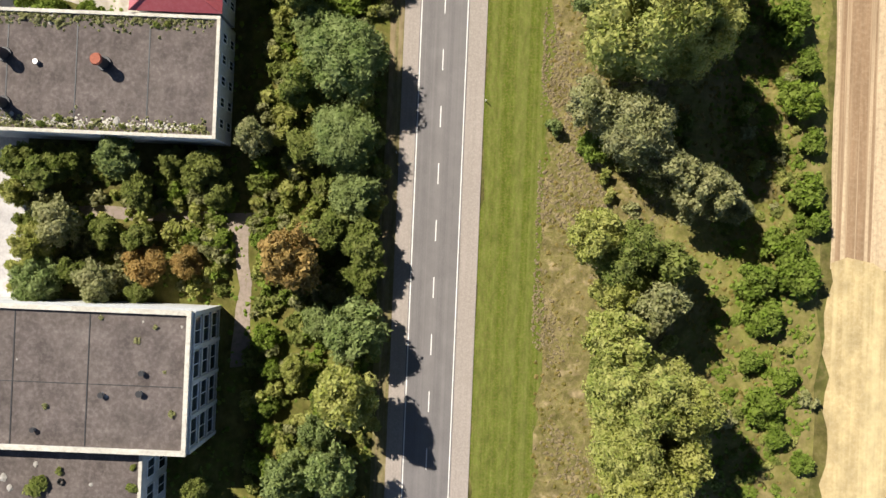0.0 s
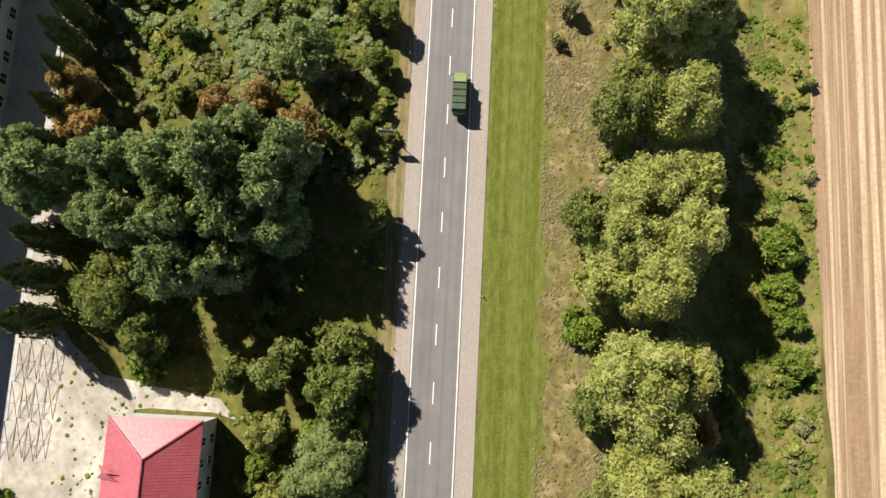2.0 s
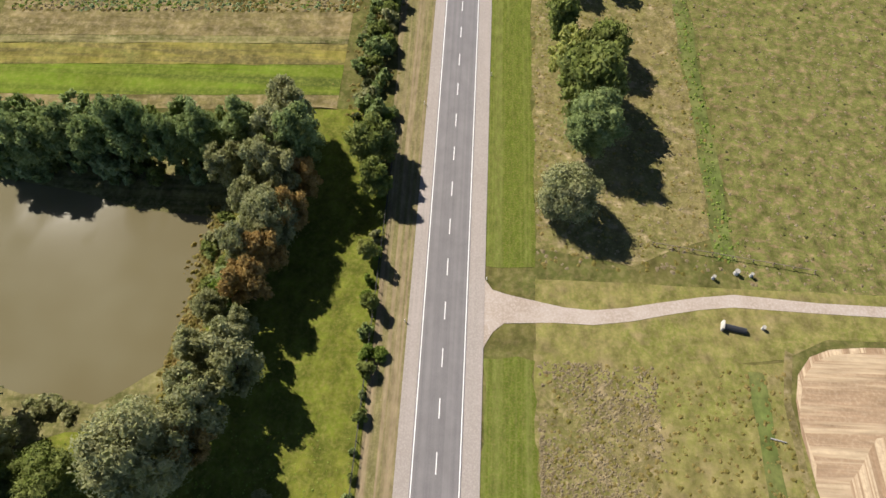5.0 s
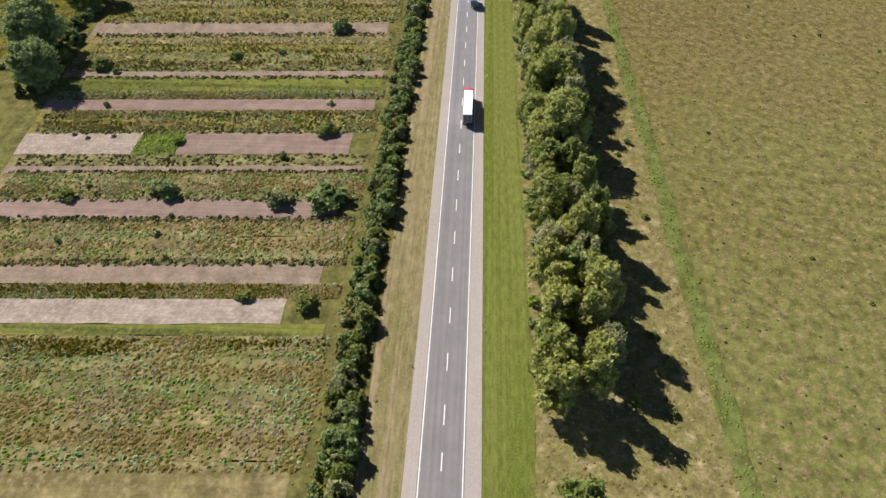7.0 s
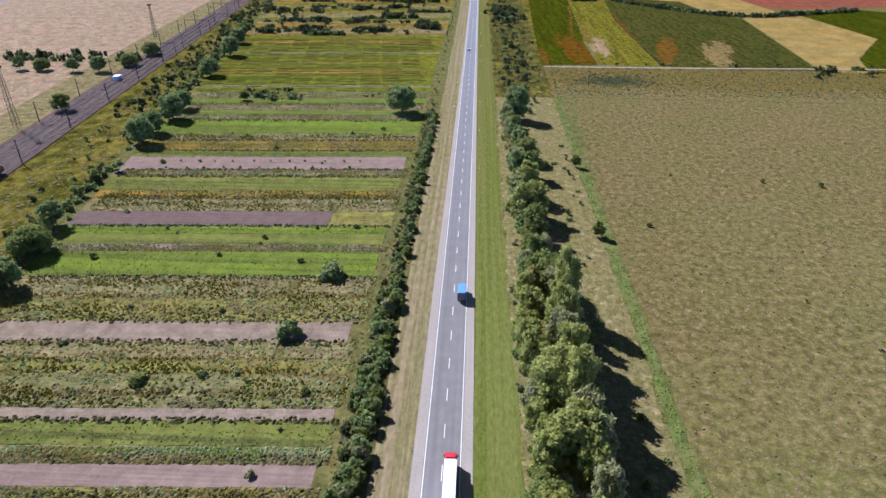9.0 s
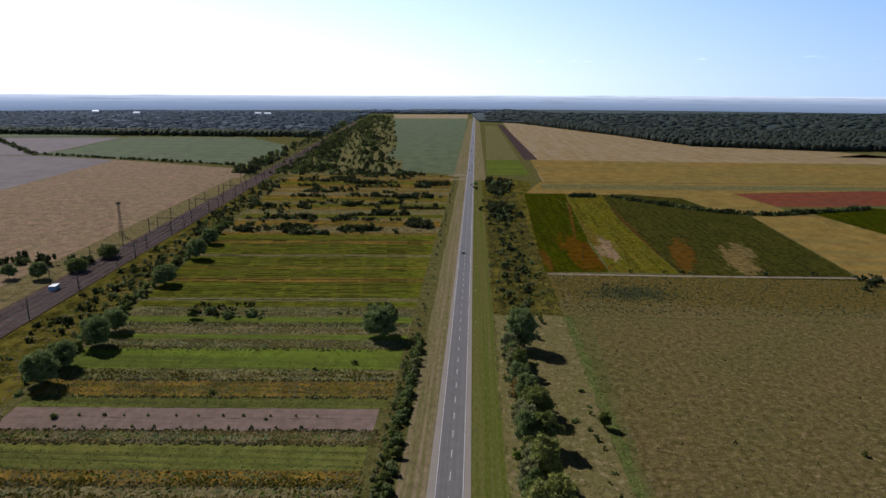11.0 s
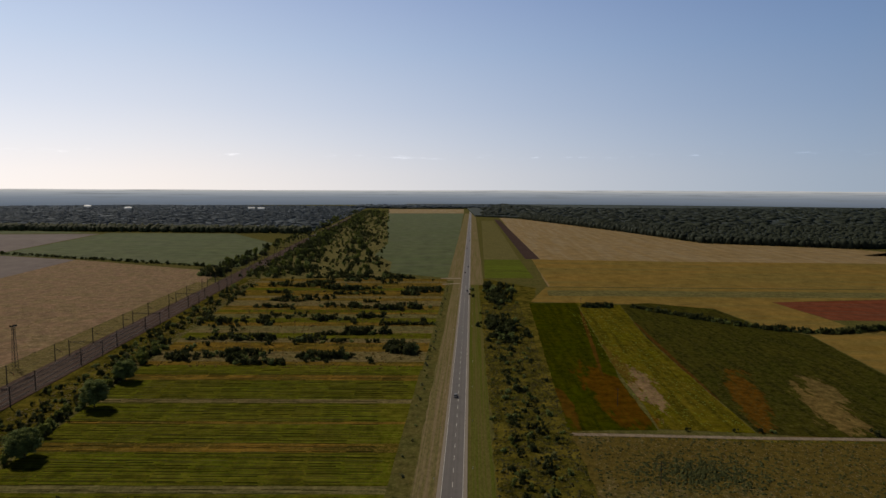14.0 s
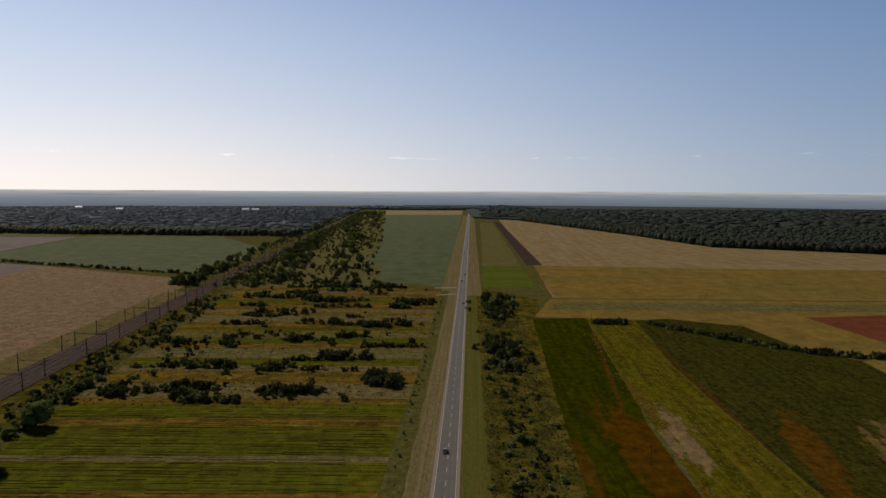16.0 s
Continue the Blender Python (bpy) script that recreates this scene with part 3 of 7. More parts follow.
land("concrete_yard", wavy([(-67.2, 44), (-52, 40), (-47.5, 39), (-47.5, 58.2), (-34.8, 58.4), (-31.0, 57.4), (-34.0, 60.6), (-40.5, 61.6), (-47, 62.6), (-53, 63.4), (-59, 68.5), (-61.8, 73), (-62.5, 96), (-66.7, 96)], 0.35, 18, 3), M_CONCRETE_YARD, 0.065, "cracked pale concrete yard with weeds", "yard")
land("concrete_strip", wavy([(-32.5, -16), (-29.3, -15.5), (-29.5, -2), (-30.4, 4.5), (-29.5, 9.3), (-33.8, 9.0), (-52, 9.4), (-71, 8.6), (-71, 6.8), (-52, 7.4), (-36, 7.2), (-32.4, 4.0), (-31.4, -3)], 0.3, 19, 3), surface("old footpath", (0.24, 0.19, 0.165), (0.30, 0.24, 0.20), (0.17, 0.15, 0.09), 0.15, 1.5), 0.05, "cracked greyish pink footpath", "footpath")
land("lawn", wavy([(-63.5, 154.0), (-44, 150.9), (-24, 151.2), (-14, 151.6), (-12.2, 160), (-12.0, 240), (-16, 268), (-42, 268), (-42, 200), (-60, 198), (-76, 190), (-70, 172)], 0.3, 20, 4), M_LAWN, 0.04, "bright green lawn with small fruit trees", "lawn")
land("pond_bank", wavy([(-130, 192), (-60, 196), (-44, 200), (-38, 230), (-38, 252), (-60, 252), (-130, 262)], 0.7, 21, 4), CROP["olive"], 0.038, "weedy olive bank round a pond", "bank")
land("pond", wavy([(-96, 206), (-80, 204.6), (-66, 204), (-56.5, 202.6), (-47.2, 209.6), (-46.0, 218), (-45.4, 226), (-43.0, 238), (-47, 239.6), (-62, 240.8), (-76, 244.6), (-96, 247.5)], 0.45, 22, 3), M_WATER, 0.06, "murky olive-brown pond water", "water")

# ---- strip fields, west ----
SLANT = 0.0445


def strip(y0, y1, kind, xl=None, xr=-25.5, z=0.04):
    a = xl if xl is not None else -126 - 0.14 * (y0 - 421)
    b = xl if xl is not None else -126 - 0.14 * (y1 - 421)
    pts = [(a, y0 + SLANT * (a + 60)), (xr, y0 + SLANT * (xr + 60)), (xr, y1 + SLANT * (xr + 60)), (b, y1 + SLANT * (b + 60))]
    words = {"bright": "bright green crop", "green": "green crop", "rows": "green crop in narrow rows", "olive": "olive weeds", "tan": "tan dry weeds", "yellow": "yellow flowering weeds", "orange": "orange-brown weeds", "plough": "brown ploughed soil", "purple": "dark purplish ploughed soil", "pink": "pinkish dry soil", "sand": "pale sandy soil"}[kind]
    return land("field_strip", wavy(pts, 0.25, int(y0), 5), CROP[kind], z, "narrow allotment strip of " + words, "field")


for _row in [(266, 270, "tan"), (270, 279, "bright"), (279, 285.5, "yellow"), (285.5, 288, "olive"), (288, 298, "tan"), (298, 309, "tan"), (309, 320, "olive"),
             (320, 325, "olive"), (325, 328, "green"), (328, 335, "sand", None, -35), (335, 339, "olive"), (339, 345, "pink", None, -29), (345, 354, "tan"),
             (354, 360, "tan"), (360, 367.5, "plough", None, -29), (367.5, 378, "tan"), (378, 381, "pink"), (381, 386, "olive"), (386, 396, "plough", -77, -30)]:
    strip(*_row)
strip(386, 396, "bright", -89, -77.3)
strip(386, 396, "sand", None, -89.3)
for _row in [(396, 407.5, "yellow"), (407.5, 413.5, "plough", None, -26), (413.5, 418.5, "olive"), (418.5, 426, "green"), (426, 430, "pink"), (430, 442, "olive"), (442, 448, "yellow"), (448, 455, "tan"),
             (455, 464, "pink", None, -27.5), (464, 476, "yellow"), (476, 488, "tan"), (488, 503.5, "bright"), (503.5, 508.5, "olive", -86, -24), (503.5, 508.5, "plough", None, -86.3), (508.5, 516, "green"), (516, 522, "bright"),
             (522, 534, "purple", None, -47), (522, 534, "yellow", -46.7, -24), (534, 545, "tan"), (545, 553, "orange"), (553, 567, "green"), (567, 575, "tan"), (575, 583, "plough"), (583, 590, "plough")]:
    strip(*_row)
for _row in [(590, 598, "green"), (598, 612, "orange"), (612, 622, "olive"), (622, 643, "bright"), (643, 653, "olive"), (653, 659, "bright"), (659, 669, "tan"), (669, 674, "olive"), (674, 682, "bright"), (682, 697, "olive"),
             (697, 706, "rows"), (706, 712, "olive"), (712, 741, "rows"), (741, 746, "orange"), (746, 750, "orange"), (750, 772, "rows"), (772, 775, "orange"), (775, 800, "rows"), (800, 806, "tan"), (806, 812, "rows"), (812, 822, "rows"), (822, 833, "rows"), (833, 838, "rows"), (838, 848, "orange"), (848, 858, "rows")]:
    strip(*_row, xr=-23)
_plots = random.Random(8)
_y = 858.0
while _y < 1240:
    _w = _plots.uniform(7, 19)
    strip(_y, min(1243, _y + _w), _plots.choice(("orange", "orange", "tan", "tan", "olive", "orange", "rows", "orange")), xr=-22)
    _y += _w
land("rail_meadow", [(-210, 1235), (-98, 1243), (-98, 1296), (-110, 1420), (-150, 1515), (-160, 1750), (-262, 2500), (-372, 3380), (-470, 3400), (-390, 2400), (-290, 1450), (-262, 1240)], CROP["olive"], 0.033, "weedy olive clearing beside the railway", "rough grass")
land("big_green_field", [(-18.5, 1252), (-98, 1296), (-110, 1420), (-150, 1515), (-158, 1744), (-260, 2500), (-370, 3380), (-30, 3416)], CROP["farm"], 0.04, "large smooth dark green field", "field")
land("field_lane", [(-30, 1247), (-6.4, 1249.5), (-6.4, 1255), (-30, 1252)], M_DIRT, 0.08, "pale farm lane", "lane")
land("field_lane_south", [(-26, 1199), (-6.4, 1208), (-6.4, 1213), (-26, 1204)], M_DIRT, 0.08, "pale farm lane", "lane")
land("far_pale_field", [(-372, 3390), (-30, 3426), (-38, 4080), (-455, 4050)], CROP["wheat"], 0.04, "pale far field", "field")

# ---- crops and fields, east ----
land("scrub_ground_east", wavy([(16, 690), (52, 690), (52, 766), (60, 1062), (76, 1180), (22, 1250), (14, 1250)], 1.0, 23, 12), M_SCRUBLAND, 0.03, "weedy olive scrubland with bushes", "scrubland")
land("meadow_north", wavy([(50.5, 692), (430, 678), (330, 772), (200, 776), (128, 767), (49.5, 767)], 0.8, 24, 8), M_MEADOW, 0.034, "grazed straw-olive meadow", "meadow")
land("field_track", [(50, 764.5), (128, 764), (330, 768), (330, 771), (128, 767), (50, 767.5)], CROP["sand"], 0.06, "pale track between meadow and crops", "track")
land("dark_crop", wavy([(49, 770), (88, 772.5), (88.5, 835), (89.5, 857.5), (91, 868), (104, 1092), (60, 1087), (54, 920)], 0.4, 25, 6), CROP["darkgreen"], 0.05, "dark green crop strip", "field")
land("bright_crop", wavy([(89, 774), (129.6, 771), (129.8, 868), (131, 952), (142.5, 1084), (104.5, 1093), (91.3, 867), (90.6, 800)], 0.4, 27, 6), CROP["lightgreen"], 0.05, "light green crop strip with a bare pinkish patch", "field")
land("blue_crop", wavy([(130.2, 771), (172, 766), (196, 872), (229, 996), (222, 1066), (171, 1094), (143, 1084), (131.4, 952), (130.2, 868)], 0.4, 29, 8), CROP["bluegreen"], 0.05, "dark blue-green crop", "field")
land("olive_crop", wavy([(170.6, 768), (232, 760), (252, 966), (227, 996), (194.6, 872)], 0.4, 33, 8), CROP["bluegreen"], 0.046, "green crop strip", "field")
land("tan_crop", wavy([(233, 759.5), (262, 757), (276, 800), (327, 873), (312, 994), (253, 966)], 0.4, 34, 8), CROP["gold"], 0.05, "tan bare field strip", "field")
land("green_crop_east", wavy([(263, 757), (420, 760), (500, 960), (378, 1024), (313, 994), (328, 873), (277, 800)], 0.4, 35, 8), CROP["darkgreen"], 0.05, "green crop field", "field")
land("red_soil_field", wavy([(290, 1105), (299, 1022), (341, 1022), (430, 1040), (640, 1090), (640, 1150), (450, 1135)], 0.5, 36, 9), CROP["redsoil"], 0.055, "bare red-brown soil field", "field")
land("wheat_south", wavy([(62, 1094), (142, 1090), (222, 1070), (232, 1000), (253, 972), (298, 1000), (298, 1020), (289, 1106), (450, 1137), (640, 1152), (640, 1190), (86, 1186)], 0.5, 37, 12), CROP["gold"], 0.045, "tan and green grass field", "field")
land("green_band", wavy([(84, 1130), (640, 1140), (640, 1172), (86, 1166)], 1.0, 38, 12), CROP["olive"], 0.055, "green band across dry field", "field")
land("wheat_field", wavy([(90, 1192), (640, 1196), (760, 1560), (697, 1684), (469, 1793), (392, 2148), (192, 2850), (114, 2990), (99.5, 1490)], 0.6, 39, 20), CROP["wheat"], 0.05, "broad harvested wheat field", "field")
land("wheat_field_near", wavy([(92, 1193), (638, 1197), (700, 1420), (640, 1445), (300, 1452), (98, 1470)], 0.6, 47, 12), CROP["gold"], 0.056, "golden near part of the harvested field", "field")
land("dark_soil_field", [(88.6, 1472), (111, 1474), (106, 2750), (87, 2840)], CROP["darksoil"], 0.06, "dark ploughed soil strip", "field")
land("green_plot", [(22.6, 1256), (81, 1258), (79, 1462), (25, 1459)], CROP["bright"], 0.05, "bright green plot", "field")
land("olive_plot", [(25, 1462), (79, 1465), (82, 2700), (40, 2700)], CROP["olive"], 0.045, "olive weedy plot", "field")
land("tan_plot", wavy([(640, 1560), (1100, 1500), (1100, 1640), (760, 1650)], 1, 40, 30), CROP["olive"], 0.05, "olive clearing by the forest", "field")

# ---- west of the railway ----
land("pasture", wavy([(-238, 560), (-420, 560), (-520, 900), (-580, 1415), (-316, 1294), (-272, 1100), (-255, 850)], 1.0, 41, 20), CROP["steppe"], 0.04, "dry tan pasture beyond the railway", "pasture")
land("brown_field", [(-421, 560), (-1200, 560), (-1300, 1380), (-755, 1470), (-581, 1414), (-541, 1189)], CROP["farmsoil"], 0.045, "brown ploughed field", "field")
land("far_green_field", [(-307, 1335), (-538, 1420), (-755, 1475), (-867, 1990), (-562, 1997), (-381, 1726)], CROP["farm"], 0.045, "large green field beyond the railway", "field")
land("far_soil_field", [(-760, 1480), (-1300, 1390), (-1500, 1860), (-870, 1960)], CROP["farmsoil"], 0.046, "far brown field", "field")
land("far_crop_field", [(-880, 1985), (-1500, 1880), (-1700, 2080), (-1070, 2060)], CROP["farm"], 0.046, "far green field", "field")
land("pale_glade", [(-768, 2243), (-568, 2384), (-478, 2190), (-674, 2097)], CROP["steppe"], 0.05, "pale clearing among woods", "field")
land("pale_glade_far", [(-720, 2753), (-595, 2914), (-520, 2800), (-640, 2640)], CROP["steppe"], 0.05, "pale clearing among woods", "field")

land("crop_ditch", wavy([(52, 766.8), (130, 761.2), (330, 764), (330, 766), (130, 763.4), (52, 769)], 0.4, 44, 4), M_SCRUBLAND, 0.058, "dark weedy ditch beside the crops", "ditch")
land("rail_wedge", wavy([(-134, 435), (-246, 1238), (-262, 1238), (-176, 435)], 0.8, 45, 10), M_SCRUBLAND, 0.034, "weedy olive-brown ground between plots and railway", "rough grass")

# ---- trees ----
def crown_mesh(name, material, seed, lobes, r, h, z0, leaves, leaf, low=-0.35, core=0.68, fineness=2):
    """A lumpy crown: cores wrapped in many small leaf clumps with an uneven outline."""
    rng = np.random.default_rng(seed)
    cen, rad = [], []
    for i in range(lobes):
        a, k = rng.uniform(0, 2 * math.pi), math.sqrt(rng.uniform(0.0, 1.0))
        zz = rng.uniform(0.12, 0.92)
        w = math.sin(math.pi * min(1, 0.18 + zz * 0.75)) ** 0.7
        lr = r * (rng.uniform(0.24, 0.42) if fineness > 1 or lobes < 12 else rng.uniform(0.17, 0.33))
        cen.append((math.cos(a) * k * (r - lr * 0.8) * w, math.sin(a) * k * (r - lr * 0.8) * w, z0 + zz * (h - z0) - lr * 0.35))
        rad.append(lr)
    cen, rad = np.array(cen), np.array(rad)
    verts, faces = [], []
    ico = bmesh.new()
    bmesh.ops.create_icosphere(ico, subdivisions=fineness, radius=1.0)
    iv = np.array([v.co[:] for v in ico.verts])
    jf = [[v.index for v in f.verts] for f in ico.faces]
    ico.free()
    for c, q in zip(cen, rad):
        jit = 1 + rng.uniform(-0.18, 0.18, (len(iv), 1))
        base = len(verts)
        verts += list(c + iv * jit * q * core)
        faces += [[base + i for i in f] for f in jf]
    pick = rng.choice(lobes, leaves, p=rad ** 2 / (rad ** 2).sum())
    d = rng.normal(size=(leaves, 3))
    d[:, 2] = np.abs(d[:, 2]) * np.where(rng.uniform(size=leaves) < 0.8, 1, low)
    d /= np.linalg.norm(d, axis=1)[:, None]
    pos = cen[pick] + d * (rad[pick] * rng.uniform(0.62, 1.16, leaves))[:, None]
    nrm = d + rng.normal(size=(leaves, 3)) * 0.6
    nrm /= np.linalg.norm(nrm, axis=1)[:, None]
    t1 = np.cross(nrm, rng.normal(size=(leaves, 3)))
    t1 /= np.linalg.norm(t1, axis=1)[:, None]
    t2 = np.cross(nrm, t1)
    s = leaf * rng.uniform(0.5, 1.25, (leaves, 1))
    u, w, lift = t1 * s * 0.62, t2 * s * 0.9, nrm * s * 0.3
    blades = np.stack([pos - u - w, pos + u - w - lift, pos + w * 1.5 - lift], 1).reshape(-1, 3)
    allv = np.concatenate([np.array(verts), blades])
    allf = np.concatenate([np.array(faces), len(verts) + np.arange(3 * leaves).reshape(-1, 3)])
    return quick_mesh(name, allv, allf, material)


def trunk_mesh(name, h, r):
    """A tapered trunk with a few limbs."""
    rng = random.Random(int(h * 10))
    bm = bmesh.new()

    def limb(a, b, r0, r1, n=7):
        q = (b - a).to_track_quat("Z", "Y")
        rings = []
        for c, rr in ((a, r0), (b, r1)):
            rings.append([bm.verts.new(c + q @ Vector((math.cos(k * 2 * math.pi / n) * rr, math.sin(k * 2 * math.pi / n) * rr, 0))) for k in range(n)])
        for k in range(n):
            bm.faces.new((rings[0][k], rings[0][(k + 1) % n], rings[1][(k + 1) % n], rings[1][k]))
    top = Vector((0.1, 0.05, h * 0.75))
    limb(Vector((0, 0, -0.1)), top, r, r * 0.4)
    for k in range(5):
        a = k * 1.26 + rng.uniform(-0.3, 0.3)
        z = h * rng.uniform(0.3, 0.6)
        limb(Vector((0, 0, z)), Vector((math.cos(a) * h * 0.22, math.sin(a) * h * 0.22, z + h * 0.25)), r * 0.45, r * 0.15, 5)
    me = bpy.data.meshes.new(name)
    bm.to_mesh(me)
    bm.free()
    me.materials.append(M_BARK)
    return me


SPECIES = {  # crown radius, height, crown base, lobes, leaves, leaf size
    "D": (5.0, 13.0, 2.6, 34, 2400, 0.44), "G": (4.0, 9.5, 1.5, 26, 1700, 0.42), "Y": (5.0, 14.0, 2.0, 40, 2800, 0.44),
    "O": (4.5, 9.5, 1.0, 28, 2200, 0.36), "R": (4.5, 8.5, 1.2, 24, 2000, 0.38), "S": (3.0, 2.6, 0.1, 22, 1100, 0.36),
}
TREE_WORDS = {"D": "broad tree with dense grey-green leaves", "G": "leafy green tree with a rounded crown", "Y": "large tree with sunlit yellow-green leaves",
              "O": "olive-green willow with a soft feathery crown", "R": "tree with rusty brown autumn leaves", "S": "low spreading shrub with bright green leaves"}
PROTO, BIG = {}, {}
for _k, (_r, _h, _z, _n, _l, _s) in SPECIES.items():
    for _v in range(3):
        for _near, _more, _fine in ((True, 2.3, 0.78), (False, 1.2, 1.05)):
            _cm = crown_mesh("crown", LEAF[_k], 10 * ord(_k) + _v, int(_n * 1.5), _r, _h * (0.92 + 0.08 * _v), _z, int(_l * _more), _s * _fine, fineness=1)
            PROTO[_k, _v, _near] = (_cm, trunk_mesh("trunk", _h * 0.8, 0.05 * _r), _r)
for _k in "DGYO":
    _r, _h, _z, _n, _l, _s = SPECIES[_k]
    for _v in range(2):
        for _near, _count, _leaf in ((True, 16000, 0.26), (False, 5600, 0.46)):
            BIG[_k, _v, _near] = (crown_mesh("crown", LEAF[_k], 400 + 10 * ord(_k) + _v, 110, 7.2, _h * 1.3, _z, _count, _leaf, fineness=1), trunk_mesh("trunk", _h, 0.34), 7.2)
SMALL = {}
for _k in "DGYORS":
    for _v in range(2):
        SMALL[_k, _v] = crown_mesh("bush", LEAF[_k], 77 * ord(_k) + _v, 9, 2.0, 2.6, 0.1, 420, 0.36)
planted = random.Random(5)


def tree(kind, x, y, r, tall=1.0):
    cm, tm, base = BIG[kind, planted.randrange(2), y < 265] if r > 5.6 and kind in "DGYO" else PROTO[kind, planted.randrange(3), y < 265]
    s = r / base
    name = "shrub" if kind == "S" else "tree"
    m = pose(x, y, 0.0, 0, 0, planted.uniform(0, 360)) @ Matrix.Diagonal((s, s, s * tall * planted.uniform(0.92, 1.1), 1))
    size = "small " if r < 2.2 else ""
    if kind == "S":
        ob = thing("shrub", m, size + TREE_WORDS[kind], "shrub", "roadside shrubs")
    else:
        ob = thing("tree", m, size + TREE_WORDS[kind], "tree", "roadside trees")
    c = new("crown", cm)
    c.parent = ob
    t = new("trunk", tm)
    t.parent = ob
    return ob


BUSH_WORDS = {"D": "dark grey-green bush among the grass", "G": "small rounded green bush among the grass", "Y": "yellow-green bush among the grass", "O": "soft olive-green bush among the grass", "R": "rusty brown bush among the grass", "S": "bright green bush among the grass"}


def bush(kind, x, y, r, flat=1.0):
    ob = new("bush", SMALL[kind, planted.randrange(2)])
    s = r / 2.0
    ob.matrix_world = pose(x, y, -0.15 * s, 0, 0, planted.uniform(0, 360)) @ Matrix.Diagonal((s, s, s * flat * planted.uniform(0.8, 1.15), 1))
    return tagged(ob, BUSH_WORDS[kind], "bush", "field bushes")


LIGHT, LIGHT_FAR, MASS = {}, {}, {}
for _k in "DGYORSKC":
    _me = crown_mesh("light", LEAF[_k], 31 * ord(_k), 7, 2.0, 2.6, 0.0, 300, 0.36, fineness=1)
    LIGHT[_k] = (np.array([v.co[:] for v in _me.vertices]), np.array([tuple(p.vertices) for p in _me.polygons]))
    bpy.data.meshes.remove(_me)
    _me = crown_mesh("light", LEAF[_k], 37 * ord(_k), 5, 2.0, 2.6, 0.0, 80, 0.5, core=0.85, fineness=1)
    LIGHT_FAR[_k] = (np.array([v.co[:] for v in _me.vertices]), np.array([tuple(p.vertices) for p in _me.polygons]))
    bpy.data.meshes.remove(_me)


def scrub(kind, x, y, r, flat=1.0):
    """One bush of an uncounted mass, joined later."""
    if x < -20 and 858 < y < 1260:
        r *= 1.35
    v, f = LIGHT[kind] if y < 480 else LIGHT_FAR[kind]
    a, s = planted.uniform(0, 6.28), r / 2.0
    q = v * np.array([s, s, s * flat * planted.uniform(0.8, 1.15)])
    q = np.stack([q[:, 0] * math.cos(a) - q[:, 1] * math.sin(a) + x, q[:, 0] * math.sin(a) + q[:, 1] * math.cos(a) + y, q[:, 2] - 0.12 * s], 1)
    vs, fs, n = MASS.setdefault(kind, ([], [], [0]))
    fs.append(f + n[0])
    n[0] += len(q)
    vs.append(q)


TREES_D_0 = [(-21.4, -30.9, 4.0), (-14, -29.6, 4.3), (-17.2, -24.6, 2.9), (-12.1, -8.6, 5.4), (-18, -7.5, 2.9), (-62, -3.1, 4.0), (-13.2, 12.8, 4.3), (-50.5, 16.9, 3.8), (-14.9, 21.7, 6.0), (18.5, 25.2, 1.7), (-15.3, 33.3, 7.3), (-20, 38.5, 4.3), (23.2, 44.7, 4.0), (-18.7, 49.1, 3.8), (-15.4, 53.2, 6.0), (-39.1, 79.9, 5.0), (-32.4, 81.3, 4.6), (-39.8, 86.3, 4.7), (-46.9, 86.9, 4.7), (-24, 87.2, 4.4), (-52.9, 87.9, 3.9), (-31.6, 88.9, 5.5), (-40.1, 90.9, 4.5), (-64.9, 91.2, 3.8), (-24.9, 92.1, 5.3), (-60.9, 93.8, 5.6), (-48.7, 95.3, 5.6), (-41, 95.8, 5.3), (-33, 96, 5.6), (-22.9, 98, 4.7)]
TREES_D_1 = [(-66.4, 98.3, 4.0), (-30.7, 100.8, 4.9), (-23.5, 116.3, 5.3), (-60, 135.5, 2.9), (-61.3, 138.7, 3.9), (24.2, 170.5, 1.2), (-72.9, 175.9, 4.3), (26.3, 177.6, 2.1), (-76.6, 186.5, 5.5), (-67.9, 187.1, 7.8), (-72.2, 196.1, 4.1), (-81.1, 249.8, 4.4), (-88.2, 251.1, 4.8), (-54.5, 251.4, 4.0), (-69.4, 251.6, 4.4), (-61.6, 252.3, 5.2), (-75.8, 252.6, 4.8), (-48.4, 252.8, 4.0), (-40.6, 255.2, 4.3), (27.5, 260.4, 6.5), (22.4, 328.7, 3.2), (25.2, 340.3, 5.2), (-32, 367.2, 5.7), (-73.5, 369.4, 4.2), (-130.2, 418.8, 8.0), (-139.1, 438.4, 10.0), (-43.8, 458.7, 4.1), (-134.4, 477.3, 5.3), (-38, 489.4, 5.0), (-169.3, 498.1, 4.8)]
TREES_D_2 = [(-144, 517.3, 4.8), (-152.1, 602.9, 7.0), (-153.8, 617.9, 6.1), (-153.3, 639.7, 7.1), (26.1, 648.6, 7.1), (-155.1, 658, 6.1), (-35, 658.2, 9.9), (-112, 679.2, 3.5), (-101.3, 682.1, 3.6), (-121.9, 684.5, 3.6), (-166.8, 730.2, 7.2), (-262.2, 735.9, 4.9), (-245, 736.4, 5.7), (-301.1, 739, 4.1), (-174.2, 788.2, 7.2), (-182.5, 830.7, 6.8)]
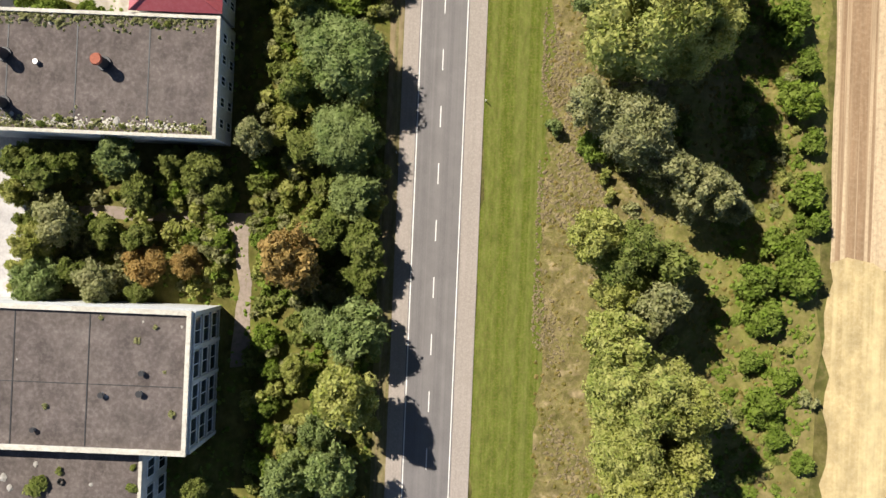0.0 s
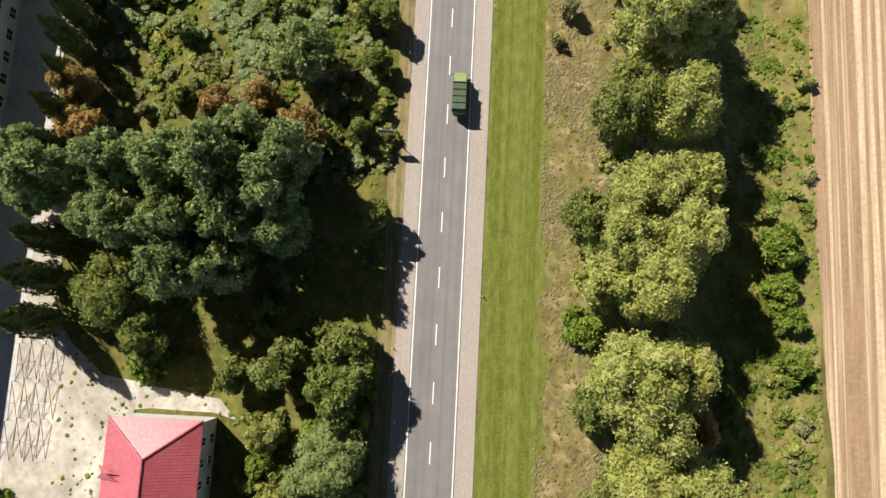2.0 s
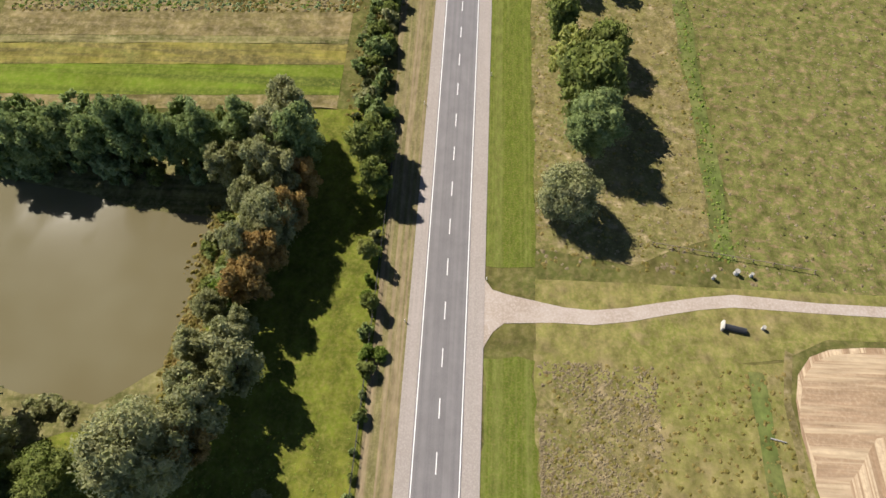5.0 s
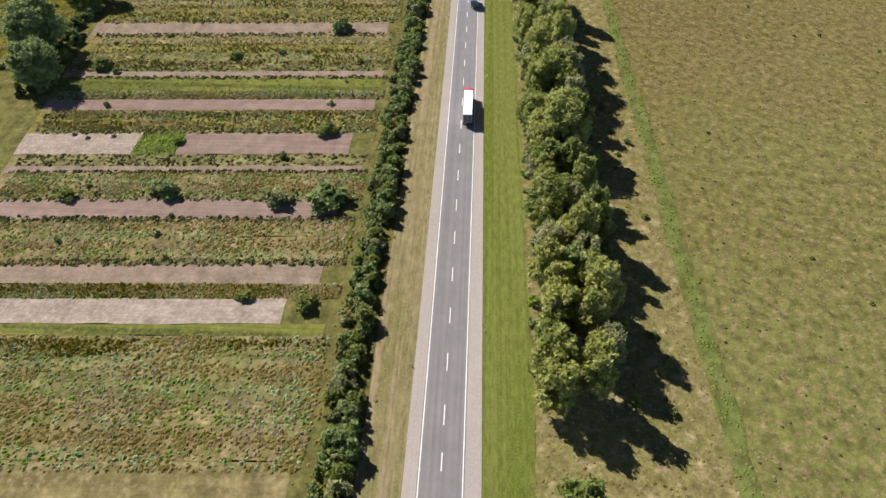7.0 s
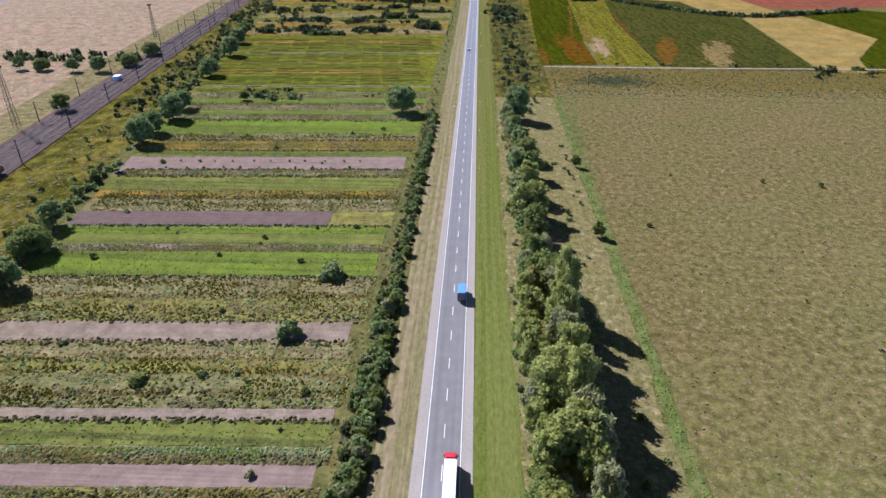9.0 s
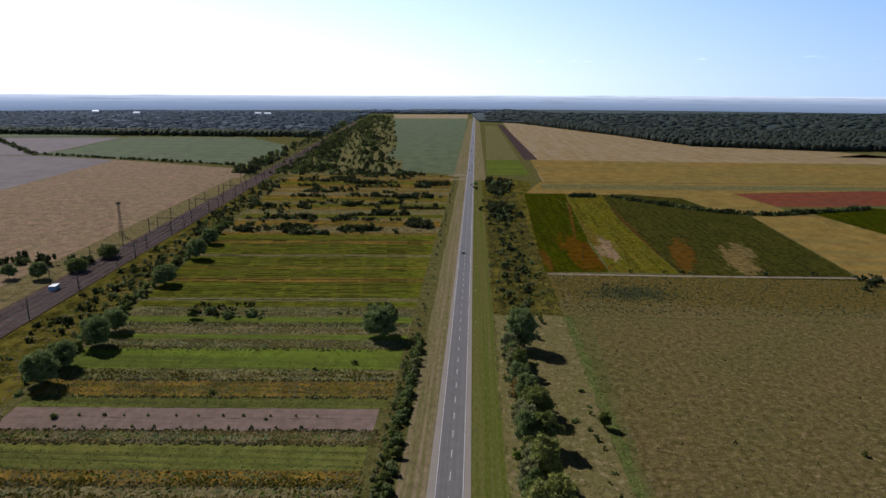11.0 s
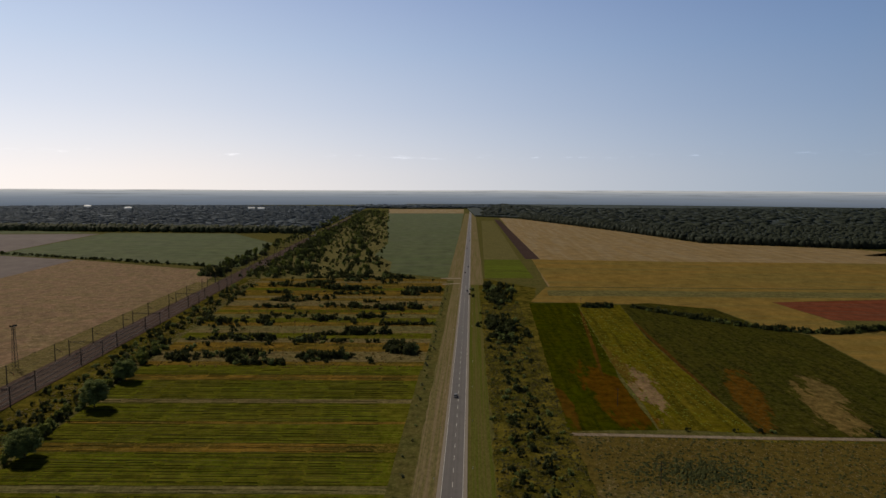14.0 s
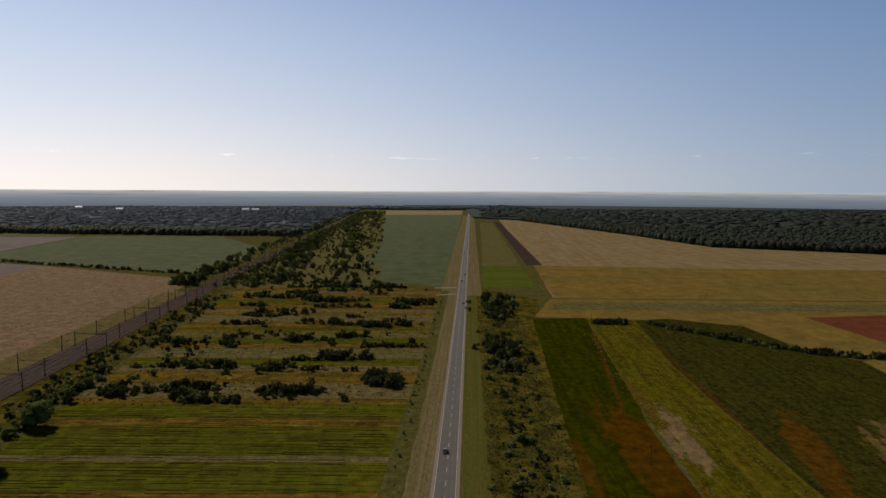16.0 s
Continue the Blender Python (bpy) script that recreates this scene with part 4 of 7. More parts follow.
TREES_G_0 = [(-36, -35.1, 2.7), (36.8, -24.1, 4.6), (27.5, -7.2, 4.3), (-46.9, -4.4, 2.4), (-57.4, -1.3, 2.7), (28.5, -0.3, 3.2), (-10.7, -0.2, 3.7), (35.1, 3.5, 4.0), (-47, 4.5, 2.7), (29.3, 5, 5.2), (-11.3, 5.1, 4.3), (-52.3, 5.2, 2.9), (-17, 7, 4.3), (24.4, 7.4, 4.0), (-34.5, 11.7, 2.7), (-47.1, 12, 3.2), (-61.6, 14.4, 3.7), (-37.3, 15.4, 3.7), (-65.8, 16.1, 3.2), (-57.8, 16.5, 2.7), (-42.3, 17.1, 2.7), (-20.7, 20, 4.0), (-22, 29.2, 3.9), (35.4, 46.2, 4.5), (26.8, 50, 4.3), (38, 51.5, 6.0), (30.6, 53.7, 5.5), (-15.5, 62.7, 5.0), (24.8, 63, 3.7), (-31.2, 64.8, 3.2)]
TREES_G_1 = [(-12, 65.7, 3.7), (-23.7, 66.8, 4.6), (-14.3, 69.9, 4.4), (-45.1, 70.2, 4.6), (-49.6, 76.5, 6.6), (25.4, 82.1, 4.4), (-10.4, 90.9, 2.9), (22.2, 91.7, 3.8), (-14.3, 105, 2.5), (35.8, 108.9, 5.6), (28.8, 110.3, 5.6), (-12.1, 117.3, 2.5), (-11.4, 124.7, 3.2), (-14.2, 126, 2.5), (-63.1, 126.8, 3.3), (-13, 135, 2.7), (-14.3, 139.3, 2.3), (-31.6, 152.8, 1.0), (-25.2, 154, 2.1), (-43, 154.6, 0.8), (-38.7, 155.1, 0.8), (-22.5, 160.4, 2.2), (-27.7, 161.9, 2.2), (-28.2, 166.4, 2.6), (-13, 172.1, 2.4), (-21.2, 177, 1.9), (-15.1, 187.6, 2.0), (-57.4, 189.5, 6.0), (-26.3, 189.7, 1.7), (-13.2, 222.5, 1.9)]
TREES_G_2 = [(-14.5, 247.5, 3.7), (-16.3, 255.2, 5.3), (27.1, 271.4, 8.2), (31.8, 284.8, 6.1), (22.7, 290.8, 5.2), (20.3, 325.7, 3.2), (-30.8, 334.5, 3.0), (-43.8, 336.1, 2.1), (22.8, 362.7, 7.3), (-97.5, 366.9, 3.1), (22.2, 375.6, 5.6), (21, 385.2, 4.5), (-37.6, 396.9, 3.2), (20.6, 403.6, 5.8), (-117.2, 430.5, 3.8), (-75.8, 438.6, 2.7), (-140.4, 471.3, 6.5), (27, 483.4, 7.0), (-139.5, 498.3, 7.5), (25.8, 514.1, 5.3), (48.2, 519.2, 2.5), (67.6, 528.1, 1.1), (144.7, 566.8, 1.2), (28.2, 569.2, 5.3), (122.8, 570.5, 1.0), (48.7, 582.9, 2.4), (27, 588.6, 6.5), (-219.4, 650.9, 5.4), (-127.7, 676.6, 3.2), (-285, 738.8, 5.8)]
TREES_G_3 = [(-232, 752.7, 6.7), (-232.2, 787, 7.2)]
TREES_O_0 = [(-53.3, -2.8, 4.1), (33.6, -2.7, 4.6), (-59.5, 6.6, 4.6), (47, 12.7, 2.8), (40.9, 14.3, 4.3), (35.8, 17.7, 3.7), (-29, 20.8, 3.4), (29.6, 24.1, 5.5), (23.8, 27.7, 4.1), (18.1, 123.4, 1.5), (19.8, 128.7, 2.0), (-57.8, 165.5, 5.7), (-17.5, 166.8, 3.3), (-27.3, 177.7, 2.3), (-14.3, 183.3, 1.8), (-43.2, 193.9, 7.7), (-67.2, 195.2, 4.6), (-72.8, 200.5, 4.8), (-32.4, 208.2, 4.5), (-33.5, 216.2, 2.7), (21.9, 244.9, 6.3), (-43.2, 248.4, 4.5), (-31.6, 259.7, 4.9), (-44.8, 367.8, 4.2), (26.3, 462.9, 5.7), (26.6, 504.4, 4.8)]
TREES_R_0 = [(-45.6, 0.1, 3.9), (-39.4, 0.8, 2.9), (-21.3, 2.1, 6.1), (40, 60.2, 4.1), (-59, 102.1, 5.0), (-23.8, 104.1, 4.7), (-38, 108.1, 3.8), (-30.9, 109.4, 3.8), (-61, 110.4, 4.2), (-37.7, 196.5, 4.2), (-37.6, 204.4, 5.1), (-32.8, 235.5, 5.7), (-31.2, 244.8, 4.7), (-34.5, 253.4, 4.8), (27.1, 455.7, 5.1), (22.7, 630.8, 4.3)]
TREES_S_0 = [(-26.2, -31.6, 2.2), (60.4, -27.3, 2.2), (-25.9, -26.3, 2.2), (55.7, -22.9, 2.8), (-26.1, -21.3, 2.4), (53.3, -18.4, 3.6), (-25.8, -15.9, 2.4), (57, -13.8, 2.8), (51.5, -11.3, 2.5), (-26.5, -10.9, 2.7), (52.8, -3.9, 3.6), (51.6, 1.4, 3.8), (57.9, 2.6, 4.2), (-34.9, 4.2, 2.8), (-27.7, 4.9, 2.5), (-39.1, 4.9, 2.4), (55.8, 7, 4.2), (60.5, 11.8, 2.8), (59.2, 16.2, 3.8), (25.4, 21.9, 3.3), (60, 24.5, 2.8), (57.7, 30.6, 3.8), (58.6, 37.1, 2.8), (-63.6, 40.1, 3.0), (-57.4, 40.3, 2.5), (55.2, 43.1, 4.5), (-67.5, 43.4, 3.0), (-16, 44.2, 4.4), (-26.5, 50.8, 2.8), (-45.1, 65.8, 4.0)]
TREES_S_1 = [(56.5, 70.2, 3.3), (23.3, 75, 3.8), (56.5, 77.6, 3.3), (55.2, 82.1, 3.8), (55, 89.5, 4.2), (-10.7, 213.8, 1.7), (-38.4, 224, 3.5), (-14.1, 224.1, 1.7), (-78, 391.1, 2.2)]
TREES_Y_0 = [(31.8, -28.5, 5.4), (29.1, -22.9, 5.1), (-12.3, -17.8, 5.1), (36.1, -15.8, 5.1), (-21.2, -15.2, 2.4), (30.1, -15, 6.0), (-63.2, 2.9, 3.6), (-66.8, 10.8, 2.4), (28.8, 37.6, 7.4), (36.4, 38, 6.0), (-23.1, 44.2, 3.6), (-25, 56.2, 3.2), (31.7, 61.4, 5.1), (28.6, 67.9, 6.0), (35.8, 68.4, 5.2), (31, 81.1, 5.5), (27.6, 88.2, 5.0), (35.2, 88.3, 5.5), (30.7, 95.1, 5.5), (37.4, 97.1, 4.4), (32.5, 123.5, 7.0), (38.6, 124, 4.7), (30.1, 134.8, 5.7), (34.2, 140.6, 4.9), (28.5, 148, 5.3), (35.2, 149.7, 4.9), (31.4, 157.3, 6.3), (-13.7, 163.5, 2.6), (31.5, 169.7, 4.9), (-14.6, 232.5, 2.0)]
TREES_Y_1 = [(23.2, 278.9, 4.9), (29, 322.7, 3.9), (25.2, 350.4, 4.6), (26.3, 389.8, 8.3), (26.4, 416.2, 7.1), (25.3, 433.3, 7.6), (23, 527.7, 5.5), (27.6, 532.2, 5.3), (25.7, 548.8, 5.0)]

_swap = random.Random(3)
for _k, _lists in (("D", [TREES_D_0, TREES_D_1, TREES_D_2]), ("G", [TREES_G_0, TREES_G_1, TREES_G_2, TREES_G_3]), ("O", [TREES_O_0]), ("R", [TREES_R_0]), ("S", [TREES_S_0, TREES_S_1]), ("Y", [TREES_Y_0, TREES_Y_1])):
    for _list in _lists:
        for _x, _y, _r in _list:
            if _k in "GD" and -60 < _x < -12 and 150 < _y < 192 and _r < 3:
                tree("O", _x, _y, _r, 0.7)
                continue
            if _x < -58 and 118 < _y < 143:
                continue
            if _k == "D" and -56 < _x < -20 and 74 < _y < 106:
                tree("D", _x, _y, _r, 1.5)
                continue
            if _k == "R" and _x < 0 and _y > 190:
                tree("R" if _swap.random() < 0.5 else "O", _x, _y, _r, 1.45)
                continue
            if _k == "G" and _x > 12 and _y < 215 and _swap.random() < 0.6:
                tree("Y", _x, _y, _r * 1.15, 1.1)
                continue
            if 12 < _x < 45 and _y < 215 and _k in "YOG" and _r > 3:
                tree(_k, _x, _y, _r * 1.18, 1.22)
                continue
            if _r < 1.9 and _k != "S":
                bush(_k, _x, _y, _r, 1.3)
            elif _r > 8 and _x > -60 and _y > 640:
                tree(_k, _x, _y, _r * 0.9, 0.7)
            elif -126 < _x < -22 and 300 < _y < 720:
                bush(_k, _x, _y, _r, 0.7)
            elif _x < -120:
                tree(_k, _x, _y, _r, 0.75)
            elif -21 < _x < -8 and -14 < _y < 62:
                tree(_k, _x, _y, _r, 0.62)
            elif _x < -27 and 192 < _y < 275:
                tree(_k, _x, _y, _r, 1.45 if _x > -62 else 1.2)
            elif -70 < _x < -33 and -5 < _y < 20:
                tree(_k, _x, _y, _r, 0.7)
            else:
                tree(_k, _x, _y, _r)


# conifers: a column of upswept sprays
def conifer_mesh(seed, h, r):
    rng = np.random.default_rng(seed)
    n = 1500
    zz = rng.uniform(0.02, 1.0, n) ** 0.9
    prof = r * np.sin(np.pi * np.clip(0.22 + zz * 0.78, 0, 1)) ** 0.8 * (1.05 - 0.35 * zz)
    a = rng.uniform(0, 2 * np.pi, n)
    lump = 1 + 0.16 * np.sin(a * 5 + zz * 9) + rng.uniform(-0.12, 0.1, n)
    pos = np.stack([np.cos(a) * prof * lump, np.sin(a) * prof * lump, zz * h], 1)
    out = np.stack([np.cos(a), np.sin(a), np.full(n, 0.2)], 1) + rng.normal(size=(n, 3)) * 0.3
    out /= np.linalg.norm(out, axis=1)[:, None]
    up = np.array([0, 0, 1.0]) + rng.normal(size=(n, 3)) * 0.25
    t2 = np.cross(out, up)
    verts, faces = [], []
    for i in range(9):
        z = h * (0.02 + 0.96 * i / 8)
        q = r * math.sin(math.pi * min(1, 0.22 + 0.78 * (i / 8))) ** 0.8 * (1.05 - 0.35 * i / 8) * 0.82
        verts += [(math.cos(k * math.pi / 5) * q, math.sin(k * math.pi / 5) * q, z) for k in range(10)]
        if i:
            b = 10 * i
            faces += [(b - 10 + k, b - 10 + (k + 1) % 10, b + (k + 1) % 10, b + k) for k in range(10)]
    for k in range(n):
        b = len(verts)
        s = 0.34 * rng.uniform(0.6, 1.2)
        verts += [pos[k] - up[k] * s, pos[k] + t2[k] * s * 0.5, pos[k] + up[k] * s * 1.4 + out[k] * 0.1, pos[k] - t2[k] * s * 0.5]
        faces.append((b, b + 1, b + 2, b + 3))
    return mesh_of("crown", verts, faces, LEAF["T"])


CONIFER = [conifer_mesh(k, 10.0, 1.9) for k in range(3)]
_ctrunk = trunk_mesh("trunk", 3.0, 0.2)


def conifer(x, y, s, fat=1.0):
    ob = thing("conifer", pose(x, y, 0, 0, 0, planted.uniform(0, 360)) @ Matrix.Diagonal((s * fat, s * fat, s, 1)), "tall columnar dark green thuja tree", "conifer", "row of conifers")
    c = new("crown", CONIFER[planted.randrange(3)])
    c.parent = ob
    t = new("trunk", _ctrunk)
    t.parent = ob


for _x, _y, _s in [(-61.0, 84.2, 1.45), (-61.8, 78.2, 1.5), (-61.6, 71.6, 1.5), (-61.9, 139.7, 1.05), (-63.3, 136.0, 1.05), (-61.6, 131.8, 1.1), (-62.3, 127.4, 1.2), (-62.6, 122.6, 1.25), (-62.8, 117.5, 1.25), (-62.6, 112.0, 1.1), (-62.8, 105.5, 1.2), (-62.4, 99.5, 1.2), (-61.4, 165.0, 1.45), (-61.2, 158.0, 1.5)]:
    conifer(_x, _y, _s, 0.92)

# scrub thicket between the wood and the side road
_rng = random.Random(21)
_n = 0
while _n < 520:
    _x, _y = _rng.uniform(-59, -10.5), _rng.uniform(97, 143)
    _k = _rng.choice("CCCCCCGS") if math.sin(_x * 0.16) + math.sin(_y * 0.21) > -0.3 and _x < -20 else _rng.choice("GSYYOOGC")
    scrub(_k, _x, _y, _rng.uniform(1.1, 2.5), _rng.uniform(0.3, 0.55))
    _n += 1
for _i in range(26):
    bush(_rng.choice("OODG"), _rng.uniform(-54, -14), _rng.uniform(105, 140), _rng.uniform(1.6, 2.6), 1.1)
# undergrowth along the near trees, west
for _i in range(640):
    _x, _y = _rng.uniform(-29, -9.4), _rng.uniform(-45, 110)
    if not (_x > -25 and 72 < _y < 100):
        scrub(_rng.choice("GGSYYO"), _x, _y, _rng.uniform(1.1, 2.6), 0.8)
for _i in range(170):
    scrub(_rng.choice("GSYOOY"), _rng.uniform(-68, -34), _rng.uniform(-4.5, 18.5), _rng.uniform(1.0, 2.4), 0.8)
for _i in range(300):
    _x = 26 + abs(_rng.gauss(0, 1)) * 7 if _i % 3 else _rng.uniform(46, 61)
    scrub(_rng.choice("GYSYO" if _i % 3 else "SYGO"), _x, _rng.uniform(-45, 175 if _i % 3 else 120), _rng.uniform(0.8, 2.2), 0.7)
for _i in range(230):
    scrub(_rng.choice("SSYG"), _rng.uniform(47, 61), _rng.uniform(-45, 130), _rng.uniform(0.7, 1.7), 0.4)
# hedge along the fence and road, west
_y = 160.0
while _y < 268:
    bush(_rng.choice("GGDOS"), -13.0 - 0.004 * (_y - 150) + _rng.uniform(-0.7, 0.7), _y, _rng.uniform(0.8, 1.8), 1.2)
    _y += _rng.uniform(2.0, 6.0)
_y = 262.0
while _y < 660:
    _w = 1.0 if _y < 480 else 0.75
    bush(_rng.choice("DDGGDOD"), -17.6 + _rng.uniform(-1.4, 1.4), _y, _w * _rng.uniform(1.7, 3.1), 1.1)
    scrub(_rng.choice("DDGKO"), -20.2 + _rng.uniform(-1.5, 1.5), _y + _rng.uniform(-1, 1), _w * _rng.uniform(1.2, 2.4), 1.0)
    if _rng.random() < 0.5:
        scrub(_rng.choice("DGGO"), -20.8 + _rng.uniform(-1.2, 1.2), _y + 1, _w * _rng.uniform(0.8, 1.8), 0.9)
    _y += _rng.uniform(1.8, 3.4)
while _y < 1200:
    scrub(_rng.choice("DGO"), -19.5 + _rng.uniform(-1.5, 1.5), _y, _rng.uniform(0.7, 1.6), 0.9)
    _y += _rng.uniform(5, 18)
# tree belt along the verge, east
_y = 312.0
while _y < 480:
    tree(_rng.choice("YYGOYY"), 21.0 + _rng.uniform(-1.2, 1.2), _y, _rng.uniform(3.4, 4.8), 1.2)
    tree(_rng.choice("GYYOYO"), 28.5 + _rng.uniform(-1.5, 2.5), _y + 3, _rng.uniform(3.4, 5.0), 1.55)
    scrub(_rng.choice("GDSO"), 17.6 + _rng.uniform(-0.6, 2), _y + 2, _rng.uniform(1.0, 2.0))
    scrub(_rng.choice("GDSO"), 33 + _rng.uniform(-2, 4), _y + 2, _rng.uniform(1.0, 2.2))
    if _rng.random() < 0.5:
        scrub(_rng.choice("DG"), 43 + _rng.uniform(-3, 4), _y, _rng.uniform(0.8, 1.7))
    _y += _rng.uniform(5.0, 7.0)
while _y < 650:
    tree(_rng.choice("GDGDRGO"), 22.5 + _rng.uniform(-2.0, 3.5), _y, _rng.uniform(2.8, 4.4), 1.1)
    scrub(_rng.choice("GDSO"), 18.5 + _rng.uniform(-1.2, 8), _y + 2, _rng.uniform(1.0, 2.2))
    scrub(_rng.choice("GDSO"), 26 + _rng.uniform(-3, 5), _y + 4, _rng.uniform(1.0, 2.2))
    if _rng.random() < 0.5:
        scrub(_rng.choice("DG"), 42 + _rng.uniform(-3, 5), _y, _rng.uniform(0.8, 1.9))
    _y += _rng.uniform(4.5, 7.5)
while _y < 760:
    scrub(_rng.choice("DGGO"), 24 + _rng.uniform(-6, 16), _y, _rng.uniform(0.8, 2.4), 1.1)
    _y += _rng.uniform(2.5, 6)
# bushes east beyond the meadow
for _i in range(34):
    scrub(_rng.choice("KKD"), 27 + _rng.uniform(-8, 10) + 0.03 * (_i % 9), 930 + _rng.uniform(0, 80), _rng.uniform(3.0, 5.2), 1.2)
for _i in range(30):
    scrub(_rng.choice("KKD"), 34 + _rng.uniform(-12, 14), 1080 + _rng.uniform(0, 110), _rng.uniform(3.4, 6.0), 1.2)
for _i in range(40):
    scrub(_rng.choice("KKDG"), 30 + _rng.uniform(-13, 18), _rng.uniform(760, 1080), _rng.uniform(0.9, 2.2))
# hedgerow curving between the crops
for _i in range(190):
    _f = _i / 189
    if _f < 0.16:
        _x, _y = 108 + 140 * _f, 1070
    elif _f < 0.2:
        continue
    else:
        _g2 = (_f - 0.2) / 0.8
        _x = 150 + 230 * _g2
        _y = 1072 - 100 * math.sin(min(1.0, _g2 * 1.9) * math.pi / 2) + max(0, _g2 - 0.55) * 90
    scrub(_rng.choice("KKD"), _x + _rng.uniform(-1.5, 1.5), _y + _rng.uniform(-2, 2), _rng.uniform(2.2, 4.2), 1.1)
for _i in range(12):
    scrub(_rng.choice("KKD"), _rng.uniform(100, 330), 772 + _rng.uniform(-1, 1.5) + 0.01 * _i, _rng.uniform(1.0, 2.6))
for _i in range(14):
    scrub(_rng.choice("KKD"), 228 + _rng.uniform(-10, 40), 760 + _rng.uniform(-22, 12), _rng.uniform(1.5, 4.0))
for _i in range(110):
    scrub(_rng.choice("KKDG"), _rng.uniform(62, 300), _rng.uniform(240, 750), _rng.uniform(0.3, 0.75))
# hedge and trees between strips and railway, west
_y = 415.0
while _y < 900:
    _x = -131 - 0.135 * (_y - 421)
    if _y < 560 or _rng.random() < 0.6:
        scrub(_rng.choice("KKD"), _x + _rng.uniform(-3, 2), _y, _rng.uniform(1.8, 3.6))
    if _y < 560 or _y > 595:
        for _q in range(3):
            scrub(_rng.choice("DDGKG"), _x + _rng.uniform(-4, 2), _y + _rng.uniform(-4, 4), _rng.uniform(1.8, 3.4), 1.1)
    for _q in range(2):
        scrub(_rng.choice("KDGO"), _x - _rng.uniform(2, 26), _y + _rng.uniform(-3, 3), _rng.uniform(0.8, 2.2))
    _y += _rng.uniform(5, 11)
# bushes in the allotments and weed plots
for _i in range(46):
    _y = _rng.uniform(325, 640)
    bush(_rng.choice("DGGO"), _rng.uniform(-118 - 0.1 * (_y - 421), -30), _y, _rng.uniform(0.5, 1.5), 0.9)
for _x0, _x1, _yy, _n, _rr in [(-135, -105, 691, 16, 1.7), (-120, -95, 680, 8, 1.6), (-62, -52, 691, 4, 1.2), (-46, -34, 693, 10, 3.2), (-190, -130, 880, 22, 2.8), (-130, -75, 880, 12, 2.2), (-48, -30, 905, 26, 3.4), (-110, -80, 930, 9, 2.2), (-190, -150, 935, 8, 2.4), (-120, -85, 1000, 14, 2.8), (-165, -130, 1010, 9, 2.6), (-205, -150, 985, 18, 3.2), (-130, -90, 1060, 14, 3.0), (-180, -120, 1100, 14, 3.0), (-55, -30, 1060, 10, 3.0), (-60, -28, 1150, 18, 3.4), (-150, -90, 1160, 16, 3.0), (-210, -150, 1180, 20, 3.4), (-170, -60, 1250, 30, 3.6), (-140, -70, 1225, 14, 2.8)]:
    for _i in range(_n):
        scrub(_rng.choice("KKKKD"), _rng.uniform(_x0, _x1), _yy + _rng.uniform(-7, 7), _rr * _rng.uniform(0.6, 1.25), 1.05)
for _i in range(46):
    _y = _rng.choice((868, 885, 902, 930, 952, 985, 1012, 1050, 1085, 1130, 1160, 1200, 1240)) + _rng.uniform(-4, 4)
    _x, _len = _rng.uniform(-200, -40), _rng.uniform(8, 34)
    _c = _rng.uniform(1.6, 3.2)
    for _q in range(int(_len / 2.2)):
        scrub(_rng.choice("KKKD"), _x + _q * 2.2, _y + 0.0445 * _q * 2.2 + _rng.uniform(-1.5, 1.5), _c * _rng.uniform(0.6, 1.25), 1.1)
for _i in range(70):
    scrub(_rng.choice("KKKD"), _rng.uniform(-205, -26), _rng.uniform(868, 1245), _rng.uniform(1.0, 2.6), 1.15)
for _i in range(130):
    _y = _rng.uniform(700, 1190)
    scrub(_rng.choice("KKKD"), 31 + _rng.gauss(0, 7), _y, _rng.uniform(1.0, 3.0) * (1.7 if 930 < _y < 1010 or _y > 1080 else 0.8), 1.1)
for _i in range(60):
    scrub(_rng.choice("KKD"), 24 + abs(_rng.gauss(0, 8)), _rng.uniform(690, 930), _rng.uniform(1.0, 3.2), 1.1)
# bank of the pond
for _i in range(60):
    _a = _rng.random()
    _x, _y = (-43.6 + _rng.uniform(-1.0, 6), 204 + 40 * _a) if _i % 3 else (-95 + 50 * _a, 202 + _rng.uniform(-3, 0.3))
    scrub(_rng.choice("OOGODO"), _x, _y, _rng.uniform(0.9, 2.4), 0.7)
for _i in range(120):
    scrub(_rng.choice("DDCG"), _rng.uniform(-98, -32), 253 + _rng.uniform(-6, 13), _rng.uniform(1.8, 3.4), 1.3)
for _x, _y, _r in [(-36.5, 200, 4.6), (-39.5, 210.5, 3.6), (-35.0, 212, 4.4), (-39.0, 219, 3.4), (-34.0, 223, 4.6), (-36.5, 229.5, 4.0), (-32.0, 230, 4.4), (-36.5, 240, 4.2), (-29.5, 238.5, 4.2), (-35.5, 247, 4.4), (-29.0, 252, 4.6), (-33, 262, 4.8), (-27.5, 246, 3.6)]:
    tree(_rng.choice("ORODRO"), _x, _y, _r, 1.45)


MASS_WORDS = {"D": "dark grey-green", "G": "leafy green", "Y": "yellow-green", "O": "olive-green", "R": "rusty brown", "S": "bright green", "K": "dark green", "C": "pale grey-green"}


def settle(words):
    """Joins the bushes gathered so far into one mass of each kind."""
    for k, (vs, fs, n) in MASS.items():
        tagged(new("scrub", quick_mesh("scrub", np.concatenate(vs), np.concatenate(fs), LEAF[k])), MASS_WORDS[k] + words, "scrub", "", "stuff")
    MASS.clear()


settle(" scrub growing over rough ground")


